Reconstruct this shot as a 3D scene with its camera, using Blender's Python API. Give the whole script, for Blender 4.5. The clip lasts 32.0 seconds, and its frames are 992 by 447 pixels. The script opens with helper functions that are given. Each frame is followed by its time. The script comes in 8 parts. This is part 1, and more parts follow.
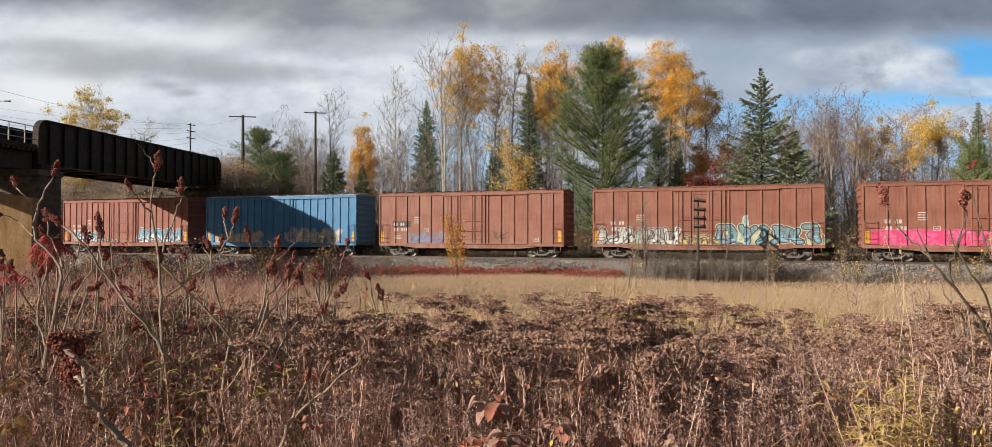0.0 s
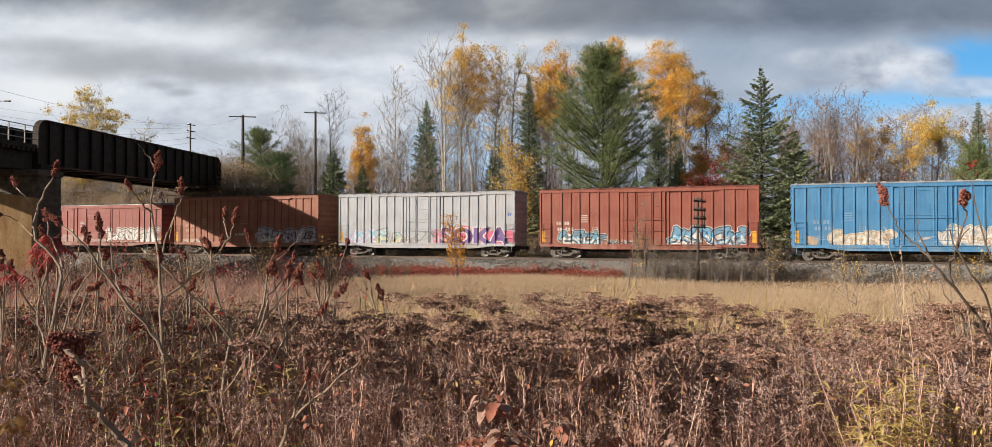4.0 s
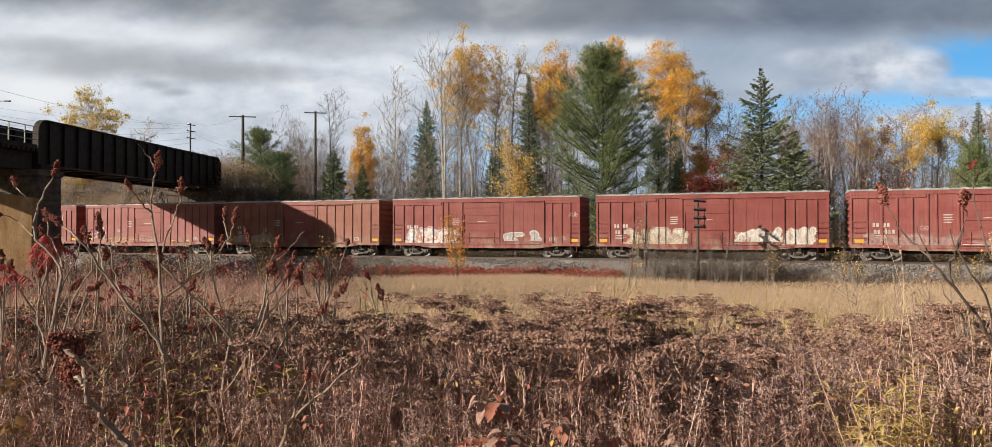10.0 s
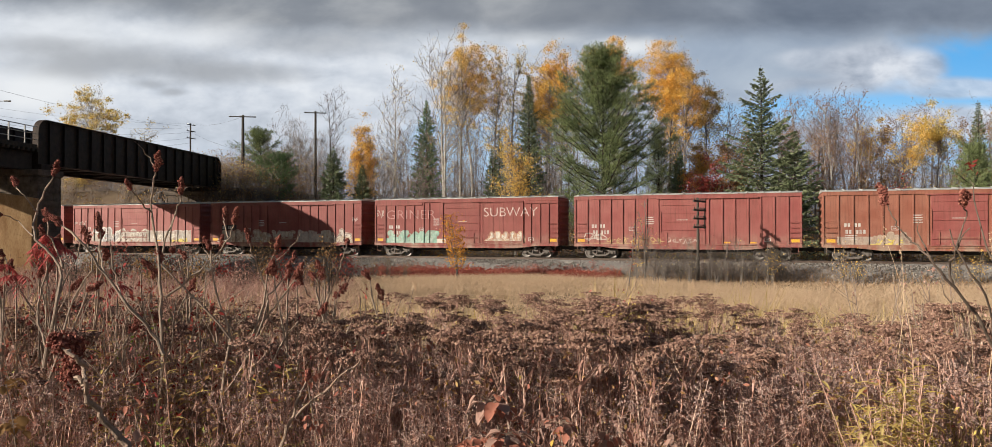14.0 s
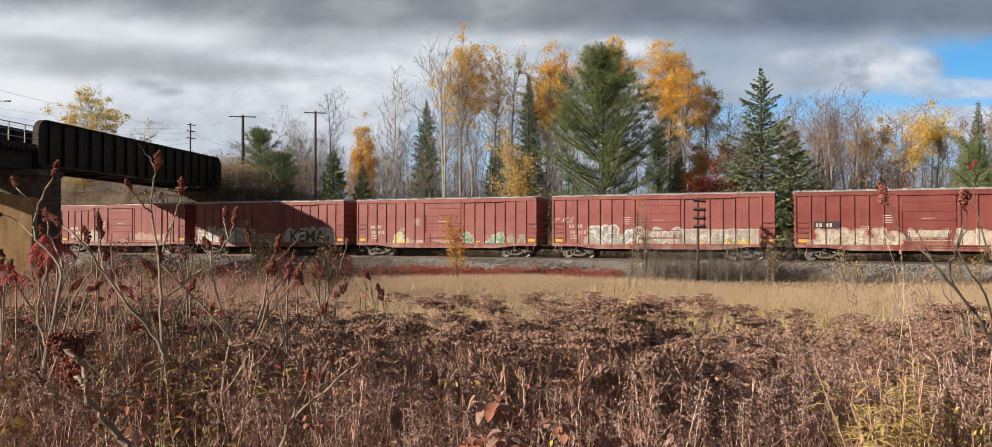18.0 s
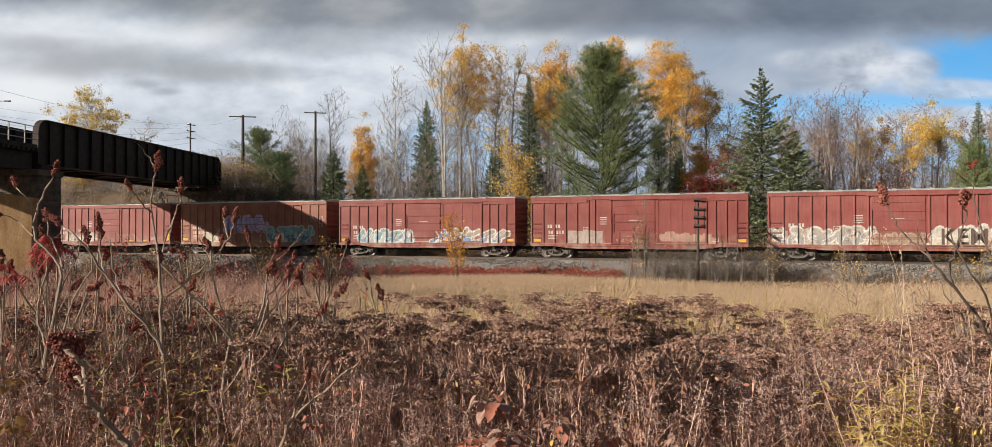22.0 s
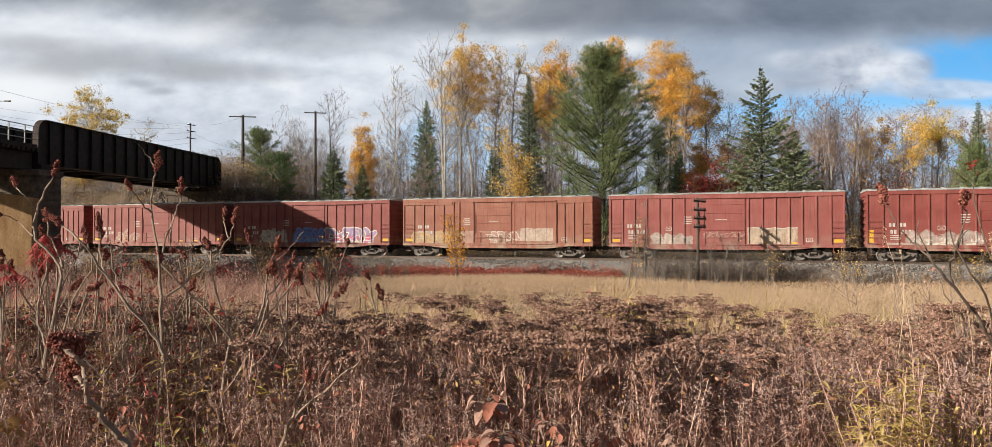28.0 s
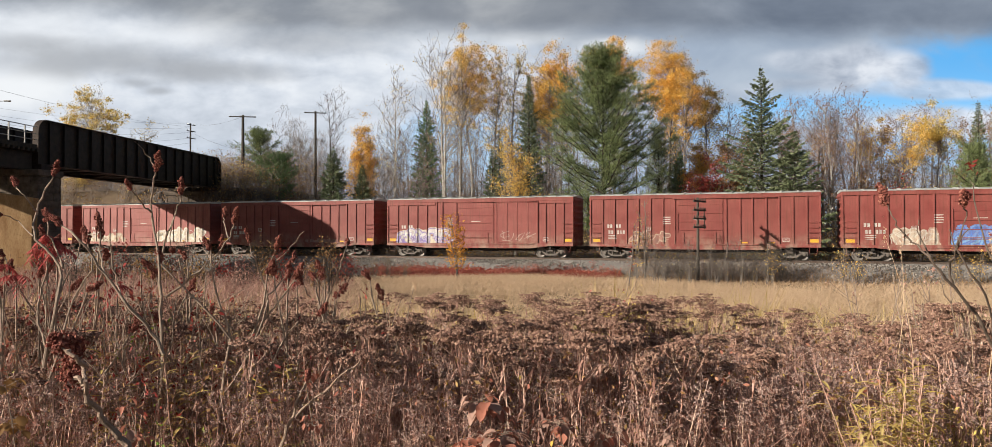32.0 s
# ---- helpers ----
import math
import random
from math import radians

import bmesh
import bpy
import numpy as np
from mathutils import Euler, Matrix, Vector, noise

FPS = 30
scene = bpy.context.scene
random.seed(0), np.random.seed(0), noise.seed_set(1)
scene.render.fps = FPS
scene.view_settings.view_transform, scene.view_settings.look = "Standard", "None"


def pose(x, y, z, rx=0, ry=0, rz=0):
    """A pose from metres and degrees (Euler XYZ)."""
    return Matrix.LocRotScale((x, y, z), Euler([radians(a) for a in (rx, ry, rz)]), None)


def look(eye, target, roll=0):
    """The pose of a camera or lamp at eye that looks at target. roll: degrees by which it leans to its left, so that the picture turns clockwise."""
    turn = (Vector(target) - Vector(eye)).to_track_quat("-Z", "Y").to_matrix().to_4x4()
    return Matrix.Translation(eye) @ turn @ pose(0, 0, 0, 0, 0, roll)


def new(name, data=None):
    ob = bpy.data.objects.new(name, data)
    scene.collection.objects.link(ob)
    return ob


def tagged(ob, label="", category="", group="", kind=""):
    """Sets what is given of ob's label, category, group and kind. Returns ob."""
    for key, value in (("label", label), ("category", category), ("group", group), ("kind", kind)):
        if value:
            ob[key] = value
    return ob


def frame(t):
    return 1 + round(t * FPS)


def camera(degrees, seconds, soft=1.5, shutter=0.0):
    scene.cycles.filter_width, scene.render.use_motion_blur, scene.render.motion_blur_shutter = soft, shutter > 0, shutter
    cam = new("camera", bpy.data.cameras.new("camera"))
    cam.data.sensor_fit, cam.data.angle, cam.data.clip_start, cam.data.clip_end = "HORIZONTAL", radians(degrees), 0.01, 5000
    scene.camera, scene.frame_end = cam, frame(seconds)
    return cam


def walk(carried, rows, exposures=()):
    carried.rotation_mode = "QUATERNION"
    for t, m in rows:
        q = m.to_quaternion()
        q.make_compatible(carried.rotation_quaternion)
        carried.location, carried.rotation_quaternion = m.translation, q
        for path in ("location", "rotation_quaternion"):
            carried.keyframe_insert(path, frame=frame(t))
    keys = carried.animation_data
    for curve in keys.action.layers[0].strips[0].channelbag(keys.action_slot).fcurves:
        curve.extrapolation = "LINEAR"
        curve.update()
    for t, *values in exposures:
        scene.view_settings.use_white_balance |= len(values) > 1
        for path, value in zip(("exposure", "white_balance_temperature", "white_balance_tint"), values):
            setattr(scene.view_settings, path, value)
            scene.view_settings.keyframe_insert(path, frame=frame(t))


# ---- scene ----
EYE = 3.2                      # eye height over the meadow, metres
cam = camera(68.57, 32.0, soft=0.5)
walk(cam, [(0.0, pose(0, 0, EYE, 90.9, 0, 0)), (32.0, pose(0, 0, EYE, 90.9, 0, 0))],
     [(0.0, 0.50), (24.0, 0.49), (25.0, 0.59), (32.0, 0.59)])

# ---- light ----
SUN = Vector((-2.53, -1.05, 1.0)).normalized()
world = bpy.data.worlds.new("sky")
scene.world = world
world.use_nodes = True
wn = world.node_tree
sky = wn.nodes.new("ShaderNodeTexSky")
sky.sky_type, sky.sun_disc = "NISHITA", False
sky.sun_elevation = math.asin(SUN.z)
sky.sun_rotation = math.atan2(SUN.x, SUN.y)
sky.air_density, sky.dust_density = 1.0, 1.5
wn.links.new(sky.outputs[0], wn.nodes["Background"].inputs[0])
wn.nodes["Background"].inputs[1].default_value = 0.036
sun = new("sun", bpy.data.lights.new("sun", "SUN"))
sun.data.energy, sun.data.angle, sun.data.color = 5.0, radians(0.6), (1.0, 0.91, 0.78)
sun.matrix_world = look(SUN * 100, (0, 0, 0))


# ---- materials ----
class Nodes:
    """Short hand for one material's node tree."""

    def __init__(self, name, rough=0.8, metal=0.0, spec=0.4):
        self.mat = bpy.data.materials.new(name)
        self.mat.use_nodes = True
        self.t = self.mat.node_tree
        self.b = self.t.nodes["Principled BSDF"]
        self.b.inputs["Roughness"].default_value = rough
        self.b.inputs["Metallic"].default_value = metal
        self.b.inputs["Specular IOR Level"].default_value = spec

    def add(self, kind, **sets):
        n = self.t.nodes.new(kind)
        for key, value in sets.items():
            n.inputs[key.replace("_", " ")].default_value = value
        return n

    def link(self, a, b):
        self.t.links.new(a, b)

    def coords(self, scale=(1, 1, 1)):
        c = self.add("ShaderNodeTexCoord")
        m = self.add("ShaderNodeMapping")
        m.inputs["Scale"].default_value = scale
        self.link(c.outputs["Object"], m.inputs["Vector"])
        return m.outputs[0]

    def noise(self, scale, detail=4.0, stretch=(1, 1, 1), rough=0.6):
        n = self.add("ShaderNodeTexNoise", Scale=scale, Detail=detail, Roughness=rough)
        self.link(self.coords(stretch), n.inputs["Vector"])
        return n.outputs["Fac"]

    def ramp(self, fac, stops):
        r = self.add("ShaderNodeValToRGB")
        e = r.color_ramp.elements
        while len(e) < len(stops):
            e.new(0.5)
        for i, (p, c) in enumerate(stops):
            e[i].position, e[i].color = p, (*c, 1) if len(c) == 3 else c
        self.link(fac, r.inputs[0])
        return r.outputs[0]

    def mix(self, fac, a, b, blend="MIX"):
        m = self.add("ShaderNodeMix")
        m.data_type, m.blend_type = "RGBA", blend
        for sock, v in ((m.inputs[0], fac), (m.inputs[6], a), (m.inputs[7], b)):
            if isinstance(v, bpy.types.NodeSocket):
                self.link(v, sock)
            else:
                sock.default_value = v if isinstance(v, (int, float)) else (*v, 1)
        return m.outputs[2]

    def math(self, op, a, b=0.0, clamp=False):
        m = self.add("ShaderNodeMath")
        m.operation, m.use_clamp = op, clamp
        for sock, v in ((m.inputs[0], a), (m.inputs[1], b)):
            if isinstance(v, bpy.types.NodeSocket):
                self.link(v, sock)
            else:
                sock.default_value = v
        return m.outputs[0]

    def color(self, sock):
        self.link(sock, self.b.inputs["Base Color"])
        return self

    def bump(self, height, strength=0.3, dist=0.02):
        n = self.add("ShaderNodeBump", Strength=strength, Distance=dist)
        self.link(height, n.inputs["Height"])
        self.link(n.outputs[0], self.b.inputs["Normal"])
        return self


def grainy(name, a, b, scale=8.0, rough=0.85, bump=0.25, fine=60.0, spec=0.3, stretch=(1, 1, 1), metal=0.0):
    """A surface that varies between two colours at two scales, with fine relief."""
    n = Nodes(name, rough, metal, spec)
    big, small = n.noise(scale, 5, stretch), n.noise(fine, 3, stretch)
    base = n.mix(n.ramp(big, [(0.3, (0, 0, 0)), (0.7, (1, 1, 1))]), a, b)
    dark = tuple(0.6 * c for c in a)
    base = n.mix(n.math("MULTIPLY", n.ramp(small, [(0.45, (0, 0, 0)), (0.75, (1, 1, 1))]), 0.5), base, dark)
    return n.color(base).bump(small, bump).mat


def leafy(name, stops, rough=0.7, through_light=0.0):
    """Leaves, stems and needles: each island of the mesh takes its own shade."""
    n = Nodes(name, rough, 0.0, 0.25)
    g = n.add("ShaderNodeNewGeometry")
    col = n.ramp(g.outputs["Random Per Island"], stops)
    col = n.mix(n.math("MULTIPLY", n.noise(1.2, 3), 0.16), col, tuple(0.45 * c for c in stops[0][1]))
    n.color(col)
    if through_light:
        tr = n.add("ShaderNodeBsdfTranslucent")
        n.link(col, tr.inputs[0])
        mx = n.add("ShaderNodeMixShader", Fac=through_light)
        out = n.t.nodes["Material Output"]
        n.link(n.b.outputs[0], mx.inputs[1])
        n.link(tr.outputs[0], mx.inputs[2])
        n.link(mx.outputs[0], out.inputs[0])
    return n.mat


def car_paint(name, base, faded, rust=(0.10, 0.045, 0.03), dust=(0.36, 0.29, 0.22), dusty=0.5):
    """Old freight car paint: faded in patches, rust streaks that run down, and road dust thrown up along the sill."""
    n = Nodes(name, 0.62, 0.0, 0.35)
    info = n.add("ShaderNodeObjectInfo")
    col = n.mix(n.ramp(n.noise(0.8, 6), [(0.35, (0, 0, 0)), (0.7, (1, 1, 1))]), base, faded)
    streak = n.noise(3.0, 5, (3.0, 3.0, 0.18))
    col = n.mix(n.math("MULTIPLY", n.ramp(streak, [(0.5, (0, 0, 0)), (0.72, (1, 1, 1))]), 0.55), col, rust)
    spots = n.noise(14.0, 4)
    col = n.mix(n.math("MULTIPLY", n.ramp(spots, [(0.6, (0, 0, 0)), (0.68, (1, 1, 1))]), 0.5), col, rust)
    c = n.add("ShaderNodeTexCoord")
    sep = n.add("ShaderNodeSeparateXYZ")
    n.link(c.outputs["Object"], sep.inputs[0])
    low = n.math("SUBTRACT", 2.1, sep.outputs[2])
    low = n.math("MULTIPLY", low, 0.75, True)
    low = n.math("MULTIPLY", low, n.ramp(n.noise(1.6, 6, (1, 1, 0.6)), [(0.42, (0, 0, 0)), (0.62, (1, 1, 1))]))
    col = n.mix(n.math("MULTIPLY", low, dusty), col, dust)
    col = n.mix(n.math("MULTIPLY", info.outputs["Random"], 0.12), col, rust)
    return n.color(col).bump(n.noise(30, 3), 0.12).mat


def spray(name, rgb, worn=0.5):
    """Sprayed paint, thin and worn in patches."""
    n = Nodes(name, 0.6, 0.0, 0.35)
    col = n.mix(n.ramp(n.noise(2.5, 5), [(0.4, (0, 0, 0)), (0.75, (1, 1, 1))]), rgb, tuple(c * (1 - worn) + 0.10 * worn for c in rgb))
    col = n.mix(n.math("MULTIPLY", n.ramp(n.noise(4.5, 6, (1, 1, 0.35), 0.7), [(0.48, (0, 0, 0)), (0.66, (1, 1, 1))]), 0.55), col, (0.19, 0.075, 0.058))
    col = n.mix(n.math("MULTIPLY", n.ramp(n.noise(22, 3), [(0.54, (0, 0, 0)), (0.66, (1, 1, 1))]), 0.4), col, (0.2, 0.09, 0.07))
    return n.color(col).mat


M = {}
M["steel_dark"] = grainy("dark_steel", (0.018, 0.015, 0.014), (0.035, 0.026, 0.022), 2.0, 0.7)
M["underframe"] = grainy("grimy_underframe", (0.02, 0.018, 0.017), (0.045, 0.036, 0.03), 4.0, 0.8)
M["truck_steel"] = grainy("dusty_truck_steel", (0.10, 0.085, 0.075), (0.19, 0.165, 0.145), 7.0, 0.75)
M["wheel_steel"] = grainy("wheel_steel", (0.16, 0.14, 0.125), (0.26, 0.24, 0.22), 5.0, 0.5, metal=0.3)
M["rail_steel"] = grainy("rail_steel", (0.10, 0.07, 0.055), (0.17, 0.13, 0.11), 6.0, 0.5, metal=0.4)
M["tie_wood"] = grainy("creosoted_wood", (0.035, 0.028, 0.022), (0.08, 0.065, 0.05), 5.0, 0.9)
M["galvanised"] = grainy("weathered_galvanised_roof", (0.42, 0.41, 0.39), (0.6, 0.59, 0.57), 1.5, 0.55, metal=0.25)
M["ballast"] = grainy("crushed_stone", (0.15, 0.14, 0.13), (0.31, 0.29, 0.27), 9.0, 0.95, 0.9, 40)
M["soil"] = grainy("dry_meadow_soil", (0.075, 0.05, 0.032), (0.14, 0.1, 0.062), 0.5, 0.95, 0.6, 12)
M["concrete"] = grainy("ochre_stained_concrete", (0.27, 0.14, 0.06), (0.56, 0.38, 0.2), 1.3, 0.9, 0.4, 16, stretch=(1, 1, 0.3))
M["stone"] = grainy("dark_masonry", (0.07, 0.055, 0.046), (0.19, 0.15, 0.12), 2.0, 0.9, 0.5, 16)
M["girder"] = grainy("blackened_girder_steel", (0.008, 0.0062, 0.0056), (0.042, 0.027, 0.022), 2.2, 0.6, 0.3, 10)
M["girder_rust"] = grainy("rusted_girder_edge", (0.03, 0.02, 0.016), (0.07, 0.045, 0.035), 3.0, 0.75)
M["rail_pipe"] = grainy("grey_painted_pipe", (0.35, 0.34, 0.32), (0.5, 0.49, 0.47), 3.0, 0.6)
M["pole_wood"] = grainy("weathered_pole_wood", (0.05, 0.042, 0.035), (0.11, 0.095, 0.08), 2.0, 0.9, 0.4, 20, stretch=(4, 4, 0.3))
M["wire"] = grainy("dark_wire", (0.05, 0.05, 0.055), (0.08, 0.08, 0.08), 2.0, 0.6)
M["insulator"] = grainy("glass_insulator", (0.3, 0.36, 0.36), (0.45, 0.5, 0.5), 8.0, 0.25)
M["white_paint"] = spray("white_stencil_paint", (0.72, 0.7, 0.66), 0.3)
M["yellow_plate"] = spray("yellow_reflector", (0.75, 0.4, 0.03), 0.3)
M["black_paint"] = spray("black_stencil_paint", (0.02, 0.02, 0.02), 0.2)
M["bark_pale"] = grainy("pale_aspen_bark", (0.24, 0.21, 0.18), (0.52, 0.48, 0.43), 1.5, 0.85, 0.3, 10)
M["bark_grey"] = grainy("grey_bark", (0.13, 0.11, 0.095), (0.24, 0.205, 0.18), 1.5, 0.9, 0.4, 12)
M["bark_dark"] = grainy("dark_bark", (0.05, 0.04, 0.033), (0.1, 0.08, 0.065), 1.5, 0.9, 0.4, 12)
M["twig"] = leafy("bare_twigs", [(0.0, (0.16, 0.125, 0.105)), (0.6, (0.25, 0.2, 0.17)), (1.0, (0.33, 0.28, 0.25))])
M["twig_red"] = leafy("reddish_twigs", [(0.0, (0.22, 0.14, 0.12)), (1.0, (0.40, 0.28, 0.235))])
M["leaf_yellow"] = leafy("golden_leaves", [(0.0, (0.72, 0.42, 0.08)), (0.5, (0.87, 0.58, 0.14)), (1.0, (0.92, 0.72, 0.28))], through_light=0.45)
M["leaf_gold"] = leafy("deep_golden_leaves", [(0.0, (0.68, 0.36, 0.05)), (0.5, (0.87, 0.53, 0.10)), (1.0, (0.93, 0.68, 0.24))], through_light=0.45)
M["leaf_orange"] = leafy("orange_leaves", [(0.0, (0.5, 0.2, 0.02)), (0.5, (0.7, 0.33, 0.03)), (1.0, (0.75, 0.43, 0.07))], through_light=0.35)
M["leaf_rust"] = leafy("rusty_leaves", [(0.0, (0.22, 0.11, 0.05)), (0.5, (0.36, 0.20, 0.08)), (1.0, (0.48, 0.31, 0.13))], through_light=0.35)
M["leaf_red"] = leafy("dark_red_leaves", [(0.0, (0.17, 0.025, 0.024)), (0.5, (0.32, 0.045, 0.038)), (1.0, (0.44, 0.095, 0.06))], through_light=0.25)
M["leaf_pale"] = leafy("pale_yellow_leaves", [(0.0, (0.6, 0.43, 0.11)), (0.5, (0.76, 0.57, 0.16)), (1.0, (0.84, 0.67, 0.26))], through_light=0.35)
M["needle_spruce"] = leafy("spruce_needles", [(0.0, (0.08, 0.10, 0.052)), (0.5, (0.185, 0.22, 0.115)), (1.0, (0.32, 0.355, 0.20))], 0.5, through_light=0.25)
M["needle_pine"] = leafy("pine_needles", [(0.0, (0.13, 0.17, 0.075)), (0.5, (0.26, 0.32, 0.145)), (1.0, (0.40, 0.45, 0.22))], 0.5, through_light=0.35)
M["needle_green"] = leafy("young_needles", [(0.0, (0.07, 0.13, 0.05)), (0.5, (0.17, 0.26, 0.11)), (1.0, (0.27, 0.37, 0.17))], 0.5, through_light=0.25)
M["grass_dry"] = leafy("dry_grass", [(0.0, (0.53, 0.37, 0.235)), (0.5, (0.62, 0.45, 0.30)), (1.0, (0.70, 0.53, 0.37))], 0.8, 0.2)
M["grass_yellow"] = leafy("yellow_grass", [(0.0, (0.42, 0.29, 0.09)), (0.5, (0.57, 0.42, 0.15)), (1.0, (0.68, 0.53, 0.24))], 0.8, 0.25)
M["weed_stem"] = leafy("dead_weed_stems", [(0.0, (0.28, 0.145, 0.110)), (0.5, (0.54, 0.32, 0.248)), (0.8, (0.70, 0.46, 0.363)), (1.0, (0.79, 0.58, 0.451))])
M["weed_head"] = leafy("dead_flower_heads", [(0.0, (0.12, 0.062, 0.046)), (0.5, (0.27, 0.148, 0.108)), (1.0, (0.46, 0.29, 0.209))], 0.9)
M["weed_leaf"] = leafy("withered_leaves", [(0.0, (0.26, 0.13, 0.102)), (0.5, (0.50, 0.29, 0.231)), (1.0, (0.69, 0.46, 0.380))], 0.85, 0.2)
M["weed_fluff"] = leafy("faded_goldenrod_plumes", [(0.0, (0.27, 0.165, 0.14)), (0.5, (0.42, 0.285, 0.245)), (1.0, (0.55, 0.415, 0.365))], 0.95, 0.2)
M["sumac_stem"] = grainy("sumac_bark", (0.25, 0.18, 0.135), (0.40, 0.31, 0.24), 22.0, 0.85)
M["sumac_near"] = grainy("brown_sumac_bark", (0.28, 0.19, 0.14), (0.44, 0.32, 0.245), 45.0, 0.85, 0.4, 160)
# sumac bark with shade put into its colour, for the roadside stems
M["sumac_shaded"] = grainy("shaded_sumac_bark", (0.09, 0.065, 0.05), (0.19, 0.14, 0.11), 30.0, 0.85)
M["sumac_cone"] = leafy("sumac_fruit", [(0.0, (0.12, 0.036, 0.028)), (0.5, (0.25, 0.08, 0.06)), (1.0, (0.40, 0.165, 0.12))], 0.95)
M["shrub_red"] = leafy("red_huckleberry_leaves", [(0.0, (0.24, 0.05, 0.04)), (0.5, (0.40, 0.10, 0.075)), (1.0, (0.5, 0.2, 0.13))], 0.8, 0.2)
M["leaf_scarlet"] = leafy("scarlet_leaves", [(0.0, (0.38, 0.05, 0.05)), (1.0, (0.60, 0.17, 0.15))], 0.7, 0.3)
M["leaf_green"] = leafy("late_green_leaves", [(0.0, (0.13, 0.2, 0.03)), (1.0, (0.3, 0.38, 0.06))], 0.7, 0.3)
M["leaf_vine"] = leafy("faded_bramble_leaves", [(0.0, (0.26, 0.085, 0.055)), (0.5, (0.42, 0.16, 0.11)), (1.0, (0.5, 0.26, 0.17))], 0.7, 0.25)
M["leaf_faded"] = leafy("faded_pink_leaves", [(0.0, (0.27, 0.14, 0.11)), (0.5, (0.40, 0.24, 0.19)), (1.0, (0.52, 0.36, 0.28))], 0.7, 0.25)
M["rock"] = grainy("dark_rock", (0.07, 0.06, 0.055), (0.15, 0.13, 0.12), 1.5, 0.9, 0.6, 8)


# ---- mesh tools ----
RINGS = {}


class MB:
    """Collects vertices and faces for one mesh."""

    def __init__(self):
        self.v, self.f, self.n = [], [], 0
        self.a = []          # arrays of faces of one size

    def put(self, verts, faces):
        verts = np.asarray(verts, float).reshape(-1, 3)
        self.v.append(verts)
        o = self.n
        self.f.extend([tuple(i + o for i in f) for f in faces])
        self.n += len(verts)
        return self

    def quads(self, verts):
        """verts: n x 4 x 3, a loose quad each."""
        verts = np.asarray(verts, float)
        k = len(verts)
        self.v.append(verts.reshape(-1, 3))
        self.a.append((np.arange(4 * k) + self.n).reshape(-1, 4))
        self.n += 4 * k
        return self

    def many(self, verts, faces, places):
        """Copies of one small shape: places is n x 4 x 4."""
        verts = np.c_[np.asarray(verts, float), np.ones(len(verts))]
        allv = np.einsum("nij,vj->nvi", np.asarray(places), verts)[..., :3]
        fa = np.asarray(faces)
        k = len(places)
        self.v.append(allv.reshape(-1, 3))
        idx = fa[None] + (np.arange(k) * len(verts))[:, None, None] + self.n
        self.a.append(idx.reshape(-1, fa.shape[1]))
        self.n += k * len(verts)
        return self

    def box(self, x0, x1, y0, y1, z0, z1, c=0.0):
        if c <= 0:
            v = [(x, y, z) for x in (x0, x1) for y in (y0, y1) for z in (z0, z1)]
            f = [(0, 1, 3, 2), (4, 6, 7, 5), (0, 4, 5, 1), (2, 3, 7, 6), (0, 2, 6, 4), (1, 5, 7, 3)]
            return self.put(v, f)
        v, f, ids = [], [], {}
        for i, x in enumerate((x0, x1)):
            for j, y in enumerate((y0, y1)):
                for k, z in enumerate((z0, z1)):
                    sx, sy, sz = (1 - 2 * i) * c, (1 - 2 * j) * c, (1 - 2 * k) * c
                    for a, p in enumerate(((x, y + sy, z + sz), (x + sx, y, z + sz), (x + sx, y + sy, z))):
                        ids[i, j, k, a] = len(v)
                        v.append(p)
                    t = (ids[i, j, k, 0], ids[i, j, k, 1], ids[i, j, k, 2])
                    f.append(t if (i + j + k) % 2 else t[::-1])
        for s in (0, 1):
            a = [ids[s, 0, 0, 0], ids[s, 1, 0, 0], ids[s, 1, 1, 0], ids[s, 0, 1, 0]]
            f.append(a if s else a[::-1])
            a = [ids[0, s, 0, 1], ids[1, s, 0, 1], ids[1, s, 1, 1], ids[0, s, 1, 1]]
            f.append(a if not s else a[::-1])
            a = [ids[0, 0, s, 2], ids[1, 0, s, 2], ids[1, 1, s, 2], ids[0, 1, s, 2]]
            f.append(a if s else a[::-1])
        for p in (0, 1):
            for q in (0, 1):
                f.append((ids[0, p, q, 1], ids[1, p, q, 1], ids[1, p, q, 2], ids[0, p, q, 2]))
                f.append((ids[p, 0, q, 0], ids[p, 1, q, 0], ids[p, 1, q, 2], ids[p, 0, q, 2]))
                f.append((ids[p, q, 0, 0], ids[p, q, 1, 0], ids[p, q, 1, 1], ids[p, q, 0, 1]))
        return self.put(v, f)

    def faces(self):
        return [tuple(f) for q in self.a for f in q.tolist()] + self.f

    def prism(self, outline, x0, x1, axis="x"):
        """An outline of (a, b) drawn out along an axis."""
        n = len(outline)
        order = {"x": lambda a, b, d: (d, a, b), "y": lambda a, b, d: (a, d, b), "z": lambda a, b, d: (a, b, d)}[axis]
        v = [order(a, b, d) for d in (x0, x1) for a, b in outline]
        f = [(i, (i + 1) % n, n + (i + 1) % n, n + i) for i in range(n)]
        f += [tuple(range(n))[::-1], tuple(range(n, 2 * n))]
        return self.put(v, f)

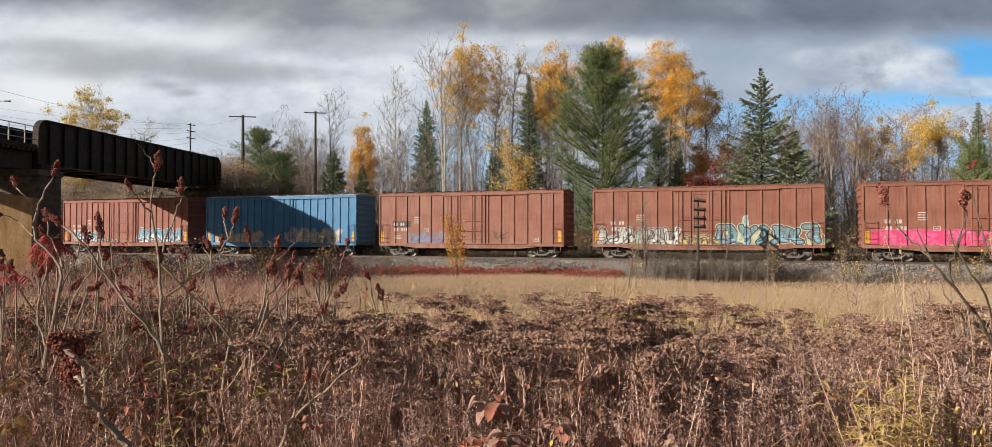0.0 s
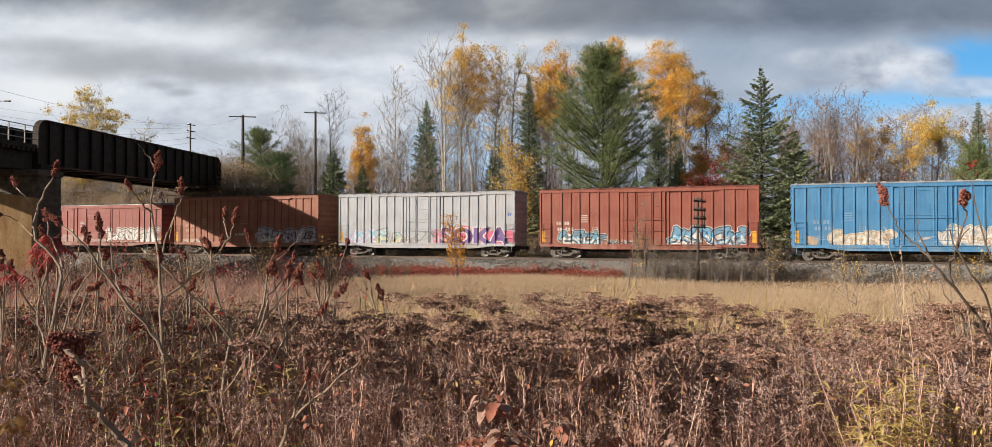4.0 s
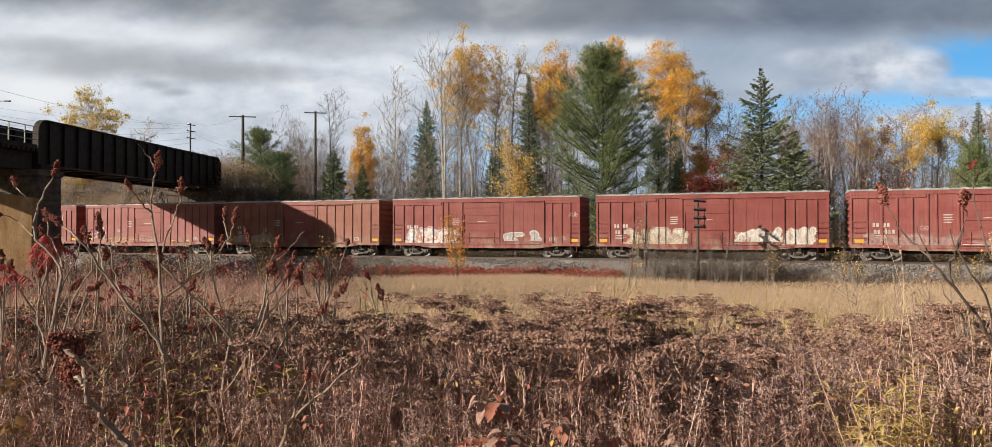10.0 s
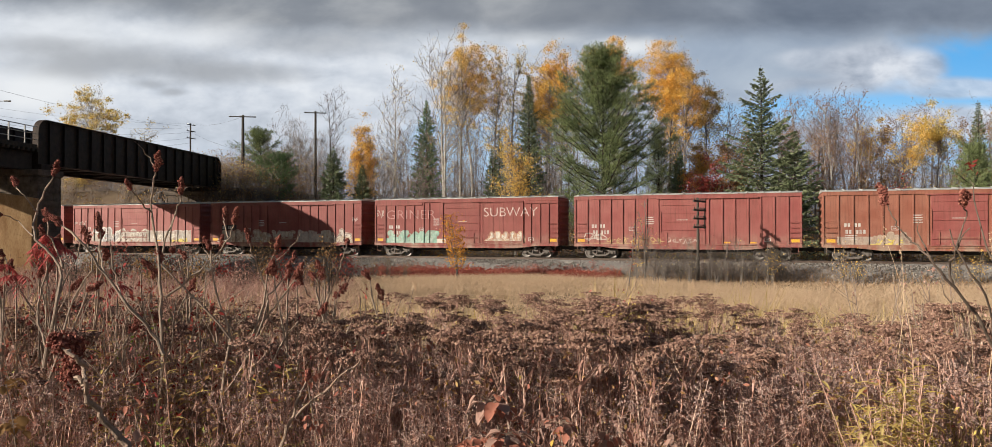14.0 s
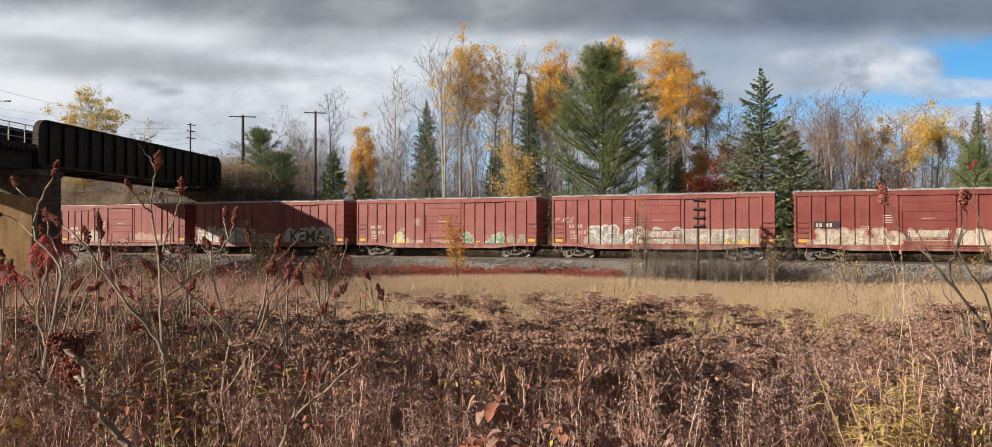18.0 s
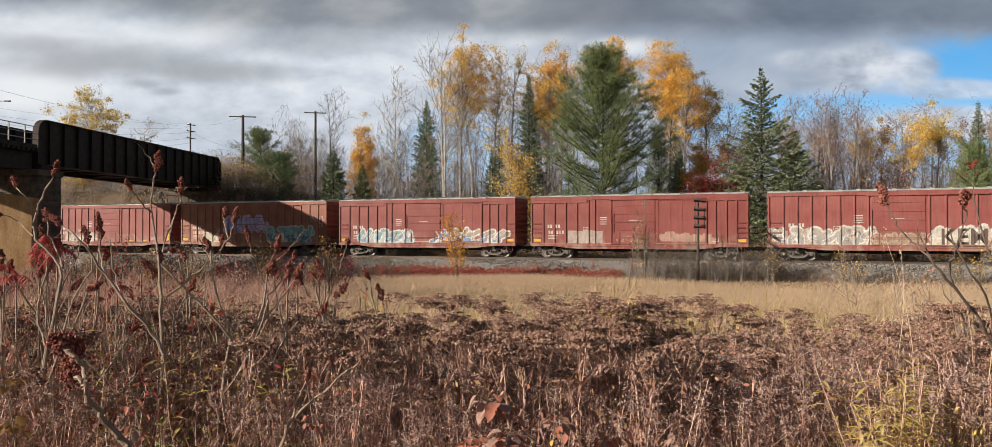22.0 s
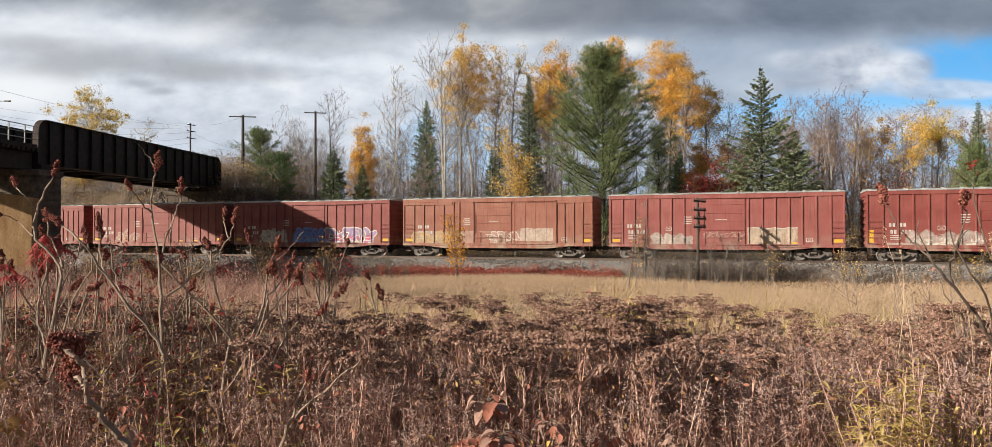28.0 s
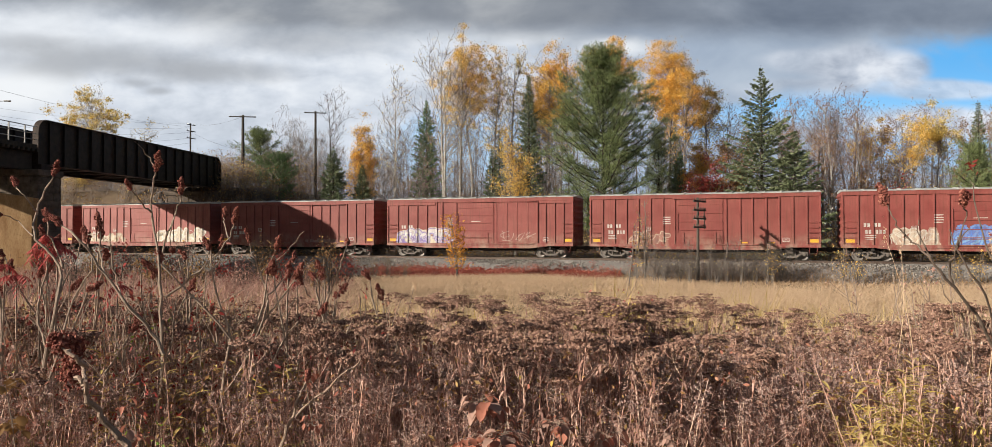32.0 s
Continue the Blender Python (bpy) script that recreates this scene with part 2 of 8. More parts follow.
    def tube(self, pts, radii, sides=5):
        pts = np.asarray(pts, float)
        k = len(pts)
        radii = np.broadcast_to(np.asarray(radii, float), (k,))
        d = np.gradient(pts, axis=0)
        d /= np.linalg.norm(d, axis=1)[:, None] + 1e-9
        m = d.mean(0)
        up = np.array((1.0, 0, 0)) if abs(m[0]) < 0.6 * np.linalg.norm(m) + 1e-9 else np.array((0, 0, 1.0))
        a = np.cross(d, up)
        a /= np.linalg.norm(a, axis=1)[:, None] + 1e-9
        b = np.cross(d, a)
        w = np.arange(sides) * 2 * np.pi / sides
        ring = np.cos(w)[None, :, None] * a[:, None] + np.sin(w)[None, :, None] * b[:, None]
        v = pts[:, None] + ring * radii[:, None, None]
        o = self.n
        self.v.append(v.reshape(-1, 3))
        self.n += k * sides
        if (k, sides) not in RINGS:
            i, j = np.repeat(np.arange(k - 1), sides) * sides, np.tile(np.arange(sides), k - 1)
            j2 = (j + 1) % sides
            RINGS[k, sides] = np.stack([i + j, i + j2, i + sides + j2, i + sides + j], 1)
        self.a.append(RINGS[k, sides] + o)
        if sides > 3:
            self.f.append(tuple(o + j for j in range(sides))[::-1])
            self.f.append(tuple(o + (k - 1) * sides + j for j in range(sides)))
        return self

    def wheel(self, x, y0, y1, z, r, sides=20):
        a = np.arange(sides) * 2 * np.pi / sides
        return self.prism([(x + r * math.cos(t), z + r * math.sin(t)) for t in a], y0, y1, "y")

    def mesh(self, name, smooth=False):
        me = bpy.data.meshes.new(name)
        loops = [q.ravel() for q in self.a]
        sizes = [np.full(len(q), q.shape[1]) for q in self.a]
        if self.f:
            loops.append(np.array([i for f in self.f for i in f]))
            sizes.append(np.array([len(f) for f in self.f]))
        verts, loops, sizes = np.concatenate(self.v), np.concatenate(loops), np.concatenate(sizes)
        me.vertices.add(len(verts))
        me.loops.add(len(loops))
        me.polygons.add(len(sizes))
        me.vertices.foreach_set("co", verts.astype(np.float32).ravel())
        me.loops.foreach_set("vertex_index", loops.astype(np.int32))
        me.polygons.foreach_set("loop_start", (np.cumsum(sizes) - sizes).astype(np.int32))
        me.update(calc_edges=True)
        me.polygons.foreach_set("use_smooth", np.zeros(len(sizes), bool))
        if smooth:
            me.polygons.foreach_set("use_smooth", np.ones(len(me.polygons), bool))
        me.update()
        return me


def part(name, mb, material, parent=None, label="", smooth=False):
    """One mesh object under a thing or part."""
    me = mb if isinstance(mb, bpy.types.Mesh) else mb.mesh(name, smooth)
    if material and not me.materials:
        me.materials.append(material)
    ob = new(name, me)
    ob.parent = parent
    if label:
        ob["label"] = label
    return ob


def thing(name, label, category, group="", kind="", at=(0, 0, 0), turn=0.0):
    ob = new(name)
    ob.empty_display_size = 0.3
    ob.location, ob.rotation_euler = at, (0, 0, radians(turn))
    return tagged(ob, label, category, group, kind)


def smoothstep(a, b, x):
    t = np.clip((np.asarray(x, float) - a) / (b - a), 0, 1)
    return t * t * (3 - 2 * t)


def turned(n, rng, tilt=1.0):
    """n random rotations as n x 3 x 3."""
    q = rng.normal(size=(n, 4))
    q[:, 1:3] *= tilt
    q /= np.linalg.norm(q, axis=1)[:, None]
    w, x, y, z = q.T
    return np.stack([np.stack([1 - 2 * (y * y + z * z), 2 * (x * y - z * w), 2 * (x * z + y * w)], 1),
                     np.stack([2 * (x * y + z * w), 1 - 2 * (x * x + z * z), 2 * (y * z - x * w)], 1),
                     np.stack([2 * (x * z - y * w), 2 * (y * z + x * w), 1 - 2 * (x * x + y * y)], 1)], 1)


def leaves(mb, at, size, rng, long=1.0, tilt=1.0):
    """Loose diamond-shaped leaves at the given places."""
    at = np.asarray(at, float)
    k = len(at)
    s = np.asarray(size) * rng.uniform(0.65, 1.3, k)
    shape = np.array([(-0.5, 0, 0), (0, -0.42 / long, 0.06), (0.5, 0, 0), (0, 0.42 / long, -0.06)])
    v = np.einsum("nij,vj->nvi", turned(k, rng, tilt), shape) * s[:, None, None] * long ** 0.5 + at[:, None]
    return mb.quads(v)


# ---- the plan of the railway ----
TURN = 20.28                                   # degrees by which the track comes towards the eye
ALONG = np.array((math.cos(radians(TURN)), -math.sin(radians(TURN))))
AWAY = np.array((math.sin(radians(TURN)), math.cos(radians(TURN))))
RAIL = 1.4                                     # height of the rail's top over the meadow
HALF = 1.58                                    # half of a freight car's width
ORIGIN = np.array((0.0, 58.3)) + AWAY * HALF   # a point of the track's centre line


def on_track(s, n=0.0):
    """Metres along the track and away from its centre line (away from the eye) to x, y."""
    return ORIGIN + ALONG * s + AWAY * n


def off_track(x, y):
    return (np.asarray(x) - ORIGIN[0]) * AWAY[0] + (np.asarray(y) - ORIGIN[1]) * AWAY[1]


BRIDGE = np.array((-34.85, 55.0)), np.array((0.0995, 0.995))   # near end of the span and its direction


def ground_height(x, y):
    x, y = np.asarray(x, float), np.asarray(y, float)
    near = 1.5 * (1 - smoothstep(7.0, 18.0, np.hypot(x * 0.6, y)))
    n = off_track(x, y)
    h = near + 0.25 * np.sin(x * 0.21 + 1) * np.sin(y * 0.17) * smoothstep(10, 25, y) * (1 - smoothstep(-9, -6, n))
    h = h + smoothstep(6, 30, n) * 0.8 + smoothstep(40, 160, n) * 2.5
    # the road's embankment behind the far abutment
    d = (x - BRIDGE[0][0]) * BRIDGE[1][1] - (y - BRIDGE[0][1]) * BRIDGE[1][0] + 2.5
    bank = 8.6 * (1 - smoothstep(3.5, 19.0, d)) * (1 - smoothstep(30.0, 80.0, -d)) * smoothstep(5.6, 12.2, n)
    d = np.abs(d)
    back = 6.3 * (1 - smoothstep(3.5, 9.0, d)) * (1 - smoothstep(-40.0, -30.0, n)) * smoothstep(20, 40, -x)
    return h + bank + back


# ---- sky, ground and track ----
def cloud_material():
    """Broken autumn clouds before a pale blue sky, by bearing and height over the horizon."""
    n = Nodes("cloudy_sky")
    c = n.add("ShaderNodeTexCoord")
    sep = n.add("ShaderNodeSeparateXYZ")
    n.link(c.outputs["Object"], sep.inputs[0])
    x, y, z = sep.outputs
    bear = n.math("DIVIDE", x, y)
    high = n.math("DIVIDE", z, y)
    vec = n.add("ShaderNodeCombineXYZ")
    n.link(bear, vec.inputs[0])
    n.link(high, vec.inputs[2])

    def cloud(scale, stretch, detail=5.0, shift=0.0):
        m = n.add("ShaderNodeMapping")
        m.inputs["Scale"].default_value = (scale, 1, scale * stretch)
        m.inputs["Location"].default_value = (shift, shift * 0.7, 0)
        n.link(vec.outputs[0], m.inputs[0])
        t = n.add("ShaderNodeTexNoise", Scale=1.0, Detail=detail, Roughness=0.55, Distortion=0.25)
        n.link(m.outputs[0], t.inputs["Vector"])
        return t.outputs["Fac"]

    def step(v, a, b):
        m = n.add("ShaderNodeMapRange")
        m.interpolation_type = "SMOOTHSTEP"
        m.inputs[1].default_value, m.inputs[2].default_value = a, b
        n.link(v, m.inputs[0])
        return m.outputs[0]

    warp_a, warp_b = cloud(5.0, 2.2, 6, 3.1), cloud(13.0, 1.7, 6, 6.4)
    soft, fine = cloud(6.5, 1.9, 5, 8.3), cloud(24.0, 1.8, 5, 1.7)
    wob = n.math("ADD", n.math("MULTIPLY", n.math("SUBTRACT", warp_a, 0.5), 1.1), n.math("MULTIPLY", n.math("SUBTRACT", warp_b, 0.5), 0.9))

    def patch(cx, cy, rx, ry, hard=0.55, torn=1.0):
        """A ragged oval of cloud: its middle and half sizes on the plane of view."""
        dx = n.math("DIVIDE", n.math("SUBTRACT", bear, cx), rx)
        dy = n.math("DIVIDE", n.math("SUBTRACT", high, cy), ry)
        r = n.math("SQRT", n.math("ADD", n.math("MULTIPLY", dx, dx), n.math("MULTIPLY", dy, dy)))
        return step(n.math("ADD", r, n.math("MULTIPLY", wob, torn)), 1.0 + (1 - hard) * 0.5, hard)

    # a pale layer, greyer and bluer to the east
    pale = n.ramp(n.math("ADD", n.math("MULTIPLY", soft, 0.6), n.math("MULTIPLY", fine, 0.4)),
                  [(0.32, (0.36, 0.40, 0.46)), (0.5, (0.51, 0.55, 0.61)), (0.66, (0.64, 0.67, 0.71))])
    grey_east = n.ramp(soft, [(0.3, (0.25, 0.31, 0.40)), (0.7, (0.36, 0.42, 0.50))])
    col = n.mix(step(bear, -0.02, 0.3), pale, grey_east)
    col = n.mix(n.math("MULTIPLY", step(high, 0.15, 0.05), 0.5), col, (0.40, 0.52, 0.67))
    # the blue gap in the east, with the streaks and heaps of cloud that cross it
    clear = n.mix(step(high, 0.13, 0.26), (0.27, 0.52, 0.78), (0.10, 0.36, 0.70))
    for cx, cy, rx, ry, k in ((0.66, 0.18, 0.17, 0.10, 0.95), (0.50, 0.178, 0.13, 0.03, 0.9), (0.33, 0.155, 0.08, 0.03, 0.6), (-0.02, 0.12, 0.12, 0.05, 0.6), (0.80, 0.20, 0.15, 0.11, 1.0)):
        col = n.mix(n.math("MULTIPLY", patch(cx, cy, rx, ry, 0.6, 0.7), k), col, clear)
    heap = n.ramp(warp_b, [(0.32, (0.27, 0.31, 0.38)), (0.5, (0.42, 0.46, 0.53)), (0.66, (0.60, 0.63, 0.68))])
    for cx, cy, rx, ry, k in ((0.535, 0.235, 0.075, 0.042, 0.95), (0.60, 0.235, 0.04, 0.03, 0.85), (0.46, 0.245, 0.07, 0.02, 0.6), (0.66, 0.158, 0.16, 0.026, 0.9), (0.66, 0.205, 0.12, 0.016, 0.7), (0.45, 0.205, 0.10, 0.016, 0.5)):
        col = n.mix(n.math("MULTIPLY", patch(cx, cy, rx, ry, 0.6, 0.8), k), col, heap)
    # bright tops behind the aspens and in the west
    for cx, cy, rx, ry, k in ((0.19, 0.262, 0.06, 0.016, 0.9), (0.07, 0.275, 0.08, 0.014, 0.5), (-0.62, 0.20, 0.10, 0.04, 0.95), (-0.58, 0.27, 0.12, 0.05, 0.55), (-0.42, 0.275, 0.09, 0.025, 0.5)):
        col = n.mix(n.math("MULTIPLY", patch(cx, cy, rx, ry, 0.3, 0.9), k), col, (0.68, 0.70, 0.72))
    # grey bellies in the west
    for cx, cy, rx, ry, k in ((-0.50, 0.238, 0.20, 0.028, 0.75), (-0.36, 0.225, 0.12, 0.018, 0.7), (-0.62, 0.262, 0.09, 0.014, 0.5), (-0.46, 0.208, 0.03, 0.008, 0.6), (-0.43, 0.197, 0.02, 0.006, 0.6), (-0.25, 0.262, 0.14, 0.02, 0.5)):
        col = n.mix(n.math("MULTIPLY", patch(cx, cy, rx, ry, 0.2, 0.9), k), col, (0.285, 0.30, 0.325))
    # the dark bank overhead, thinner in the west
    lower = n.math("ADD", n.math("SUBTRACT", 0.272, n.math("MULTIPLY", step(bear, 0.0, -0.2), 0.004)), n.math("MULTIPLY", step(bear, -0.25, -0.55), 0.035))
    bank = step(n.math("SUBTRACT", n.math("ADD", high, n.math("MULTIPLY", wob, 0.022)), lower), -0.016, 0.034)
    dark = n.ramp(n.math("ADD", n.math("MULTIPLY", soft, 0.6), n.math("MULTIPLY", warp_a, 0.4)), [(0.34, (0.145, 0.165, 0.20)), (0.52, (0.20, 0.22, 0.25)), (0.68, (0.33, 0.345, 0.365))])
    dark = n.mix(step(bear, 0.1, 0.45), dark, n.ramp(soft, [(0.3, (0.11, 0.135, 0.18)), (0.7, (0.20, 0.235, 0.29))]))
    col = n.mix(n.math("MULTIPLY", bank, 0.96), col, dark)
    em = n.add("ShaderNodeEmission", Strength=0.88)
    n.link(col, em.inputs[0])
    n.link(em.outputs[0], n.t.nodes["Material Output"].inputs[0])
    return n.mat


def build_sky():
    mb = MB()
    a = np.radians(np.linspace(-75, 75, 61))
    z = np.linspace(-150, 2200, 12)
    v = np.stack([np.stack([3000 * np.sin(a), 3000 * np.cos(a), np.full_like(a, h)], 1) for h in z])
    f = [(i * 61 + j, i * 61 + j + 1, (i + 1) * 61 + j + 1, (i + 1) * 61 + j) for i in range(11) for j in range(60)]
    mb.put(v.reshape(-1, 3), f)
    ob = part("backdrop", mb, cloud_material(), smooth=True)
    return tagged(ob, "grey broken cloud bank with a blue gap", "sky", kind="structure")


sky_sheet = build_sky()


def axis(parts):
    return np.unique(np.concatenate([np.arange(a, b, s) for a, b, s in parts] + [np.array([parts[-1][1]])]))


def build_ground():
    xs = axis([(-2900, -300, 130), (-300, -80, 10), (-80, 80, 1.0), (80, 300, 10), (300, 2900, 130)])
    ys = axis([(-2900, -100, 140), (-100, 0, 5), (0, 30, 0.6), (30, 130, 1.2), (130, 300, 10), (300, 2900, 130)])
    X, Y = np.meshgrid(xs, ys)
    Z = ground_height(X, Y)
    rng = np.random.default_rng(4)
    Z = Z + rng.normal(0, 0.03, Z.shape) * (np.hypot(X, Y) < 150)
    nx, ny = len(xs), len(ys)
    i = np.arange(nx * ny).reshape(ny, nx)
    f = np.stack([i[:-1, :-1], i[:-1, 1:], i[1:, 1:], i[1:, :-1]], -1).reshape(-1, 4)
    mb = MB()
    mb.v.append(np.stack([X, Y, Z], -1).reshape(-1, 3))
    mb.a, mb.n = [f], nx * ny
    tagged(part("ground", mb, M["soil"], smooth=True), "dry autumn meadow soil falling to the track", "ground", kind="structure")


build_ground()


def frame_track(ob):
    """Sets ob into the track's own axes: x along it, y away from the eye."""
    ob.location, ob.rotation_euler = (*ORIGIN, 0), (0, 0, radians(-TURN))
    return ob


S0, S1 = -500.0, 470.0


def build_track():
    rng = np.random.default_rng(7)
    top = RAIL - 0.2
    prof = [(-5.4, -0.25), (-4.5, 0.35), (-3.4, 0.95), (-2.35, top - 0.05), (-1.9, top), (1.9, top), (2.4, top - 0.05), (3.8, 0.7), (5.2, -0.3)]
    s = np.concatenate([np.arange(S0, -60, 8), np.arange(-60, 60, 0.4), np.arange(60, S1 + 1, 8)])
    p = np.array(prof)
    fine = np.concatenate([np.linspace(p[i], p[i + 1], 5)[:-1] for i in range(len(p) - 1)] + [p[-1:]])
    v = np.stack([np.stack([np.full(len(fine), a), fine[:, 0], fine[:, 1]], 1) for a in s])
    v[..., 2] += rng.normal(0, 0.035, v.shape[:2]) + 0.06 * np.sin(v[..., 0] * 0.5 + v[..., 1])
    k = len(fine)
    f = [(i * k + j, (i + 1) * k + j, (i + 1) * k + j + 1, i * k + j + 1) for i in range(len(s) - 1) for j in range(k - 1)]
    ob = frame_track(part("ballast_bank", MB().put(v.reshape(-1, 3), f), M["ballast"]))
    tagged(ob, "grey crushed stone bank under the railway", "ballast", kind="structure")
    # loose stones on the near shoulder
    iv = np.array([(1, 0, 0.2), (-1, 0.2, 0), (0, 1, -0.2), (0.2, -1, 0), (0, 0.1, 1), (0.1, 0, -1)], float)
    fi = [(0, 2, 4), (2, 1, 4), (1, 3, 4), (3, 0, 4), (2, 0, 5), (1, 2, 5), (3, 1, 5), (0, 3, 5)]
    n = 15000
    st, nn = rng.uniform(-38, 42, n), rng.uniform(-5.0, -1.6, n)
    zz = np.interp(nn, p[:, 0], p[:, 1])
    r = turned(n, rng) * (rng.uniform(0.03, 0.08, (n, 1, 1)) * rng.uniform(0.6, 1.2, (n, 1, 3)))
    m = np.zeros((n, 4, 4))
    m[:, :3, :3], m[:, :3, 3], m[:, 3, 3] = r, np.stack([st, nn, zz + 0.03], 1), 1
    stones = Nodes("loose_ballast", 0.95, 0, 0.2)
    g = stones.add("ShaderNodeNewGeometry")
    stones.color(stones.ramp(g.outputs["Random Per Island"], [(0, (0.06, 0.052, 0.046)), (0.5, (0.18, 0.165, 0.15)), (1, (0.40, 0.37, 0.335))]))
    tagged(frame_track(part("ballast_stones", MB().many(iv, fi, m), stones.mat)), "loose grey ballast stones on the track shoulder", "gravel", kind="stuff")
    # rails and sleepers
    head = [(-0.07, -0.17), (0.07, -0.17), (0.07, -0.15), (0.012, -0.13), (0.012, -0.045), (0.037, -0.035), (0.037, 0), (-0.037, 0), (-0.037, -0.035), (-0.012, -0.045), (-0.012, -0.13), (-0.07, -0.15)]
    for side in (-0.755, 0.755):
        mb = MB().prism([(a + side, b + RAIL) for a, b in head], S0, S1)
        tagged(frame_track(part("rail", mb, M["rail_steel"])), "worn steel rail on wooden sleepers", "rail", "rails of the track", "structure")
    mb = MB()
    for i, q in enumerate(np.arange(-60, 60, 0.55)):
        mb.box(q - 0.11, q + 0.11, -1.3 + 0.05 * math.sin(i * 5), 1.3, top - 0.1, RAIL - 0.165, 0.015)
    tagged(frame_track(part("sleepers", mb, M["tie_wood"])), "dark creosoted sleepers half sunk in ballast", "sleepers", kind="stuff")


build_track()


# ---- the girder bridge over the track ----
def build_bridge():
    o, d = BRIDGE
    turn = math.degrees(math.atan2(d[1], d[0]))
    z0, z1 = EYE + 5.4, EYE + 8.8          # girder's lower and upper edge
    L = 29.0
    t = thing("railway_overbridge", "black riveted steel plate girder bridge with stiffeners on stone abutments", "bridge", at=(*o, 0), turn=turn)
    # own axes: x along the bridge away from the eye, y to the left; right girder at y = 0
    r = 0.95
    arc = lambda cx, cz, a0, a1: [(cx + r * math.cos(radians(a)), cz + r * math.sin(radians(a))) for a in np.linspace(a0, a1, 7)]
    outline = [(0, z0), (L, z0)] + arc(L - r, z1 - r, 0, 90) + arc(r, z1 - r, 90, 180)
    for y in (0.0, 5.6):
        g = part("girder", MB().prism(outline, y - 0.02, y + 0.02, "y"), M["girder"], t)
        rim = MB()
        pts = outline + [outline[0]]
        for (xa, za), (xb, zb) in zip(pts[:-1], pts[1:]):
            ln = math.hypot(xb - xa, zb - za)
            nx, nz = (za - zb) / ln * 0.05, (xb - xa) / ln * 0.05
            rim.put([(xa - nx, y - 0.24, za - nz), (xb - nx, y - 0.24, zb - nz), (xb + nx * 0.2, y - 0.24, zb + nz * 0.2), (xa + nx * 0.2, y - 0.24, za + nz * 0.2),
                     (xa - nx, y + 0.24, za - nz), (xb - nx, y + 0.24, zb - nz), (xb + nx * 0.2, y + 0.24, zb + nz * 0.2), (xa + nx * 0.2, y + 0.24, za + nz * 0.2)],
                    [(0, 1, 2, 3), (7, 6, 5, 4), (0, 4, 5, 1), (3, 2, 6, 7), (0, 3, 7, 4), (1, 5, 6, 2)])
        part("flange", rim, M["girder_rust"], g, "rusty riveted flange plate")
        stiff = MB().box(-0.05, 0.05, -0.2, -0.02, z0 + 0.05, z1 - 0.08, 0.01)
        stiff.box(-0.012, 0.09, -0.05, -0.02, z0 + 0.05, z1 - 0.08)
        me = stiff.mesh("stiffener")
        me.materials.append(M["girder"])
        for x in np.linspace(1.3, L - 1.3, 17):
            s = part("stiffener", me, None, g)
            s.location = (x, y, 0)
        rv = MB()
        hexa = [(0.03 * math.cos(a), 0, 0.03 * math.sin(a)) for a in np.arange(6) * math.pi / 3] + [(0, -0.02, 0)]
        fr = [(i, (i + 1) % 6, 6) for i in range(6)]
        pl = []
        for x in np.arange(0.3, L - 0.2, 0.3):
            for z in (z0 + 0.16, z1 - 0.2):
                pl.append(np.array(Matrix.Translation((x, y - 0.024, z))))
        tagged(part("rivets", rv.many(hexa, fr, pl), M["girder_rust"], g), kind="stuff")
    deck = MB().box(-0.2, L + 0.5, 0.1, 5.5, z0 + 0.75, z0 + 1.05, 0.02)
    part("deck", deck, M["tie_wood"], t, "dark timber deck")
    beam = MB().box(-0.14, 0.14, 0.05, 5.55, z0 + 0.1, z0 + 0.74, 0.02).mesh("floor_beam")
    beam.materials.append(M["girder"])
    for x in np.arange(1.3, L, 3.3):
        part("floor_beam", beam, None, t).location = (x, 0, 0)
    for y in (1.6, 3.9):
        part("stringer", MB().box(0, L, y - 0.1, y + 0.1, z0 + 0.3, z0 + 0.72, 0.01), M["girder"], t)
    brace = MB()
    for i, x in enumerate(np.arange(1.3, L - 4, 3.3)):
        a, b = (0.1, 5.5) if i % 2 else (5.5, 0.1)
        brace.tube([(x, a, z0 + 0.12), (x + 3.3, b, z0 + 0.12)], 0.06, 4)
    part("wind_bracing", brace, M["girder"], t)
    part("bearing", MB().box(0.1, 1.1, -0.4, 0.4, z0 - 0.5, z0, 0.04), M["girder_rust"], t)
    part("bearing", MB().box(L - 1.1, L - 0.1, -0.4, 0.4, z0 - 0.4, z0, 0.04), M["girder_rust"], t)

    # shallow approach span towards the road, with a pipe railing
    a = thing("approach_span", "dark timber approach span with a pale pipe railing", "bridge", at=(*o, 0), turn=turn)
    part("deck", MB().box(-16, -0.25, -0.35, 6.0, z0 + 1.05, z0 + 1.4, 0.03), M["tie_wood"], a)
    tie = MB().box(-0.12, 0.12, -0.55, 6.2, z0 + 0.82, z0 + 1.05, 0.02).mesh("bridge_tie")
    tie.materials.append(M["tie_wood"])
    for x in np.arange(-15.8, -0.4, 0.48):
        part("bridge_tie", tie, None, a).location = (x, 0, 0)
    for y in (0.25, 2.8, 5.3):
        part("beam", MB().box(-16, -0.3, y - 0.2, y + 0.2, z0 - 0.55, z0 + 0.82, 0.02), M["girder"], a)
    post = MB().box(-0.04, 0.04, -0.37, -0.29, z0 + 1.4, z0 + 2.75, 0.008).mesh("railing_post")
    post.materials.append(M["rail_pipe"])
    for x in np.arange(-15.5, -0.2, 1.55):
        part("railing_post", post, None, a).location = (x, 0, 0)
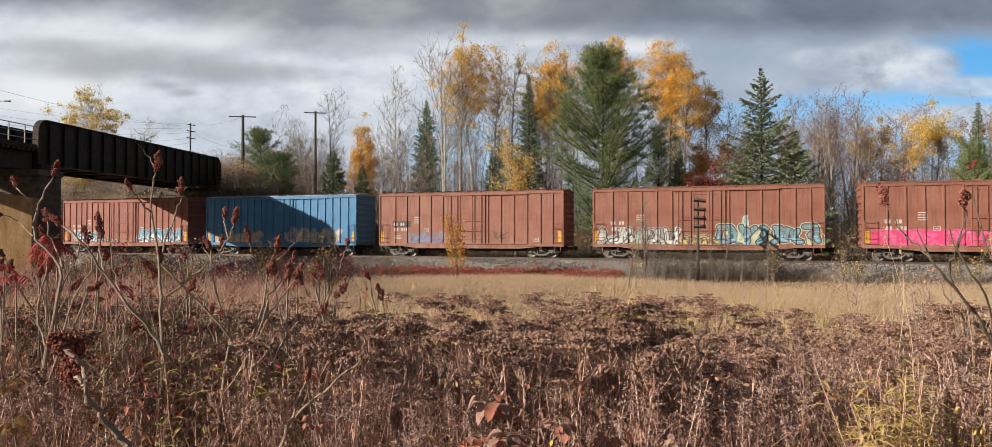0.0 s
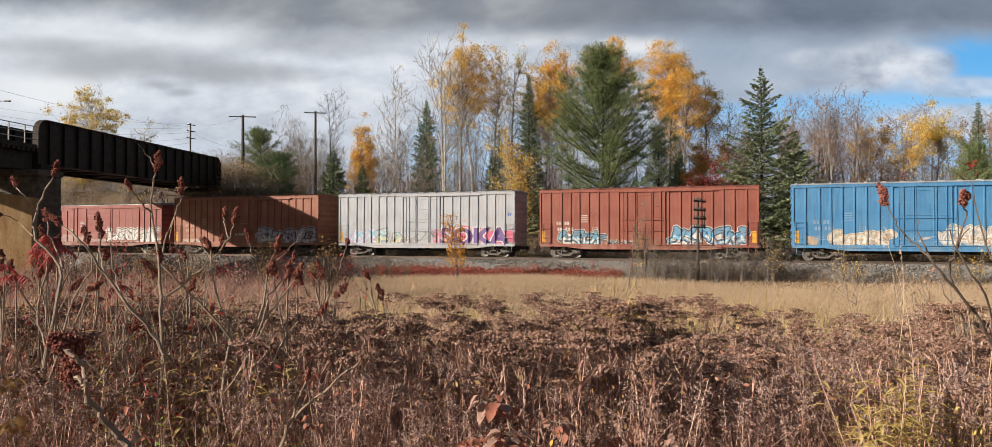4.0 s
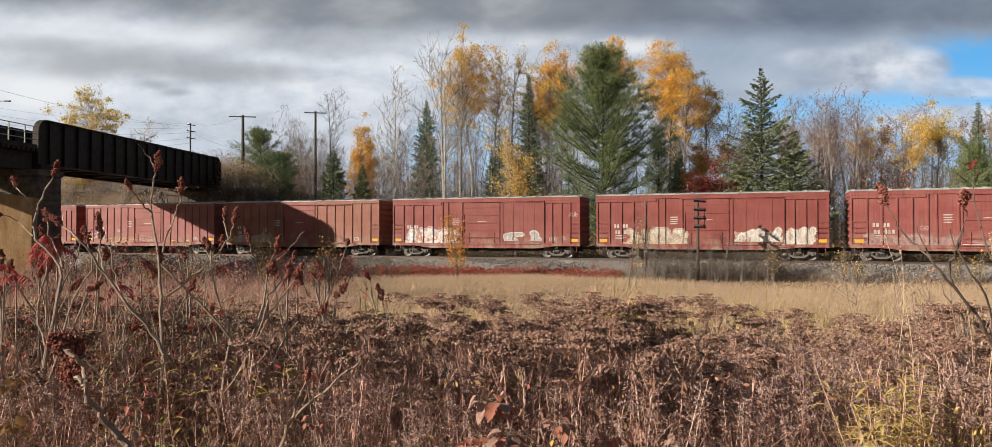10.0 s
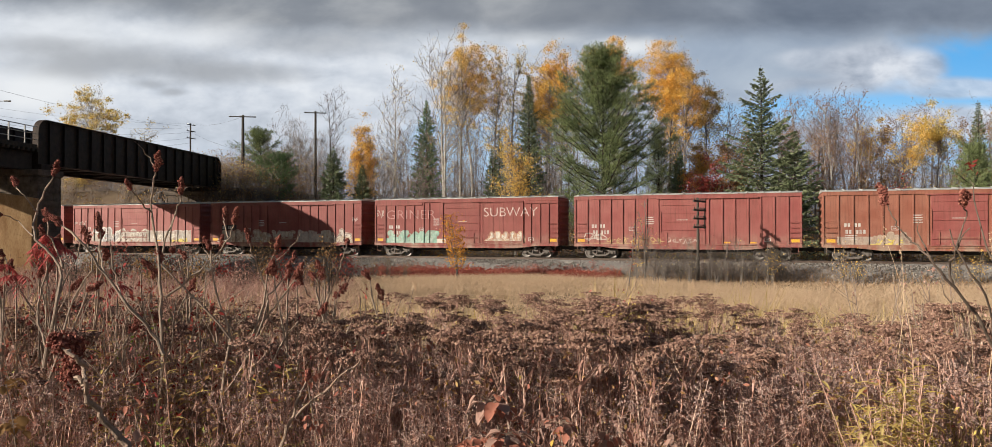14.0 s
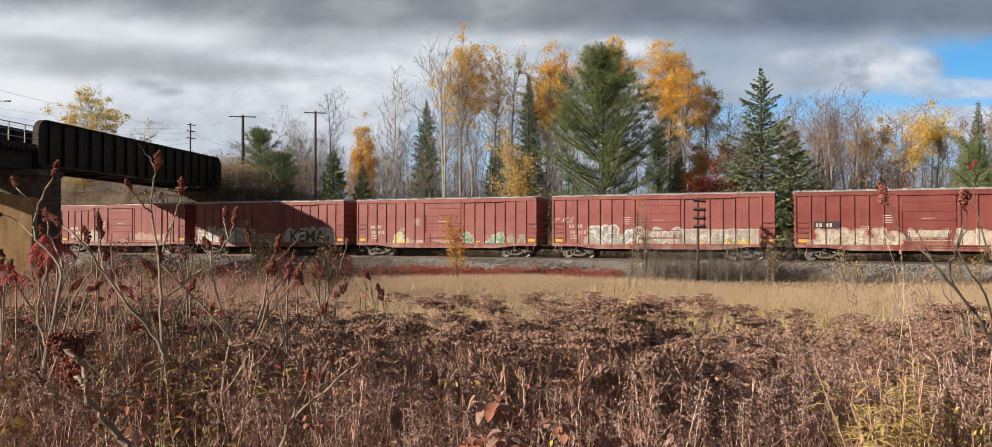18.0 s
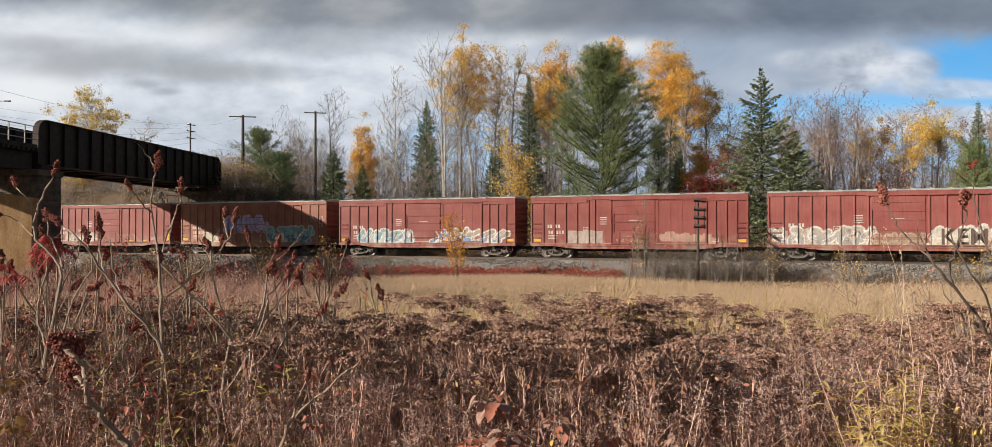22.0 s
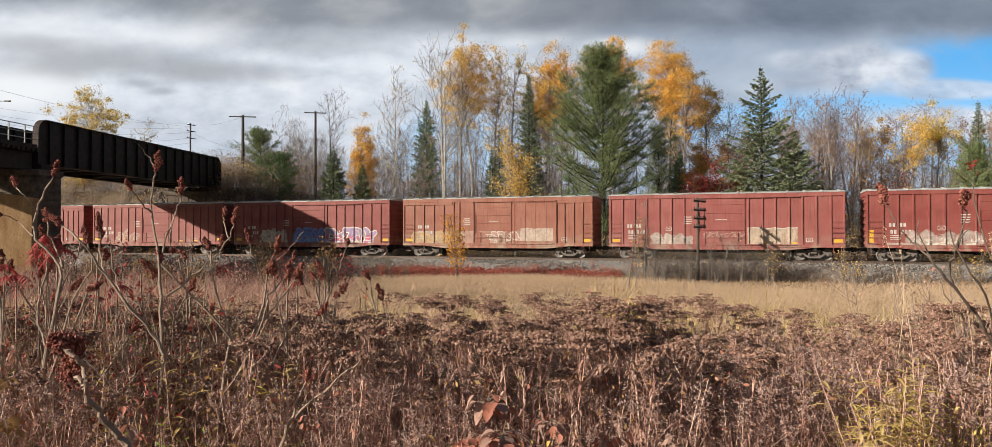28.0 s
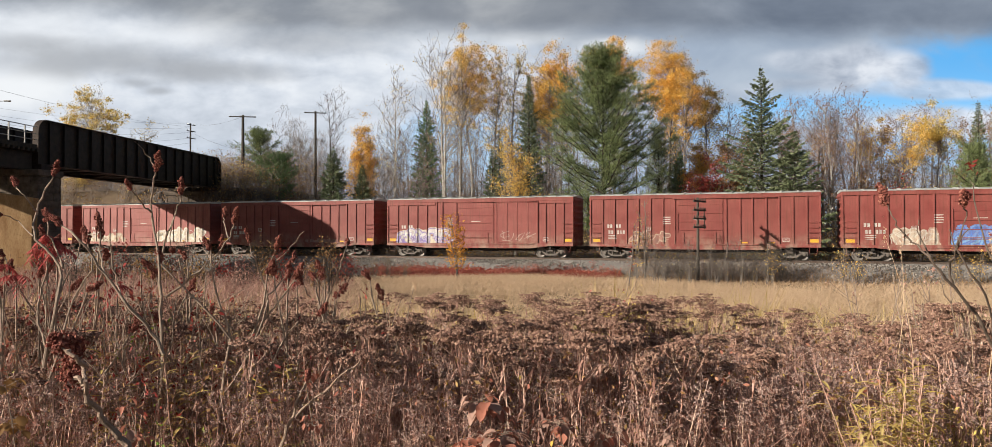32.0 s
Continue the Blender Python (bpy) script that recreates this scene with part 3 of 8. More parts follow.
    for h in (1.75, 2.2, 2.72):
        part("railing_bar", MB().tube([(-16, -0.33, z0 + h), (-0.3, -0.33, z0 + h)], 0.035, 6), M["rail_pipe"], a)
    part("railing_board", MB().box(-16, -0.3, 5.9, 5.96, z0 + 1.4, z0 + 2.5, 0.005), M["steel_dark"], a)

    # stone pier under the near end, laid in courses, and the far abutment
    for name, xa, xb, ya, yb, zb, label in (("bridge_pier", -0.9, 1.6, -0.9, 6.6, z0 - 0.5, "dark stone pier laid in rough courses under the bridge"),
                                            ("bridge_abutment", L - 1.0, L + 1.4, -0.3, 5.9, z0 - 0.4, "stone abutment cut into the far embankment")):
        p = thing(name, label, "bridge pier", at=(*o, 0), turn=turn)
        part("core", MB().box(xa + 0.06, xb - 0.06, ya + 0.06, yb - 0.06, -0.5, zb - 0.45), M["stone"], p)
        part("cap_stone", MB().box(xa - 0.12, xb + 0.12, ya - 0.12, yb + 0.12, zb - 0.45, zb, 0.04), M["stone"], p)
        rng = np.random.default_rng(11)
        row, z = 0, 0.0
        while z < zb - 0.5:
            h = min(0.58, zb - 0.46 - z)
            for face in range(4):
                lo, hi = (xa, xb) if face % 2 == 0 else (ya, yb)
                q = lo + (0.0 if row % 2 else -0.5)
                while q < hi:
                    w = rng.uniform(0.85, 1.3)
                    a0, a1 = max(q, lo) + 0.012, min(q + w, hi) - 0.012
                    q += w
                    if a1 - a0 < 0.1:
                        continue
                    out = rng.uniform(0.0, 0.05)
                    bx = MB()
                    if face == 0:
                        bx.box(a0, a1, ya - out, ya + 0.1, z + 0.012, z + h - 0.012, 0.03)
                    elif face == 2:
                        bx.box(a0, a1, yb - 0.1, yb + out, z + 0.012, z + h - 0.012, 0.03)
                    elif face == 1:
                        bx.box(xb - 0.1, xb + out, a0, a1, z + 0.012, z + h - 0.012, 0.03)
                    else:
                        bx.box(xa - out, xa + 0.1, a0, a1, z + 0.012, z + h - 0.012, 0.03)
                    part("stone_block", bx, M["stone"], p)
            z += h
            row += 1
    # concrete wing wall beside the pier
    w = thing("wing_wall", "ochre stained concrete wing wall beside the pier", "retaining wall", at=(-32.3, 50.6, 0), turn=8)
    part("wall", MB().prism([(0.0, -0.5), (0.0, 5.6), (-3.2, 6.1), (-16.0, 6.4), (-16.0, -0.5)], 0.0, 0.8, "y"), M["concrete"], w)
    part("coping", MB().prism([(0.06, 5.6), (0.06, 5.78), (-3.2, 6.3), (-16.0, 6.6), (-16.0, 6.4), (-3.2, 6.1)], -0.07, 0.87, "y"), M["concrete"], w)


build_bridge()


# ---- the freight cars ----
PAINT = {
    "brown": car_paint("faded_brown_paint", (0.235, 0.088, 0.060), (0.300, 0.135, 0.098), dusty=0.25),
    "orange": car_paint("orange_brown_paint", (0.275, 0.095, 0.058), (0.33, 0.14, 0.092), dusty=0.3),
    "blue": car_paint("bright_blue_paint", (0.055, 0.200, 0.400), (0.09, 0.25, 0.44), (0.05, 0.09, 0.14), (0.3, 0.3, 0.28), dusty=0.3),
    "red_brown": car_paint("red_brown_paint", (0.240, 0.066, 0.046), (0.300, 0.105, 0.075), dusty=0.35),
    "white": car_paint("dirty_white_paint", (0.34, 0.362, 0.40), (0.42, 0.438, 0.475), (0.28, 0.19, 0.15), (0.42, 0.36, 0.3), dusty=0.5),
    "red": car_paint("oxide_red_paint", (0.205, 0.045, 0.040), (0.265, 0.078, 0.066), dusty=0.6),
    "rose": car_paint("faded_rose_red_paint", (0.250, 0.066, 0.060), (0.305, 0.105, 0.092), dusty=0.6),
    "tan_red": car_paint("sun_bleached_red_paint", (0.250, 0.085, 0.055), (0.315, 0.135, 0.092), dusty=0.75),
}
INK = {}


def ink(rgb):
    if rgb not in INK:
        INK[rgb] = spray("spray_paint", rgb)
    return INK[rgb]


WHITE, CREAM, TAN, BLACK = (0.68, 0.67, 0.64), (0.60, 0.53, 0.42), (0.45, 0.34, 0.22), (0.02, 0.02, 0.025)
PINK, HOT, PURPLE, LAV = (0.68, 0.10, 0.25), (0.75, 0.05, 0.20), (0.12, 0.07, 0.26), (0.42, 0.34, 0.60)
BLUE, SKY, TEAL, GREEN = (0.06, 0.16, 0.48), (0.25, 0.48, 0.66), (0.20, 0.45, 0.46), (0.12, 0.40, 0.24)
YELLOW, GREY, SILVER, RED = (0.66, 0.54, 0.12), (0.22, 0.22, 0.22), (0.44, 0.44, 0.45), (0.5, 0.06, 0.05)

LONG = 16.2
WHEEL = 0.42          # wheel radius
AXLES = []            # each axle and its place along its car


class Kind:
    """The measures of one build of freight car; x runs from the rear end forwards, 0 to LONG."""

    def __init__(self, eave, posts, door, second=None, ribbed=False, plate=0.2):
        self.plate = plate
        self.eave, self.posts, self.door, self.second, self.ribbed = eave, posts, door, second, ribbed
        self.floor = 0.98 if eave < 5 else 0.95


LOW = Kind(4.76, [0.06, 1.0, 1.9, 2.8, 3.7, 4.6, 5.5, 6.35, 9.95, 10.9, 11.75, 12.65, 13.5, 14.4, 15.3, 16.14], (6.5, 9.75), ribbed=True, plate=0.27)
LOW_B = Kind(4.76, [0.06, 1.0, 1.9, 2.8, 3.7, 4.6, 5.1, 6.35, 9.85, 10.75, 11.6, 12.5, 13.3, 13.95, 14.7, 15.4, 16.14], (6.5, 9.65), (9.8, 13.35), True, 0.27)
TALL = Kind(5.26, [0.06, 0.85, 1.75, 2.45, 3.15, 3.9, 4.65, 5.4, 6.2, 9.9, 10.75, 11.45, 12.2, 13.0, 13.75, 14.5, 15.35, 16.14], (6.5, 9.7))
WIDE = Kind(5.26, [0.06, 1.5, 2.6, 3.7, 4.8, 5.9, 9.9, 11.0, 12.1, 13.2, 14.3, 15.3, 16.14], (6.3, 9.7))
FACE = -HALF + 0.072         # the sheet's plane on the side towards the eye


def shape_meshes(kind, tag):
    """The meshes that all cars of one build share."""
    k, out = kind, {}
    e, fl = k.eave, k.floor
    top = e - k.plate
    # box of sheets: side walls, floor and the plates along eave and sill
    b = MB().box(0.03, LONG - 0.03, FACE, -FACE, fl, e - 0.02)
    out["body"] = b
    for s, (y0, y1) in enumerate(((-HALF, FACE - 0.001), (-FACE + 0.001, HALF))):
        out["top_plate", s] = MB().box(0.0, LONG, y0, y1, top, e, 0.012)
        if k.second:
            # deep plates at both ends; the doors' bay between them reaches higher
            out["end_plate", s] = MB().box(0.0, 4.5, y0, y1, top - 0.22, top - 0.002, 0.012)
            out["end_plate", s + 2] = MB().box(k.second[1] + 0.05, LONG, y0, y1, top - 0.22, top - 0.002, 0.012)
        out["sill_plate", s] = MB().box(0.0, LONG, y0 - 0.01 * (1 - s), y1 + 0.01 * s, fl - 0.06, fl + 0.16, 0.012)
    out["side_sill"] = MB().prism([(1.9, fl - 0.06), (3.6, fl - 0.24), (LONG - 3.6, fl - 0.24), (LONG - 1.9, fl - 0.06)], -HALF + 0.02, -HALF + 0.06, "y")
    hat = [(-0.06, 0.0), (-0.046, -0.067), (0.046, -0.067), (0.06, 0.0)]
    out["post"] = MB().prism([(a, FACE + c) for a, c in hat], fl + 0.16, top, "z")
    # gabled roof with cross seams
    roof = MB().prism([(-HALF - 0.03, e), (-HALF - 0.03, e + 0.035), (0, e + 0.2), (HALF + 0.03, e + 0.035), (HALF + 0.03, e)], -0.03, LONG + 0.03)
    for i, x in enumerate(np.linspace(0.3, LONG - 0.3, 15)):
        out["roof_seam", i] = MB().prism([(-HALF - 0.05, e + 0.01), (-HALF - 0.05, e + 0.085), (0, e + 0.25), (HALF + 0.05, e + 0.085), (HALF + 0.05, e + 0.01)], x - 0.05, x + 0.05)
    out["roof"] = roof
    # corrugated end: horizontal ribs
    for name, x, s in (("front_end", LONG - 0.03, 1), ("rear_end", 0.03, -1)):
        m = MB().box(min(x, x + s * 0.03), max(x, x + s * 0.03), -HALF + 0.02, HALF - 0.02, fl, e - 0.02)
        n = 9 if e > 5 else 8
        for i in range(n):
            z = fl + 0.25 + i * (e - fl - 0.5) / (n - 1)
            w = 0.15
            out["end_rib", name, i] = MB().prism([(x + s * 0.03, z - w), (x + s * 0.10, z - w * 0.35), (x + s * 0.10, z + w * 0.35), (x + s * 0.03, z + w)][:: s], -HALF + 0.14, HALF - 0.14, "y")
        out[name] = m
    # the main door
    d0, d1 = k.door
    door = MB().box(d0 + 0.02, d1 - 0.02, FACE - 0.05, FACE - 0.002, fl + 0.17, top - 0.02, 0.008)
    if k.ribbed:
        zs = np.linspace(fl + 0.55, top - 0.5, 5)
        for i, z in enumerate(zs):
            out["door_rib", i] = MB().box(d0 + 0.06, d1 - 0.06, FACE - 0.085, FACE - 0.043, z - 0.025, z + 0.025, 0.01)
    else:
        for i, x in enumerate(np.linspace(d0 + 0.06, d1 - 0.06, 4)):
            out["door_stile", i] = MB().box(x - 0.035, x + 0.035, FACE - 0.085, FACE - 0.043, fl + 0.2, top - 0.05, 0.01)
        for i, z in enumerate(np.linspace(fl + 0.5, top - 0.3, 5)):
            out["door_rib", i] = MB().box(d0 + 0.1, d1 - 0.1, FACE - 0.075, FACE - 0.043, z - 0.025, z + 0.025, 0.008)
    out["door"] = door
    rods = [MB() for _ in range(6)]
    if k.ribbed:
        rods[0].box(d0 + 0.25, d1 - 0.25, FACE - 0.10, FACE - 0.076, fl + 0.62, fl + 0.66)
        for i, x in enumerate((d0 + 0.5, d1 - 0.5)):
            rods[1 + i].tube([(x, FACE - 0.09, fl + 0.2), (x, FACE - 0.09, fl + 1.0)], 0.02, 5)
        rods[3].tube([(d0 + 0.06, FACE - 0.09, fl + 1.0), (d0 + 0.06, FACE - 0.09, top - 1.0)], 0.025, 5)
    else:
        for i, x in enumerate((d0 + 0.35, d0 + 0.95, d1 - 0.95, d1 - 0.35)):
            rods[i].tube([(x, FACE - 0.1, fl + 0.1), (x, FACE - 0.1, top)], 0.026, 5)
        for i, z in enumerate((fl + 1.15, fl + 1.95)):
            rods[4 + i].tube([(d0 - 0.15, FACE - 0.12, z), (d1 + 0.15, FACE - 0.12, z)], 0.022, 5)
    for i, rod in enumerate(rods):
        if rod.n:
            out["lock_rod", i] = rod
    out["door_track", 0] = MB().box(d0 - 0.3, min(d1 + 3.6, LONG - 1.6), -HALF - 0.07, -HALF + 0.0, top - 0.06, top + 0.02, 0.008)
    out["door_track", 1] = MB().box(d0 - 0.2, d1 + 3.4, -HALF - 0.09, -HALF - 0.0, fl + 0.1, fl + 0.17, 0.008)
    if k.second:
        c0, c1 = k.second
        sd = MB().box(c0, c1, FACE - 0.05, FACE - 0.002, fl + 0.2, top - 0.0, 0.008)
        for x0, x1, z0, z1 in ((c0, c1, top - 0.14, top - 0.02), (c0, c1, fl + 0.2, fl + 0.34), (c0, c0 + 0.12, fl + 0.34, top - 0.14), (c1 - 0.12, c1, fl + 0.34, top - 0.14)):
            sd.box(x0, x1, FACE - 0.085, FACE - 0.049, z0, z1, 0.01)
        out["sliding_door"] = sd
    # ladders, grab irons, steps
    for name, x in (("rear_ladder", 0.5), ("front_ladder", LONG - 0.5)):
        m = MB()
        for z in np.arange(fl + 0.28, fl + (2.0 if k.ribbed else 1.75), 0.36):
            m.tube([(x - 0.36, FACE - 0.02, z), (x - 0.36, -HALF - 0.09, z), (x + 0.36, -HALF - 0.09, z), (x + 0.36, FACE - 0.02, z)], 0.018, 4)
        if not k.ribbed:
            for dx in (-0.36, 0.36):
                m.tube([(x + dx, -HALF - 0.06, fl + 0.1), (x + dx, -HALF - 0.06, fl + 1.8)], 0.02, 4)
        out[name] = m
        out[name.replace("ladder", "step")] = MB().tube([(x - 0.25, -HALF + 0.03, fl - 0.02), (x - 0.23, -HALF + 0.01, fl - 0.5), (x + 0.23, -HALF + 0.01, fl - 0.5), (x + 0.25, -HALF + 0.03, fl - 0.02)], 0.022, 4)
    # frame below the floor
    u = MB().box(0.2, LONG - 0.2, -0.35, 0.35, fl - 0.45, fl - 0.02, 0.02)
    for x in (1.9, 5.0, 8.1, 11.2, LONG - 1.9):
        u.box(x - 0.1, x + 0.1, -HALF + 0.1, HALF - 0.1, fl - 0.3, fl - 0.03, 0.01)
    u.box(6.4, 7.4, -0.95, -0.4, fl - 0.5, fl - 0.08, 0.03)
    u.tube([(8.5, -0.8, fl - 0.3), (9.8, -0.8, fl - 0.3)], 0.2, 10)
    out["underframe"] = u
    rod = MB().tube([(3.2, -0.7, fl - 0.42), (7.0, -0.65, fl - 0.36), (12.6, -0.6, fl - 0.4)], 0.02, 4)
    out["brake_rod"] = rod
    for name, x, s in (("front_coupler", LONG, 1), ("rear_coupler", 0.0, -1)):
        c = MB().box(min(x - s * 0.3, x + s * 0.55), max(x - s * 0.3, x + s * 0.55), -0.12, 0.12, fl - 0.32, fl - 0.08, 0.02)
        c.box(min(x + s * 0.45, x + s * 0.68), max(x + s * 0.45, x + s * 0.68), -0.2, 0.2, fl - 0.38, fl - 0.04, 0.05)
        c.tube([(x + s * 0.1, -0.5, fl - 0.1), (x + s * 0.4, -0.45, fl - 0.45), (x + s * 0.64, -0.3, fl - 0.55)], 0.03, 5)
        out[name] = c
    res = {}
    for name, mb in out.items():
        res[name] = mb.mesh((name if isinstance(name, str) else name[0]) + "_" + tag)
    return res


SHAPES = {"low": (LOW, shape_meshes(LOW, "a")), "low_b": (LOW_B, shape_meshes(LOW_B, "b")), "tall": (TALL, shape_meshes(TALL, "c")), "wide": (WIDE, shape_meshes(WIDE, "d"))}


def truck_meshes():
    """One four-wheeled truck round x = 0, the rail's top at z = 0."""
    out = {}
    w = MB()
    r = 0.42
    ring = [(r + 0.025, 0.72), (r + 0.025, 0.69), (r, 0.685), (r, 0.80), (r - 0.06, 0.81), (r - 0.08, 0.78), (0.2, 0.76), (0.13, 0.80), (0.0, 0.80)]
    a = np.arange(20) * 2 * np.pi / 20
    v = np.array([[(q * math.cos(t), -y, q * math.sin(t)) for t in a] for q, y in ring]).reshape(-1, 3)
    f = [(i * 20 + j, i * 20 + (j + 1) % 20, (i + 1) * 20 + (j + 1) % 20, (i + 1) * 20 + j) for i in range(len(ring) - 1) for j in range(20)]
    out["wheel"] = (w.put(v, f), "wheel_steel")
    out["axle"] = (MB().tube([(0, -0.9, 0), (0, 0.9, 0)], 0.08, 8), "truck_steel")
    s = MB()
    y0, y1 = -1.09, -0.93
    s.prism([(-1.12, 0.36), (-1.12, 0.58), (-0.72, 0.60), (-0.36, 0.76), (0.36, 0.76), (0.72, 0.60), (1.12, 0.58), (1.12, 0.36), (0.98, 0.36), (0.94, 0.46), (0.76, 0.46), (0.40, 0.60), (-0.40, 0.60), (-0.76, 0.46), (-0.94, 0.46), (-0.98, 0.36)], y0, y1, "y")
    s.prism([(-0.80, 0.48), (-0.66, 0.52), (-0.28, 0.30), (0.28, 0.30), (0.66, 0.52), (0.80, 0.48), (0.36, 0.17), (-0.36, 0.17)], y0, y1, "y")
    s.box(-0.36, -0.26, y0, y1, 0.29, 0.61, 0.01)
    s.box(0.26, 0.36, y0, y1, 0.29, 0.61, 0.01)
    out["side_frame"] = (s, "truck_steel")
    cap = MB().wheel(0, -1.16, -1.08, 0.44, 0.11, 10)
    out["bearing_cap"] = (cap, "truck_steel")
    sp = MB()
    for x in (-0.16, 0.0, 0.16):
        h = np.linspace(0, 3 * 2 * np.pi, 16)
        sp.tube(np.stack([x + 0.06 * np.cos(h), -1.0 + 0.06 * np.sin(h), 0.30 + h / h[-1] * 0.2], 1), 0.014, 3)
    out["spring"] = (sp, "truck_steel")
    out["bolster"] = (MB().box(-0.2, 0.2, -1.12, 1.05, 0.49, 0.66, 0.02), "truck_steel")
    res = {}
    for name, (mb, mat) in out.items():
        me = mb.mesh(name, name == "wheel")
        me.materials.append(M[mat])
        res[name] = me
    return res


TRUCK = truck_meshes()


def conform(bm, kind, lift):
    """Lays a flat painting (x along the car, z up) onto the side: cut at the posts' edges and moved out with them."""
    lo, hi = min(v.co.x for v in bm.verts) - 0.1, max(v.co.x for v in bm.verts) + 0.1
    for p in kind.posts:
        if not lo < p < hi:
            continue
        for q in (-0.061, -0.049, 0.049, 0.061):
            bmesh.ops.bisect_plane(bm, geom=bm.verts[:] + bm.edges[:] + bm.faces[:], plane_co=(p + q, 0, 0), plane_no=(1, 0, 0))
    for v in bm.verts:
        out = 0.055 if kind.door[0] <= v.co.x <= kind.door[1] else 0.0
        if kind.second and kind.second[0] <= v.co.x <= kind.second[1]:
            out = 0.052
        for p in kind.posts:
            if abs(v.co.x - p) < 0.054:
                out = 0.071
        v.co.y = FACE - out - lift - v.co.y
    me = bpy.data.meshes.new("spray_painting")
    bm.to_mesh(me)
    bm.free()
    return me


def polygons(kind, polys, lift):
    bm = bmesh.new()
    for lay, p in enumerate(polys):
        lay = lay % 8
        bm.faces.new([bm.verts.new((x, lay * 0.0003, z)) for x, z in p])
    return conform(bm, kind, lift)


def blob(rng, cx, cz, w, h, n=26, rough=0.22, square=0.55):
    """A bulging letter-like outline."""
    a = np.arange(n) * 2 * np.pi / n
    ph = rng.uniform(0, 6.28, 3)
    k = 1 + rough * (np.sin(2 * a + ph[0]) * 0.4 + np.sin(3 * a + ph[1]) * 0.5 + np.sin(5 * a + ph[2]) * 0.35 + np.sin(9 * a + ph[0] * 3) * 0.2)
    c, s = np.cos(a), np.sin(a)
    return [(cx + w / 2 * k[i] * math.copysign(abs(c[i]) ** square, c[i]), cz + h / 2 * k[i] * math.copysign(abs(s[i]) ** square, s[i])) for i in range(n)]


def band(pts, w):
    """A brush stroke as quads along a line."""
    pts = np.asarray(pts, float)
    d = np.gradient(pts, axis=0)
    d /= np.linalg.norm(d, axis=1)[:, None] + 1e-9
    n = np.stack([-d[:, 1], d[:, 0]], 1) * w / 2
    return [[tuple(pts[i] - n[i]), tuple(pts[i + 1] - n[i + 1]), tuple(pts[i + 1] + n[i + 1]), tuple(pts[i] + n[i])] for i in range(len(pts) - 1)]


def stroke(pts, w):
    """A fat brush stroke as one outline."""
    pts = np.asarray(pts, float)
    d = np.gradient(pts, axis=0)
    d /= np.linalg.norm(d, axis=1)[:, None] + 1e-9
    n = np.stack([-d[:, 1], d[:, 0]], 1) * w / 2
    return [tuple(p) for p in np.concatenate([pts + n, (pts - n)[::-1]])]


def sketched(rng, cells, h):
    """Bent, crossing strokes with barbs for a row of sprayed shapes that spell nothing: cells are (middle x, middle z, width)."""
    out = []
    slant = rng.uniform(-0.1, 0.25)
    for i, (cx, cz, w) in enumerate(cells):
        hh = h * rng.uniform(0.82, 1.0)
        for j in range(rng.integers(2, 4)):
            # a hooked sweep through the cell, then a barb off its end
            a = np.array((rng.uniform(-0.55, 0.1), rng.choice((-0.45, 0.45)) + rng.normal(0, 0.08)))
            b = np.array((rng.uniform(0.0, 0.6), -a[1] * rng.uniform(0.2, 1.0)))
            bow = rng.uniform(-0.5, 0.5)
            t = np.linspace(0, 1, 10)[:, None]
            p = a + (b - a) * t + np.array((-(b - a)[1], (b - a)[0])) * bow * np.sin(np.pi * t) + np.array((0.12, 0.06)) * np.sin(2 * np.pi * t + j)
            if rng.uniform() < 0.55:
                hook = p[-1] + np.array((rng.uniform(-0.35, 0.15), rng.uniform(-0.3, 0.3)))
                p = np.concatenate([p, [p[-1] * 0.5 + hook * 0.5, hook]])
            p[:, 1] = np.clip(p[:, 1], -0.5, 0.5)
            out.append(np.stack([cx + (p[:, 0] + slant * p[:, 1]) * w * 1.05, cz + p[:, 1] * hh * 0.8], 1))
    return out


def fat(paths, w, floor):
    """Round-ended outlines of bent strokes that stay over the sill."""
    polys = []
    for p in paths:
        polys.append(stroke(p, w))
        for q in (p[0], p[-1]):
            polys.append([(q[0] + w / 2 * math.cos(a), q[1] + w / 2 * math.sin(a)) for a in np.arange(8) * math.pi / 4])
    return [[(x, max(z, floor)) for x, z in p] for p in polys]


def along(x):
    """Metres along a car, from a share of its length as a slanting view shows it, times LONG."""
    f = x / LONG
    return LONG * f / (0.9 + 0.1 * f)


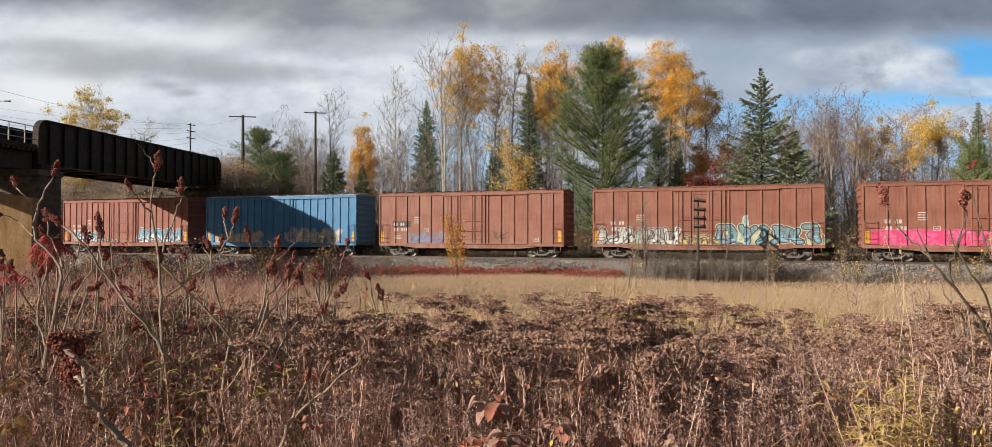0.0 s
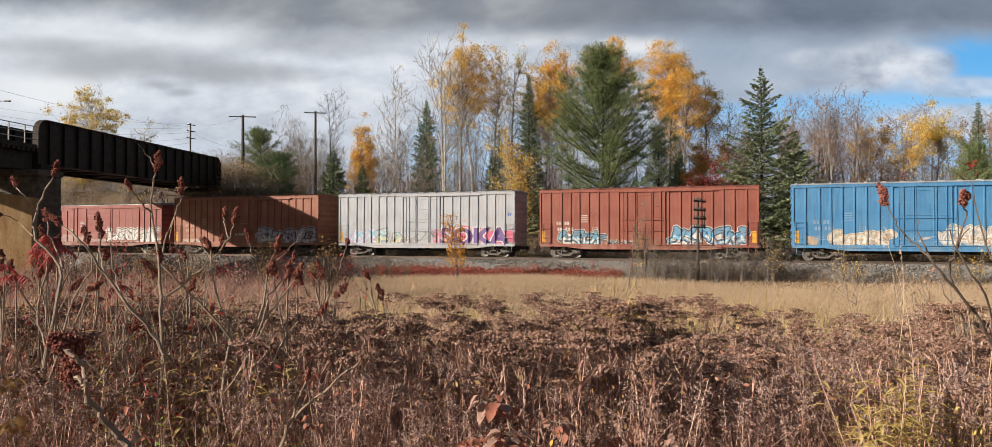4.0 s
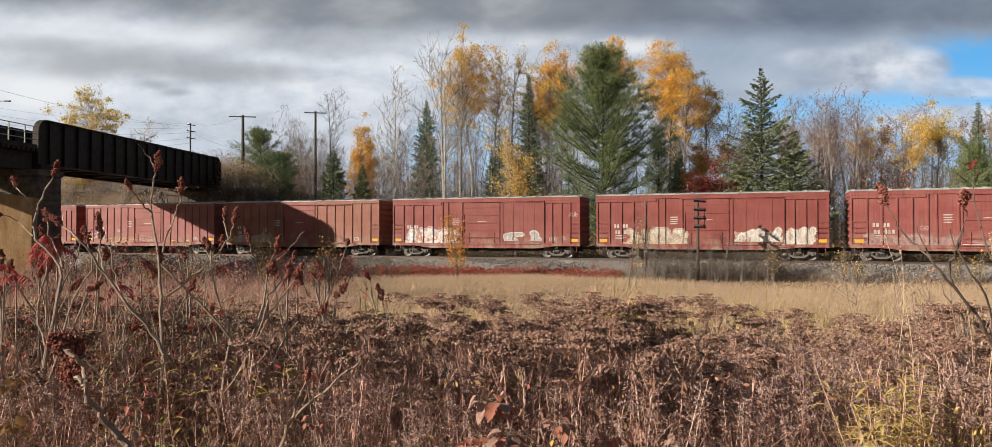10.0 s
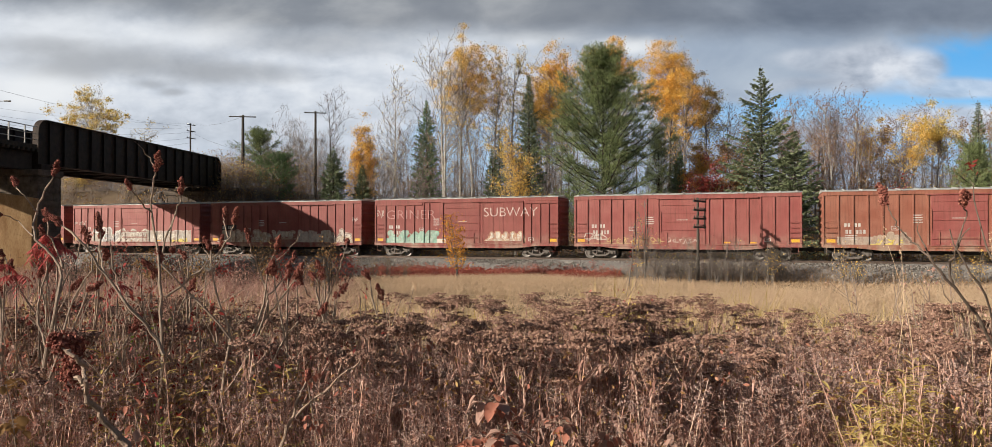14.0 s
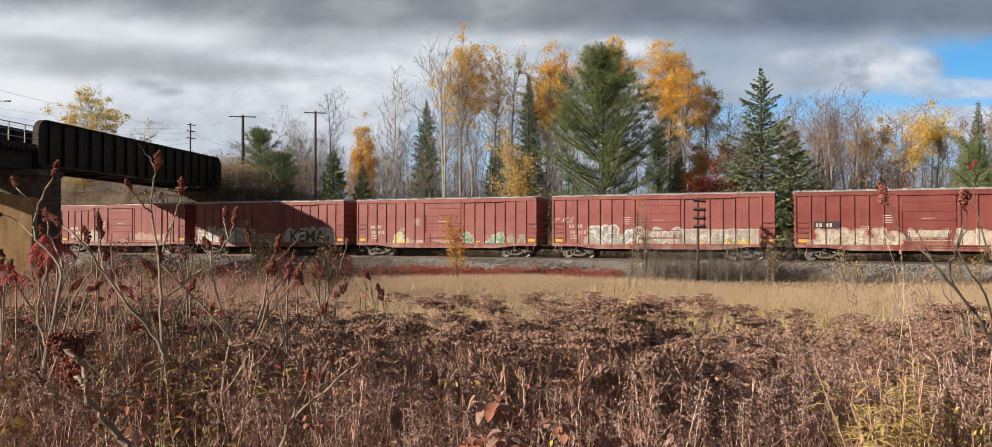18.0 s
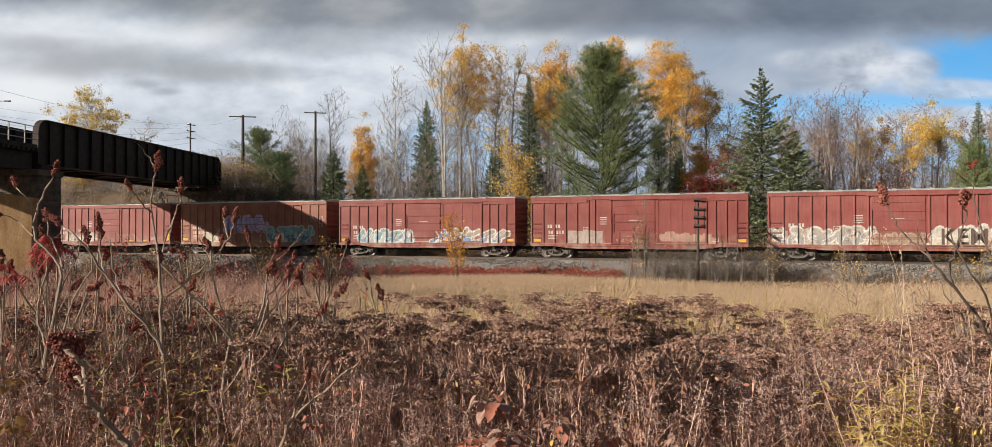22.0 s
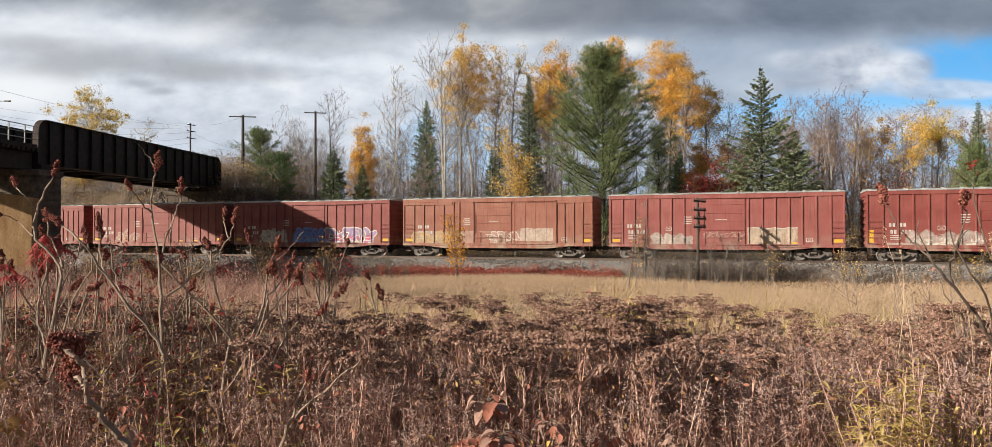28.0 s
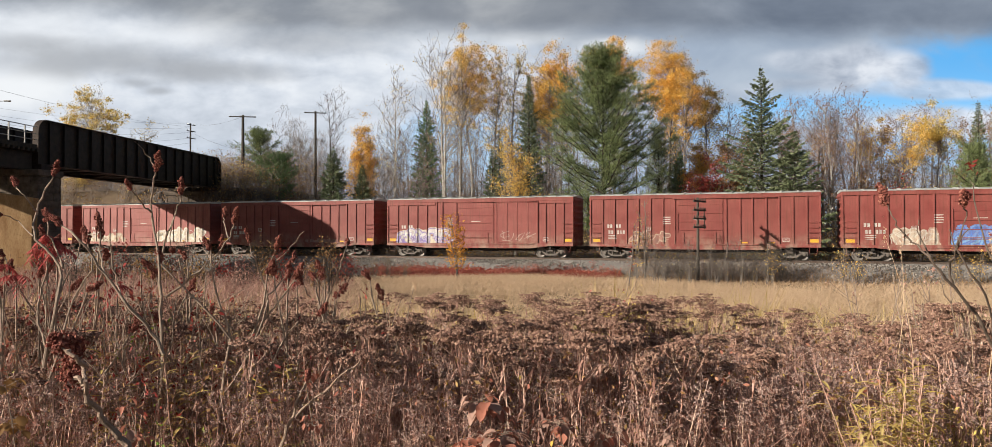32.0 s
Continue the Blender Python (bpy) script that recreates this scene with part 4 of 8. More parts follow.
def graffiti(car, kind, x0, x1, h, fill, line, halo=None, shade=None, seed=0, z=None):
    """A sprayed piece between x0 and x1: a cloud behind, outlined bent strokes and a second tone inside them."""
    rng = np.random.default_rng(seed + 100)
    z = kind.floor + 0.0 if z is None else z
    x0, x1 = along(x0), along(x1)
    n = max(1, int(round((x1 - x0) / (0.62 * h + 0.2))))
    w = (x1 - x0) / n
    cells = [(x0 + w * (i + 0.5) + rng.uniform(-0.05, 0.05) * w, z + h * 0.5, w * rng.uniform(0.9, 1.08)) for i in range(n)]
    paths = sketched(rng, cells, h)
    low = z - 0.04
    wide = 0.23 * min(h, 1.25 * w)
    if halo:
        polys = fat(paths, wide * 1.8, low) if line else []
        for i in range(n if line else 2 * n):
            polys.append([(a, max(b, low)) for a, b in blob(rng, rng.uniform(x0 + 0.2, x1 - 0.2), z + rng.uniform(0.2, 0.5) * h, w * rng.uniform(0.7, 1.1), h * rng.uniform(0.45, 0.85), rough=0.35)])
        part("spray_painting", polygons(kind, polys, 0.003), ink(halo), car)
    if line:
        part("spray_painting", polygons(kind, fat(paths, wide * 1.45, low), 0.006), ink(line), car)
        part("spray_painting", polygons(kind, fat(paths, wide * 0.92, low + 0.03), 0.009), ink(fill), car)
    else:
        polys = [[(a, max(b, low)) for a, b in blob(rng, cx, cz - 0.05 * h, cw * 1.1, h * rng.uniform(0.8, 1.0), rough=0.3)] for cx, cz, cw in cells]
        part("spray_painting", polygons(kind, polys, 0.006), ink(fill), car)
    if line:
        # thin inner lines and drips
        thin = sketched(rng, cells, h * 0.8)
        part("spray_painting", polygons(kind, [[(a, max(b, low)) for a, b in stroke(p, rng.uniform(0.03, 0.055))] for p in thin], 0.014), ink(line), car)
    if shade:
        lower = [p[p[:, 1] < z + 0.52 * h] for p in paths]
        polys = fat([p for p in lower if len(p) > 2], wide * 0.42, low + 0.04)
        if polys:
            part("spray_painting", polygons(kind, polys, 0.012), ink(shade), car)


def scrawl(car, kind, x0, x1, z, h, rgb, seed=0, w=0.05):
    """A thin, fast tag in one line."""
    rng = np.random.default_rng(seed + 900)
    x0, x1 = along(x0), along(x1)
    n = max(2, int((x1 - x0) / (0.7 * h + 0.05)))
    cw = (x1 - x0) / n
    paths = sketched(rng, [(x0 + cw * (i + 0.5), z + h / 2, cw) for i in range(n)], h)
    part("spray_painting", polygons(kind, [stroke(p, w) for p in paths], 0.014), ink(rgb), car)


def panel(car, kind, x0, x1, h, rgb, edge=None, seed=0):
    """A painted-over stretch along the sill with a ragged top."""
    rng = np.random.default_rng(seed + 500)
    x0, x1 = along(x0), along(x1)
    k = np.arange(x0, x1 + 0.01, 0.3)
    top = kind.floor + h * (1 + rng.normal(0, 0.025, len(k)))
    part("spray_painting", polygons(kind, [[(x0, kind.floor - 0.04)] + [(a, b) for a, b in zip(k, top)] + [(k[-1], kind.floor - 0.04)]], 0.002), ink(rgb), car)
    if edge:
        part("spray_painting", polygons(kind, [stroke(np.stack([k, top], 1), 0.07)], 0.005), ink(edge), car)


def lettering(car, kind, words, x, z, size, rgb, wide=1.0, bold=0.0, lift=0.018):
    """Words on the car's side in the built-in font."""
    cu = bpy.data.curves.new("lettering", "FONT")
    cu.body, cu.size, cu.offset = words, size, bold
    cu.resolution_u = 3
    ob = bpy.data.objects.new("lettering", cu)
    scene.collection.objects.link(ob)
    me = ob.to_mesh()
    bm = bmesh.new()
    bm.from_mesh(me)
    ob.to_mesh_clear()
    bpy.data.objects.remove(ob)
    for v in bm.verts:
        v.co = (x + v.co.x * wide, 0, z + v.co.y)
    part("lettering", conform(bm, kind, lift), ink(rgb), car)


def marks(car, kind, rgb=(0.6, 0.58, 0.54), patch=None, x=1.35, seed=0):
    """Reporting marks and data stencils as plain bars."""
    rng = np.random.default_rng(seed)
    f = kind.floor
    h = 1.36 if kind.eave < 5 else 1.62
    if patch:
        part("mark_patch", polygons(kind, [[(x - 0.1, f + h - 0.1), (x + 1.6, f + h - 0.1), (x + 1.6, f + h + 0.38), (x - 0.1, f + h + 0.38)]], 0.003), ink(patch), car)
    bars = []
    for row, (n, size) in enumerate(((4, 0.26), (5, 0.26))):
        z = f + h - row * 0.46
        for i in range(n):
            a = x + i * 0.22 + (0.2 if i > 1 else 0) + 0.08 * row
            bars.append([(a, z), (a + 0.15, z), (a + 0.15, z + size), (a, z + size)])
    for i in range(3):
        z = f + 0.75 - i * 0.12
        bars.append([(x + 0.05, z), (x + rng.uniform(0.5, 0.9), z), (x + 0.7, z + 0.05), (x + 0.05, z + 0.05)])
    d0 = kind.door[0]
    for i in range(4):
        z = f + 2.1 - i * 0.16 if kind.ribbed else f + 2.3 - i * 0.16
        a = d0 - 1.0 if kind.ribbed else 3.3
        bars.append([(a, z), (a + rng.uniform(0.45, 0.6), z), (a + 0.55, z + 0.06), (a, z + 0.06)])
    bars.append([(d0 + 1.2, f + 1.9), (d0 + 2.0, f + 1.9), (d0 + 2.0, f + 1.94), (d0 + 1.2, f + 1.94)])
    for a, z in ((4.2, 1.15), (13.75, 0.35)):
        for q in band([(a, f + z), (a + 0.4, f + z)], 0.04) + band([(a, f + z + 0.25), (a + 0.4, f + z + 0.25)], 0.04) + band([(a, f + z), (a, f + z + 0.25)], 0.04) + band([(a + 0.4, f + z), (a + 0.4, f + z + 0.25)], 0.04) + band([(a + 0.1, f + z + 0.12), (a + 0.3, f + z + 0.12)], 0.06):
            bars.append(q)
    part("stencil_marks", polygons(kind, bars, 0.006), ink(rgb), car)


def yellow_plates(car, kind, tall=False):
    f = kind.floor
    for x in ((0.25, 15.5) if not tall else (0.16, 15.72)):
        w, h = (0.55, 0.24) if not tall else (0.28, 0.85)
        me = polygons(kind, [[(x, f + 0.28), (x + w, f + 0.28), (x + w, f + 0.28 + h), (x, f + 0.28 + h)]], 0.006)
        part("reflector", me, M["yellow_plate"], car)
    if kind.ribbed:
        for x in (11.0, 12.8):
            part("reflector", polygons(kind, [[(x, f + 0.22), (x + 0.42, f + 0.22), (x + 0.42, f + 0.32), (x, f + 0.32)]], 0.006), M["yellow_plate"], car)


def freight_car(shape, paint, label, roof="galvanised", door_paint=None, front=None):
    kind, meshes = SHAPES[shape]
    car = thing("freight_car", label, "freight car", "cars of the train")
    p = PAINT[paint]
    mats = {"underframe": M["underframe"], "brake_rod": M["underframe"], "front_coupler": M["underframe"], "rear_coupler": M["underframe"],
            "roof": M["galvanised"] if roof == "galvanised" else PAINT[roof], "roof_seam": M["galvanised"] if roof == "galvanised" else PAINT[roof], "door": PAINT[door_paint] if door_paint else p,
            "lock_rod": p}
    if front:
        mats["front_end"] = PAINT[front]
    for name, me in meshes.items():
        if name == "post":
            for x in kind.posts:
                ob = new("post", me)
                ob.parent, ob.location = car, (x, 0, 0)
                skin(ob, p)
            continue
        plain = name if isinstance(name, str) else name[0]
        ob = new(plain, me)
        ob.parent = car
        skin(ob, mats.get("door" if plain.startswith("door_") else "front_end" if "front_end" in name else plain, p))
    for x in (1.95, LONG - 1.95):
        tr = new("truck")
        tr.parent, tr.location = car, (x, 0, 0)
        for dx in (-0.87, 0.87):
            axle = part("axle", TRUCK["axle"], None, car)
            axle.location = (x + dx, 0, WHEEL)
            AXLES.append((axle, x + dx))
            for s in (0, 180):
                part("wheel", TRUCK["wheel"], None, axle).rotation_euler = (0, 0, radians(s))
                c = part("bearing_cap", TRUCK["bearing_cap"], None, tr)
                c.location, c.rotation_euler = (dx, 0, 0), (0, 0, radians(s))
        for s in (0, 180):
            part("side_frame", TRUCK["side_frame"], None, tr).rotation_euler = (0, 0, radians(s))
            part("spring", TRUCK["spring"], None, tr).rotation_euler = (0, 0, radians(s))
        part("bolster", TRUCK["bolster"], None, tr)
    return car, kind


def skin(ob, mat):
    """A material on the object, so that cars of one build can share meshes."""
    if not ob.data.materials:
        ob.data.materials.append(None)
    ob.material_slots[0].link = "OBJECT"
    ob.material_slots[0].material = mat


# ---- the train, from its first car in view to the last ----
TRAIN = []


def add_car(shape, paint, label, pieces=(), **more):
    """pieces: rows of (from, to, height, fill, line, halo, shade) along the car's length, 0 to 1."""
    extra = {q: more.pop(q) for q in ("marks_rgb", "patch", "plate", "no_marks") if q in more}
    car, kind = freight_car(shape, paint, label, **more)
    k = len(TRAIN)
    if not extra.get("no_marks"):
        marks(car, kind, extra.get("marks_rgb", (0.55, 0.52, 0.48)), extra.get("patch"), seed=k)
    yellow_plates(car, kind, extra.get("plate", kind.eave > 5))
    for i, (a, b, h, *cols) in enumerate(pieces):
        cols = cols + [None] * (4 - len(cols))
        graffiti(car, kind, a * LONG, b * LONG, h, cols[0], cols[1], cols[2], cols[3], seed=k * 17 + i)
    TRAIN.append(car)
    return car, kind


def train():
    MINT, PALE, SAND = (0.27, 0.48, 0.38), (0.60, 0.56, 0.48), (0.47, 0.37, 0.26)
    ROSY, STEEL, NAVY = (0.42, 0.25, 0.20), (0.36, 0.36, 0.37), (0.035, 0.055, 0.10)
    car, kind = add_car("wide", "brown", "brown boxcar with a hot pink sprayed panel along its sill", roof="brown")
    panel(car, kind, 0.03 * LONG, 0.97 * LONG, 1.2, HOT, PINK, 1)
    graffiti(car, kind, 0.06 * LONG, 0.94 * LONG, 1.15, (0.78, 0.12, 0.30), HOT, None, None, seed=3)
    panel(car, kind, 0.03 * LONG, 0.97 * LONG, 0.22, CREAM, None, 2)

    car, kind = add_car("wide", "brown", "brown boxcar with black and pale green sprayed letters", [
        (0.01, 0.37, 1.5, (0.56, 0.57, 0.56), BLACK, (0.30, 0.47, 0.45), WHITE), (0.37, 0.54, 0.85, (0.42, 0.36, 0.2), BLACK, SAND, YELLOW),
        (0.54, 0.99, 1.6, (0.16, 0.33, 0.37), NAVY, (0.50, 0.56, 0.38), SKY)], roof="brown")
    panel(car, kind, 0.01 * LONG, 0.4 * LONG, 0.35, (0.55, 0.46, 0.28), None, 3)
    graffiti(car, kind, 0.64 * LONG, 0.67 * LONG, 0.9, (0.42, 0.55, 0.52), None, None, None, seed=8, z=kind.floor + 1.35)

    car, kind = add_car("wide", "brown", "brown boxcar with a faint washed-out blue tag", [(0.15, 0.38, 1.15, (0.19, 0.21, 0.32), (0.25, 0.15, 0.16), (0.24, 0.16, 0.17), None)], roof="brown", patch=BLACK)
    scrawl(car, kind, 0.16 * LONG, 0.26 * LONG, kind.floor + 0.2, 0.8, (0.16, 0.26, 0.5), 2, 0.09)
    scrawl(car, kind, 0.60 * LONG, 0.69 * LONG, kind.floor + 0.2, 1.1, (0.13, 0.06, 0.05), 3, 0.08)
    panel(car, kind, 0.13 * LONG, 0.2 * LONG, 0.2, (0.2, 0.3, 0.55), None, 4)

    car, kind = add_car("tall", "blue", "bright blue boxcar with cream sprayed letters", [
        (0.13, 0.37, 1.2, PALE, SAND, PALE, WHITE), (0.53, 0.87, 1.55, WHITE, (0.42, 0.40, 0.36), PALE, SAND), (0.05, 0.09, 0.8, SAND, None)], roof="white", marks_rgb=(0.2, 0.33, 0.5))
    scrawl(car, kind, 0.42 * LONG, 0.53 * LONG, kind.floor + 0.25, 0.6, (0.5, 0.5, 0.5), 6, 0.05)

    add_car("tall", "red_brown", "red-brown boxcar with blue and white sprayed letters", [
        (0.08, 0.31, 1.25, (0.14, 0.34, 0.48), BLACK, WHITE, WHITE), (0.30, 0.42, 0.5, STEEL, BLACK, SAND), (0.58, 0.94, 1.5, (0.13, 0.38, 0.58), NAVY, WHITE, WHITE)], roof="red_brown")

    car, kind = add_car("tall", "white", "dirty white boxcar with purple sprayed letters", [
        (0.07, 0.20, 1.3, SKY, WHITE, LAV, (0.62, 0.35, 0.45)), (0.20, 0.33, 1.35, (0.45, 0.62, 0.66), GREY, None, (0.66, 0.58, 0.2)), (0.33, 0.42, 0.7, PALE, GREY)], roof="white", marks_rgb=(0.4, 0.4, 0.4))
    graffiti(car, kind, 0.55 * LONG, 0.985 * LONG, 1.5, (0.66, 0.12, 0.22), None, (0.62, 0.20, 0.30), None, seed=12)
    scrawl(car, kind, 0.42 * LONG, 0.54 * LONG, kind.floor + 0.25, 1.1, GREY, 5, 0.06)
    scrawl(car, kind, 0.955 * LONG, 0.985 * LONG, kind.floor + 2.3, 0.4, BLUE, 7, 0.05)
    lettering(car, kind, "SOKA", 9.65, kind.floor + 0.1, 1.85, WHITE, 1.24, 0.16, 0.016)
    lettering(car, kind, "SOKA", 9.65, kind.floor + 0.1, 1.85, PURPLE, 1.24, 0.085, 0.020)

    car, kind = add_car("tall", "orange", "orange-brown boxcar with lavender sprayed letters", [(0.58, 0.965, 1.5, (0.55, 0.52, 0.60), (0.06, 0.05, 0.05), (0.60, 0.56, 0.66), WHITE)], roof="orange", marks_rgb=(0.42, 0.28, 0.22))
    panel(car, kind, 0.05 * LONG, 0.19 * LONG, 0.45, (0.5, 0.36, 0.29), None, 5)
    scrawl(car, kind, 0.42 * LONG, 0.5 * LONG, kind.floor + 0.75, 0.3, PALE, 9, 0.07)

    car, kind = add_car("low_b", "rose", "oxide red boxcar with large white sprayed letters", [(0.54, 0.995, 1.55, (0.62, 0.61, 0.58), (0.10, 0.08, 0.08), WHITE, WHITE)])
    panel(car, kind, 0.38 * LONG, 0.995 * LONG, 0.22, WHITE, None, 6)
    graffiti(car, kind, 0.05 * LONG, 0.36 * LONG, 0.85, (0.40, 0.27, 0.25), (0.33, 0.17, 0.15), (0.36, 0.22, 0.2), None, seed=14)
    panel(car, kind, 0.04 * LONG, 0.55 * LONG, 0.4, (0.36, 0.23, 0.21), None, 7)

    car, kind = add_car("low_b", "red", "oxide red boxcar with two cream sprayed pieces", [(0.13, 0.38, 1.3, PALE, SAND, (0.50, 0.42, 0.33), SAND), (0.60, 0.93, 1.35, (0.60, 0.53, 0.45), WHITE, (0.42, 0.30, 0.24), PALE)])
    panel(car, kind, 0.11 * LONG, 0.4 * LONG, 0.3, (0.46, 0.36, 0.3), None, 8)

    car, kind = add_car("low_b", "red", "oxide red boxcar with a white and orange piece", [
        (0.07, 0.36, 1.45, WHITE, (0.50, 0.20, 0.15), (0.50, 0.56, 0.60), WHITE), (0.60, 0.68, 1.05, STEEL, PALE, None), (0.71, 0.775, 1.15, STEEL, PALE, (0.42, 0.36, 0.34))])
    panel(car, kind, 0.06 * LONG, 0.36 * LONG, 0.4, (0.60, 0.46, 0.42), None, 9)
    scrawl(car, kind, 0.94 * LONG, 0.985 * LONG, kind.floor + 2.1, 0.55, (0.5, 0.4, 0.36), 11, 0.05)
    scrawl(car, kind, 0.85 * LONG, 0.92 * LONG, kind.floor + 0.2, 0.6, (0.4, 0.28, 0.25), 12, 0.05)

    car, kind = add_car("low", "tan_red", "sun-bleached red boxcar with a dusty grey patch", [(0.17, 0.30, 1.0, (0.40, 0.31, 0.24), (0.44, 0.36, 0.28), (0.38, 0.27, 0.2), YELLOW)], door_paint="rose")
    panel(car, kind, 0.05 * LONG, 0.31 * LONG, 0.7, (0.40, 0.32, 0.26), None, 10)

    car, kind = add_car("low", "rose", "rose red boxcar with faint pale scrawls", [])
    scrawl(car, kind, 0.035 * LONG, 0.135 * LONG, kind.floor + 0.15, 0.95, (0.55, 0.46, 0.4), 13, 0.08)
    for i, (a, b) in enumerate(((0.15, 0.30), (0.30, 0.39), (0.39, 0.56))):
        scrawl(car, kind, a * LONG, b * LONG, kind.floor + 0.1, 0.6, (0.52, 0.36, 0.16) if i < 2 else (0.55, 0.42, 0.36), 14 + i, 0.06)
    panel(car, kind, 0.02 * LONG, 0.4 * LONG, 0.22, (0.42, 0.27, 0.15), None, 11)

    car, kind = add_car("low_b", "red", "oxide red boxcar with chalked words and a green piece", [(0.61, 0.81, 1.1, PALE, (0.45, 0.26, 0.18), (0.5, 0.33, 0.2), SAND)])
    graffiti(car, kind, 0.07 * LONG, 0.33 * LONG, 1.15, (0.34, 0.50, 0.42), MINT, MINT, (0.42, 0.55, 0.48), seed=21)
    panel(car, kind, 0.06 * LONG, 0.33 * LONG, 0.55, MINT, None, 12)
    panel(car, kind, 0.33 * LONG, 0.395 * LONG, 0.5, PALE, None, 13)
    lettering(car, kind, "GRINER", 1.05, kind.floor + 2.15, 1.1, (0.42, 0.20, 0.18), 1.22, -0.012)
    lettering(car, kind, "?", 5.55, kind.floor + 1.3, 1.1, (0.42, 0.20, 0.18), 1.2, -0.012)
    lettering(car, kind, "SUBWAY", 9.95, kind.floor + 2.3, 1.05, (0.58, 0.44, 0.40), 1.08, -0.008)
    scrawl(car, kind, 0.005 * LONG, 0.05 * LONG, kind.floor + 2.2, 0.8, (0.52, 0.42, 0.36), 22, 0.06)

    car, kind = add_car("low", "red", "oxide red boxcar with a long cream sprayed panel", [
        (0.05, 0.38, 1.25, (0.58, 0.50, 0.40), (0.42, 0.30, 0.23), (0.50, 0.40, 0.31), PALE), (0.57, 0.70, 1.35, (0.58, 0.50, 0.42), None, (0.46, 0.34, 0.26)),
        (0.71, 0.81, 1.35, (0.62, 0.54, 0.44), None), (0.80, 0.925, 1.3, PALE, (0.20, 0.12, 0.10), (0.52, 0.42, 0.33), SAND)], patch=BLACK)
    panel(car, kind, 0.04 * LONG, 0.92 * LONG, 0.5, (0.48, 0.36, 0.27), None, 14)
    graffiti(car, kind, 0.40 * LONG, 0.55 * LONG, 0.7, (0.56, 0.47, 0.37), PALE, (0.50, 0.40, 0.32), None, seed=23, z=kind.floor + 0.5)
    scrawl(car, kind, 0.935 * LONG, 0.97 * LONG, kind.floor + 1.9, 0.5, (0.55, 0.42, 0.38), 24, 0.05)

    car, kind = add_car("low", "rose", "red boxcar with silver and white sprayed letters", [
        (0.15, 0.36, 1.5, (0.34, 0.33, 0.30), WHITE, (0.40, 0.36, 0.30), STEEL), (0.36, 0.57, 1.4, (0.38, 0.34, 0.30), PALE, (0.40, 0.35, 0.29), None)], marks_rgb=(0.5, 0.4, 0.36))
    panel(car, kind, 0.14 * LONG, 0.575 * LONG, 0.7, (0.38, 0.33, 0.28), None, 15)
    panel(car, kind, 0.575 * LONG, 0.93 * LONG, 1.2, (0.42, 0.37, 0.32), PALE, 16)
    scrawl(car, kind, 0.62 * LONG, 0.88 * LONG, kind.floor + 0.3, 0.7, PALE, 25, 0.1)
    scrawl(car, kind, 0.78 * LONG, 0.9 * LONG, kind.floor + 0.1, 0.4, YELLOW, 26, 0.12)
    scrawl(car, kind, 0.01 * LONG, 0.09 * LONG, kind.floor + 1.75, 0.5, (0.52, 0.4, 0.36), 27, 0.06)

    car, kind = add_car("low", "rose", "red boxcar with yellow, pink and green tags", [
        (0.215, 0.27, 1.1, (0.62, 0.50, 0.2), PALE), (0.57, 0.645, 1.15, (0.20, 0.34, 0.22), PALE), (0.715, 0.82, 1.05, (0.20, 0.34, 0.22), PALE, None, GREEN), (0.83, 0.92, 0.9, (0.28, 0.32, 0.2), (0.36, 0.20, 0.16), None)])
    panel(car, kind, 0.2 * LONG, 0.56 * LONG, 0.4, (0.46, 0.30, 0.27), None, 17)

    car, kind = add_car("low", "rose", "red boxcar with cream and black sprayed letters", [
        (0.01, 0.37, 1.4, (0.42, 0.39, 0.34), WHITE, (0.50, 0.44, 0.36), STEEL), (0.37, 0.56, 1.0, (0.36, 0.24, 0.19), SAND, (0.36, 0.24, 0.18)), (0.585, 0.90, 1.45, PALE, WHITE, PALE, CREAM)])
    panel(car, kind, 0.01 * LONG, 0.9 * LONG, 0.3, PALE, None, 18)
    lettering(car, kind, "KEMA", 10.55, kind.floor + 0.2, 1.5, (0.09, 0.07, 0.06), 0.95, 0.015)

    car, kind = add_car("low_b", "red", "oxide red boxcar with pale worn patches along its sill", [(0.60, 0.72, 1.2, (0.40, 0.24, 0.19), None, (0.38, 0.22, 0.17)), (0.70, 0.84, 1.0, (0.42, 0.27, 0.2), None)])
    panel(car, kind, 0.17 * LONG, 0.34 * LONG, 1.15, (0.40, 0.33, 0.29), None, 19)
    panel(car, kind, 0.04 * LONG, 0.97 * LONG, 0.2, (0.42, 0.29, 0.2), None, 20)
    scrawl(car, kind, 0.38 * LONG, 0.56 * LONG, kind.floor + 0.2, 0.6, (0.42, 0.22, 0.16), 28, 0.05)

    car, kind = add_car("low_b", "red", "oxide red boxcar with teal, blue and white sprayed letters", [
        (0.12, 0.42, 1.4, (0.22, 0.36, 0.38), WHITE, (0.40, 0.46, 0.44), (0.15, 0.28, 0.42)), (0.52, 0.62, 1.4, (0.16, 0.26, 0.42), WHITE, None, None), (0.62, 0.935, 1.4, (0.36, 0.30, 0.24), WHITE, (0.44, 0.40, 0.38), (0.14, 0.30, 0.55))])
    panel(car, kind, 0.12 * LONG, 0.93 * LONG, 0.3, (0.38, 0.42, 0.42), None, 21)

    car, kind = add_car("low", "tan_red", "faded red boxcar with lavender and teal sprayed letters", [(0.58, 0.885, 1.6, (0.20, 0.42, 0.42), (0.40, 0.55, 0.55), PALE, (0.08, 0.16, 0.18)), (0.14, 0.27, 1.05, (0.48, 0.42, 0.3), PALE, (0.42, 0.3, 0.22))])
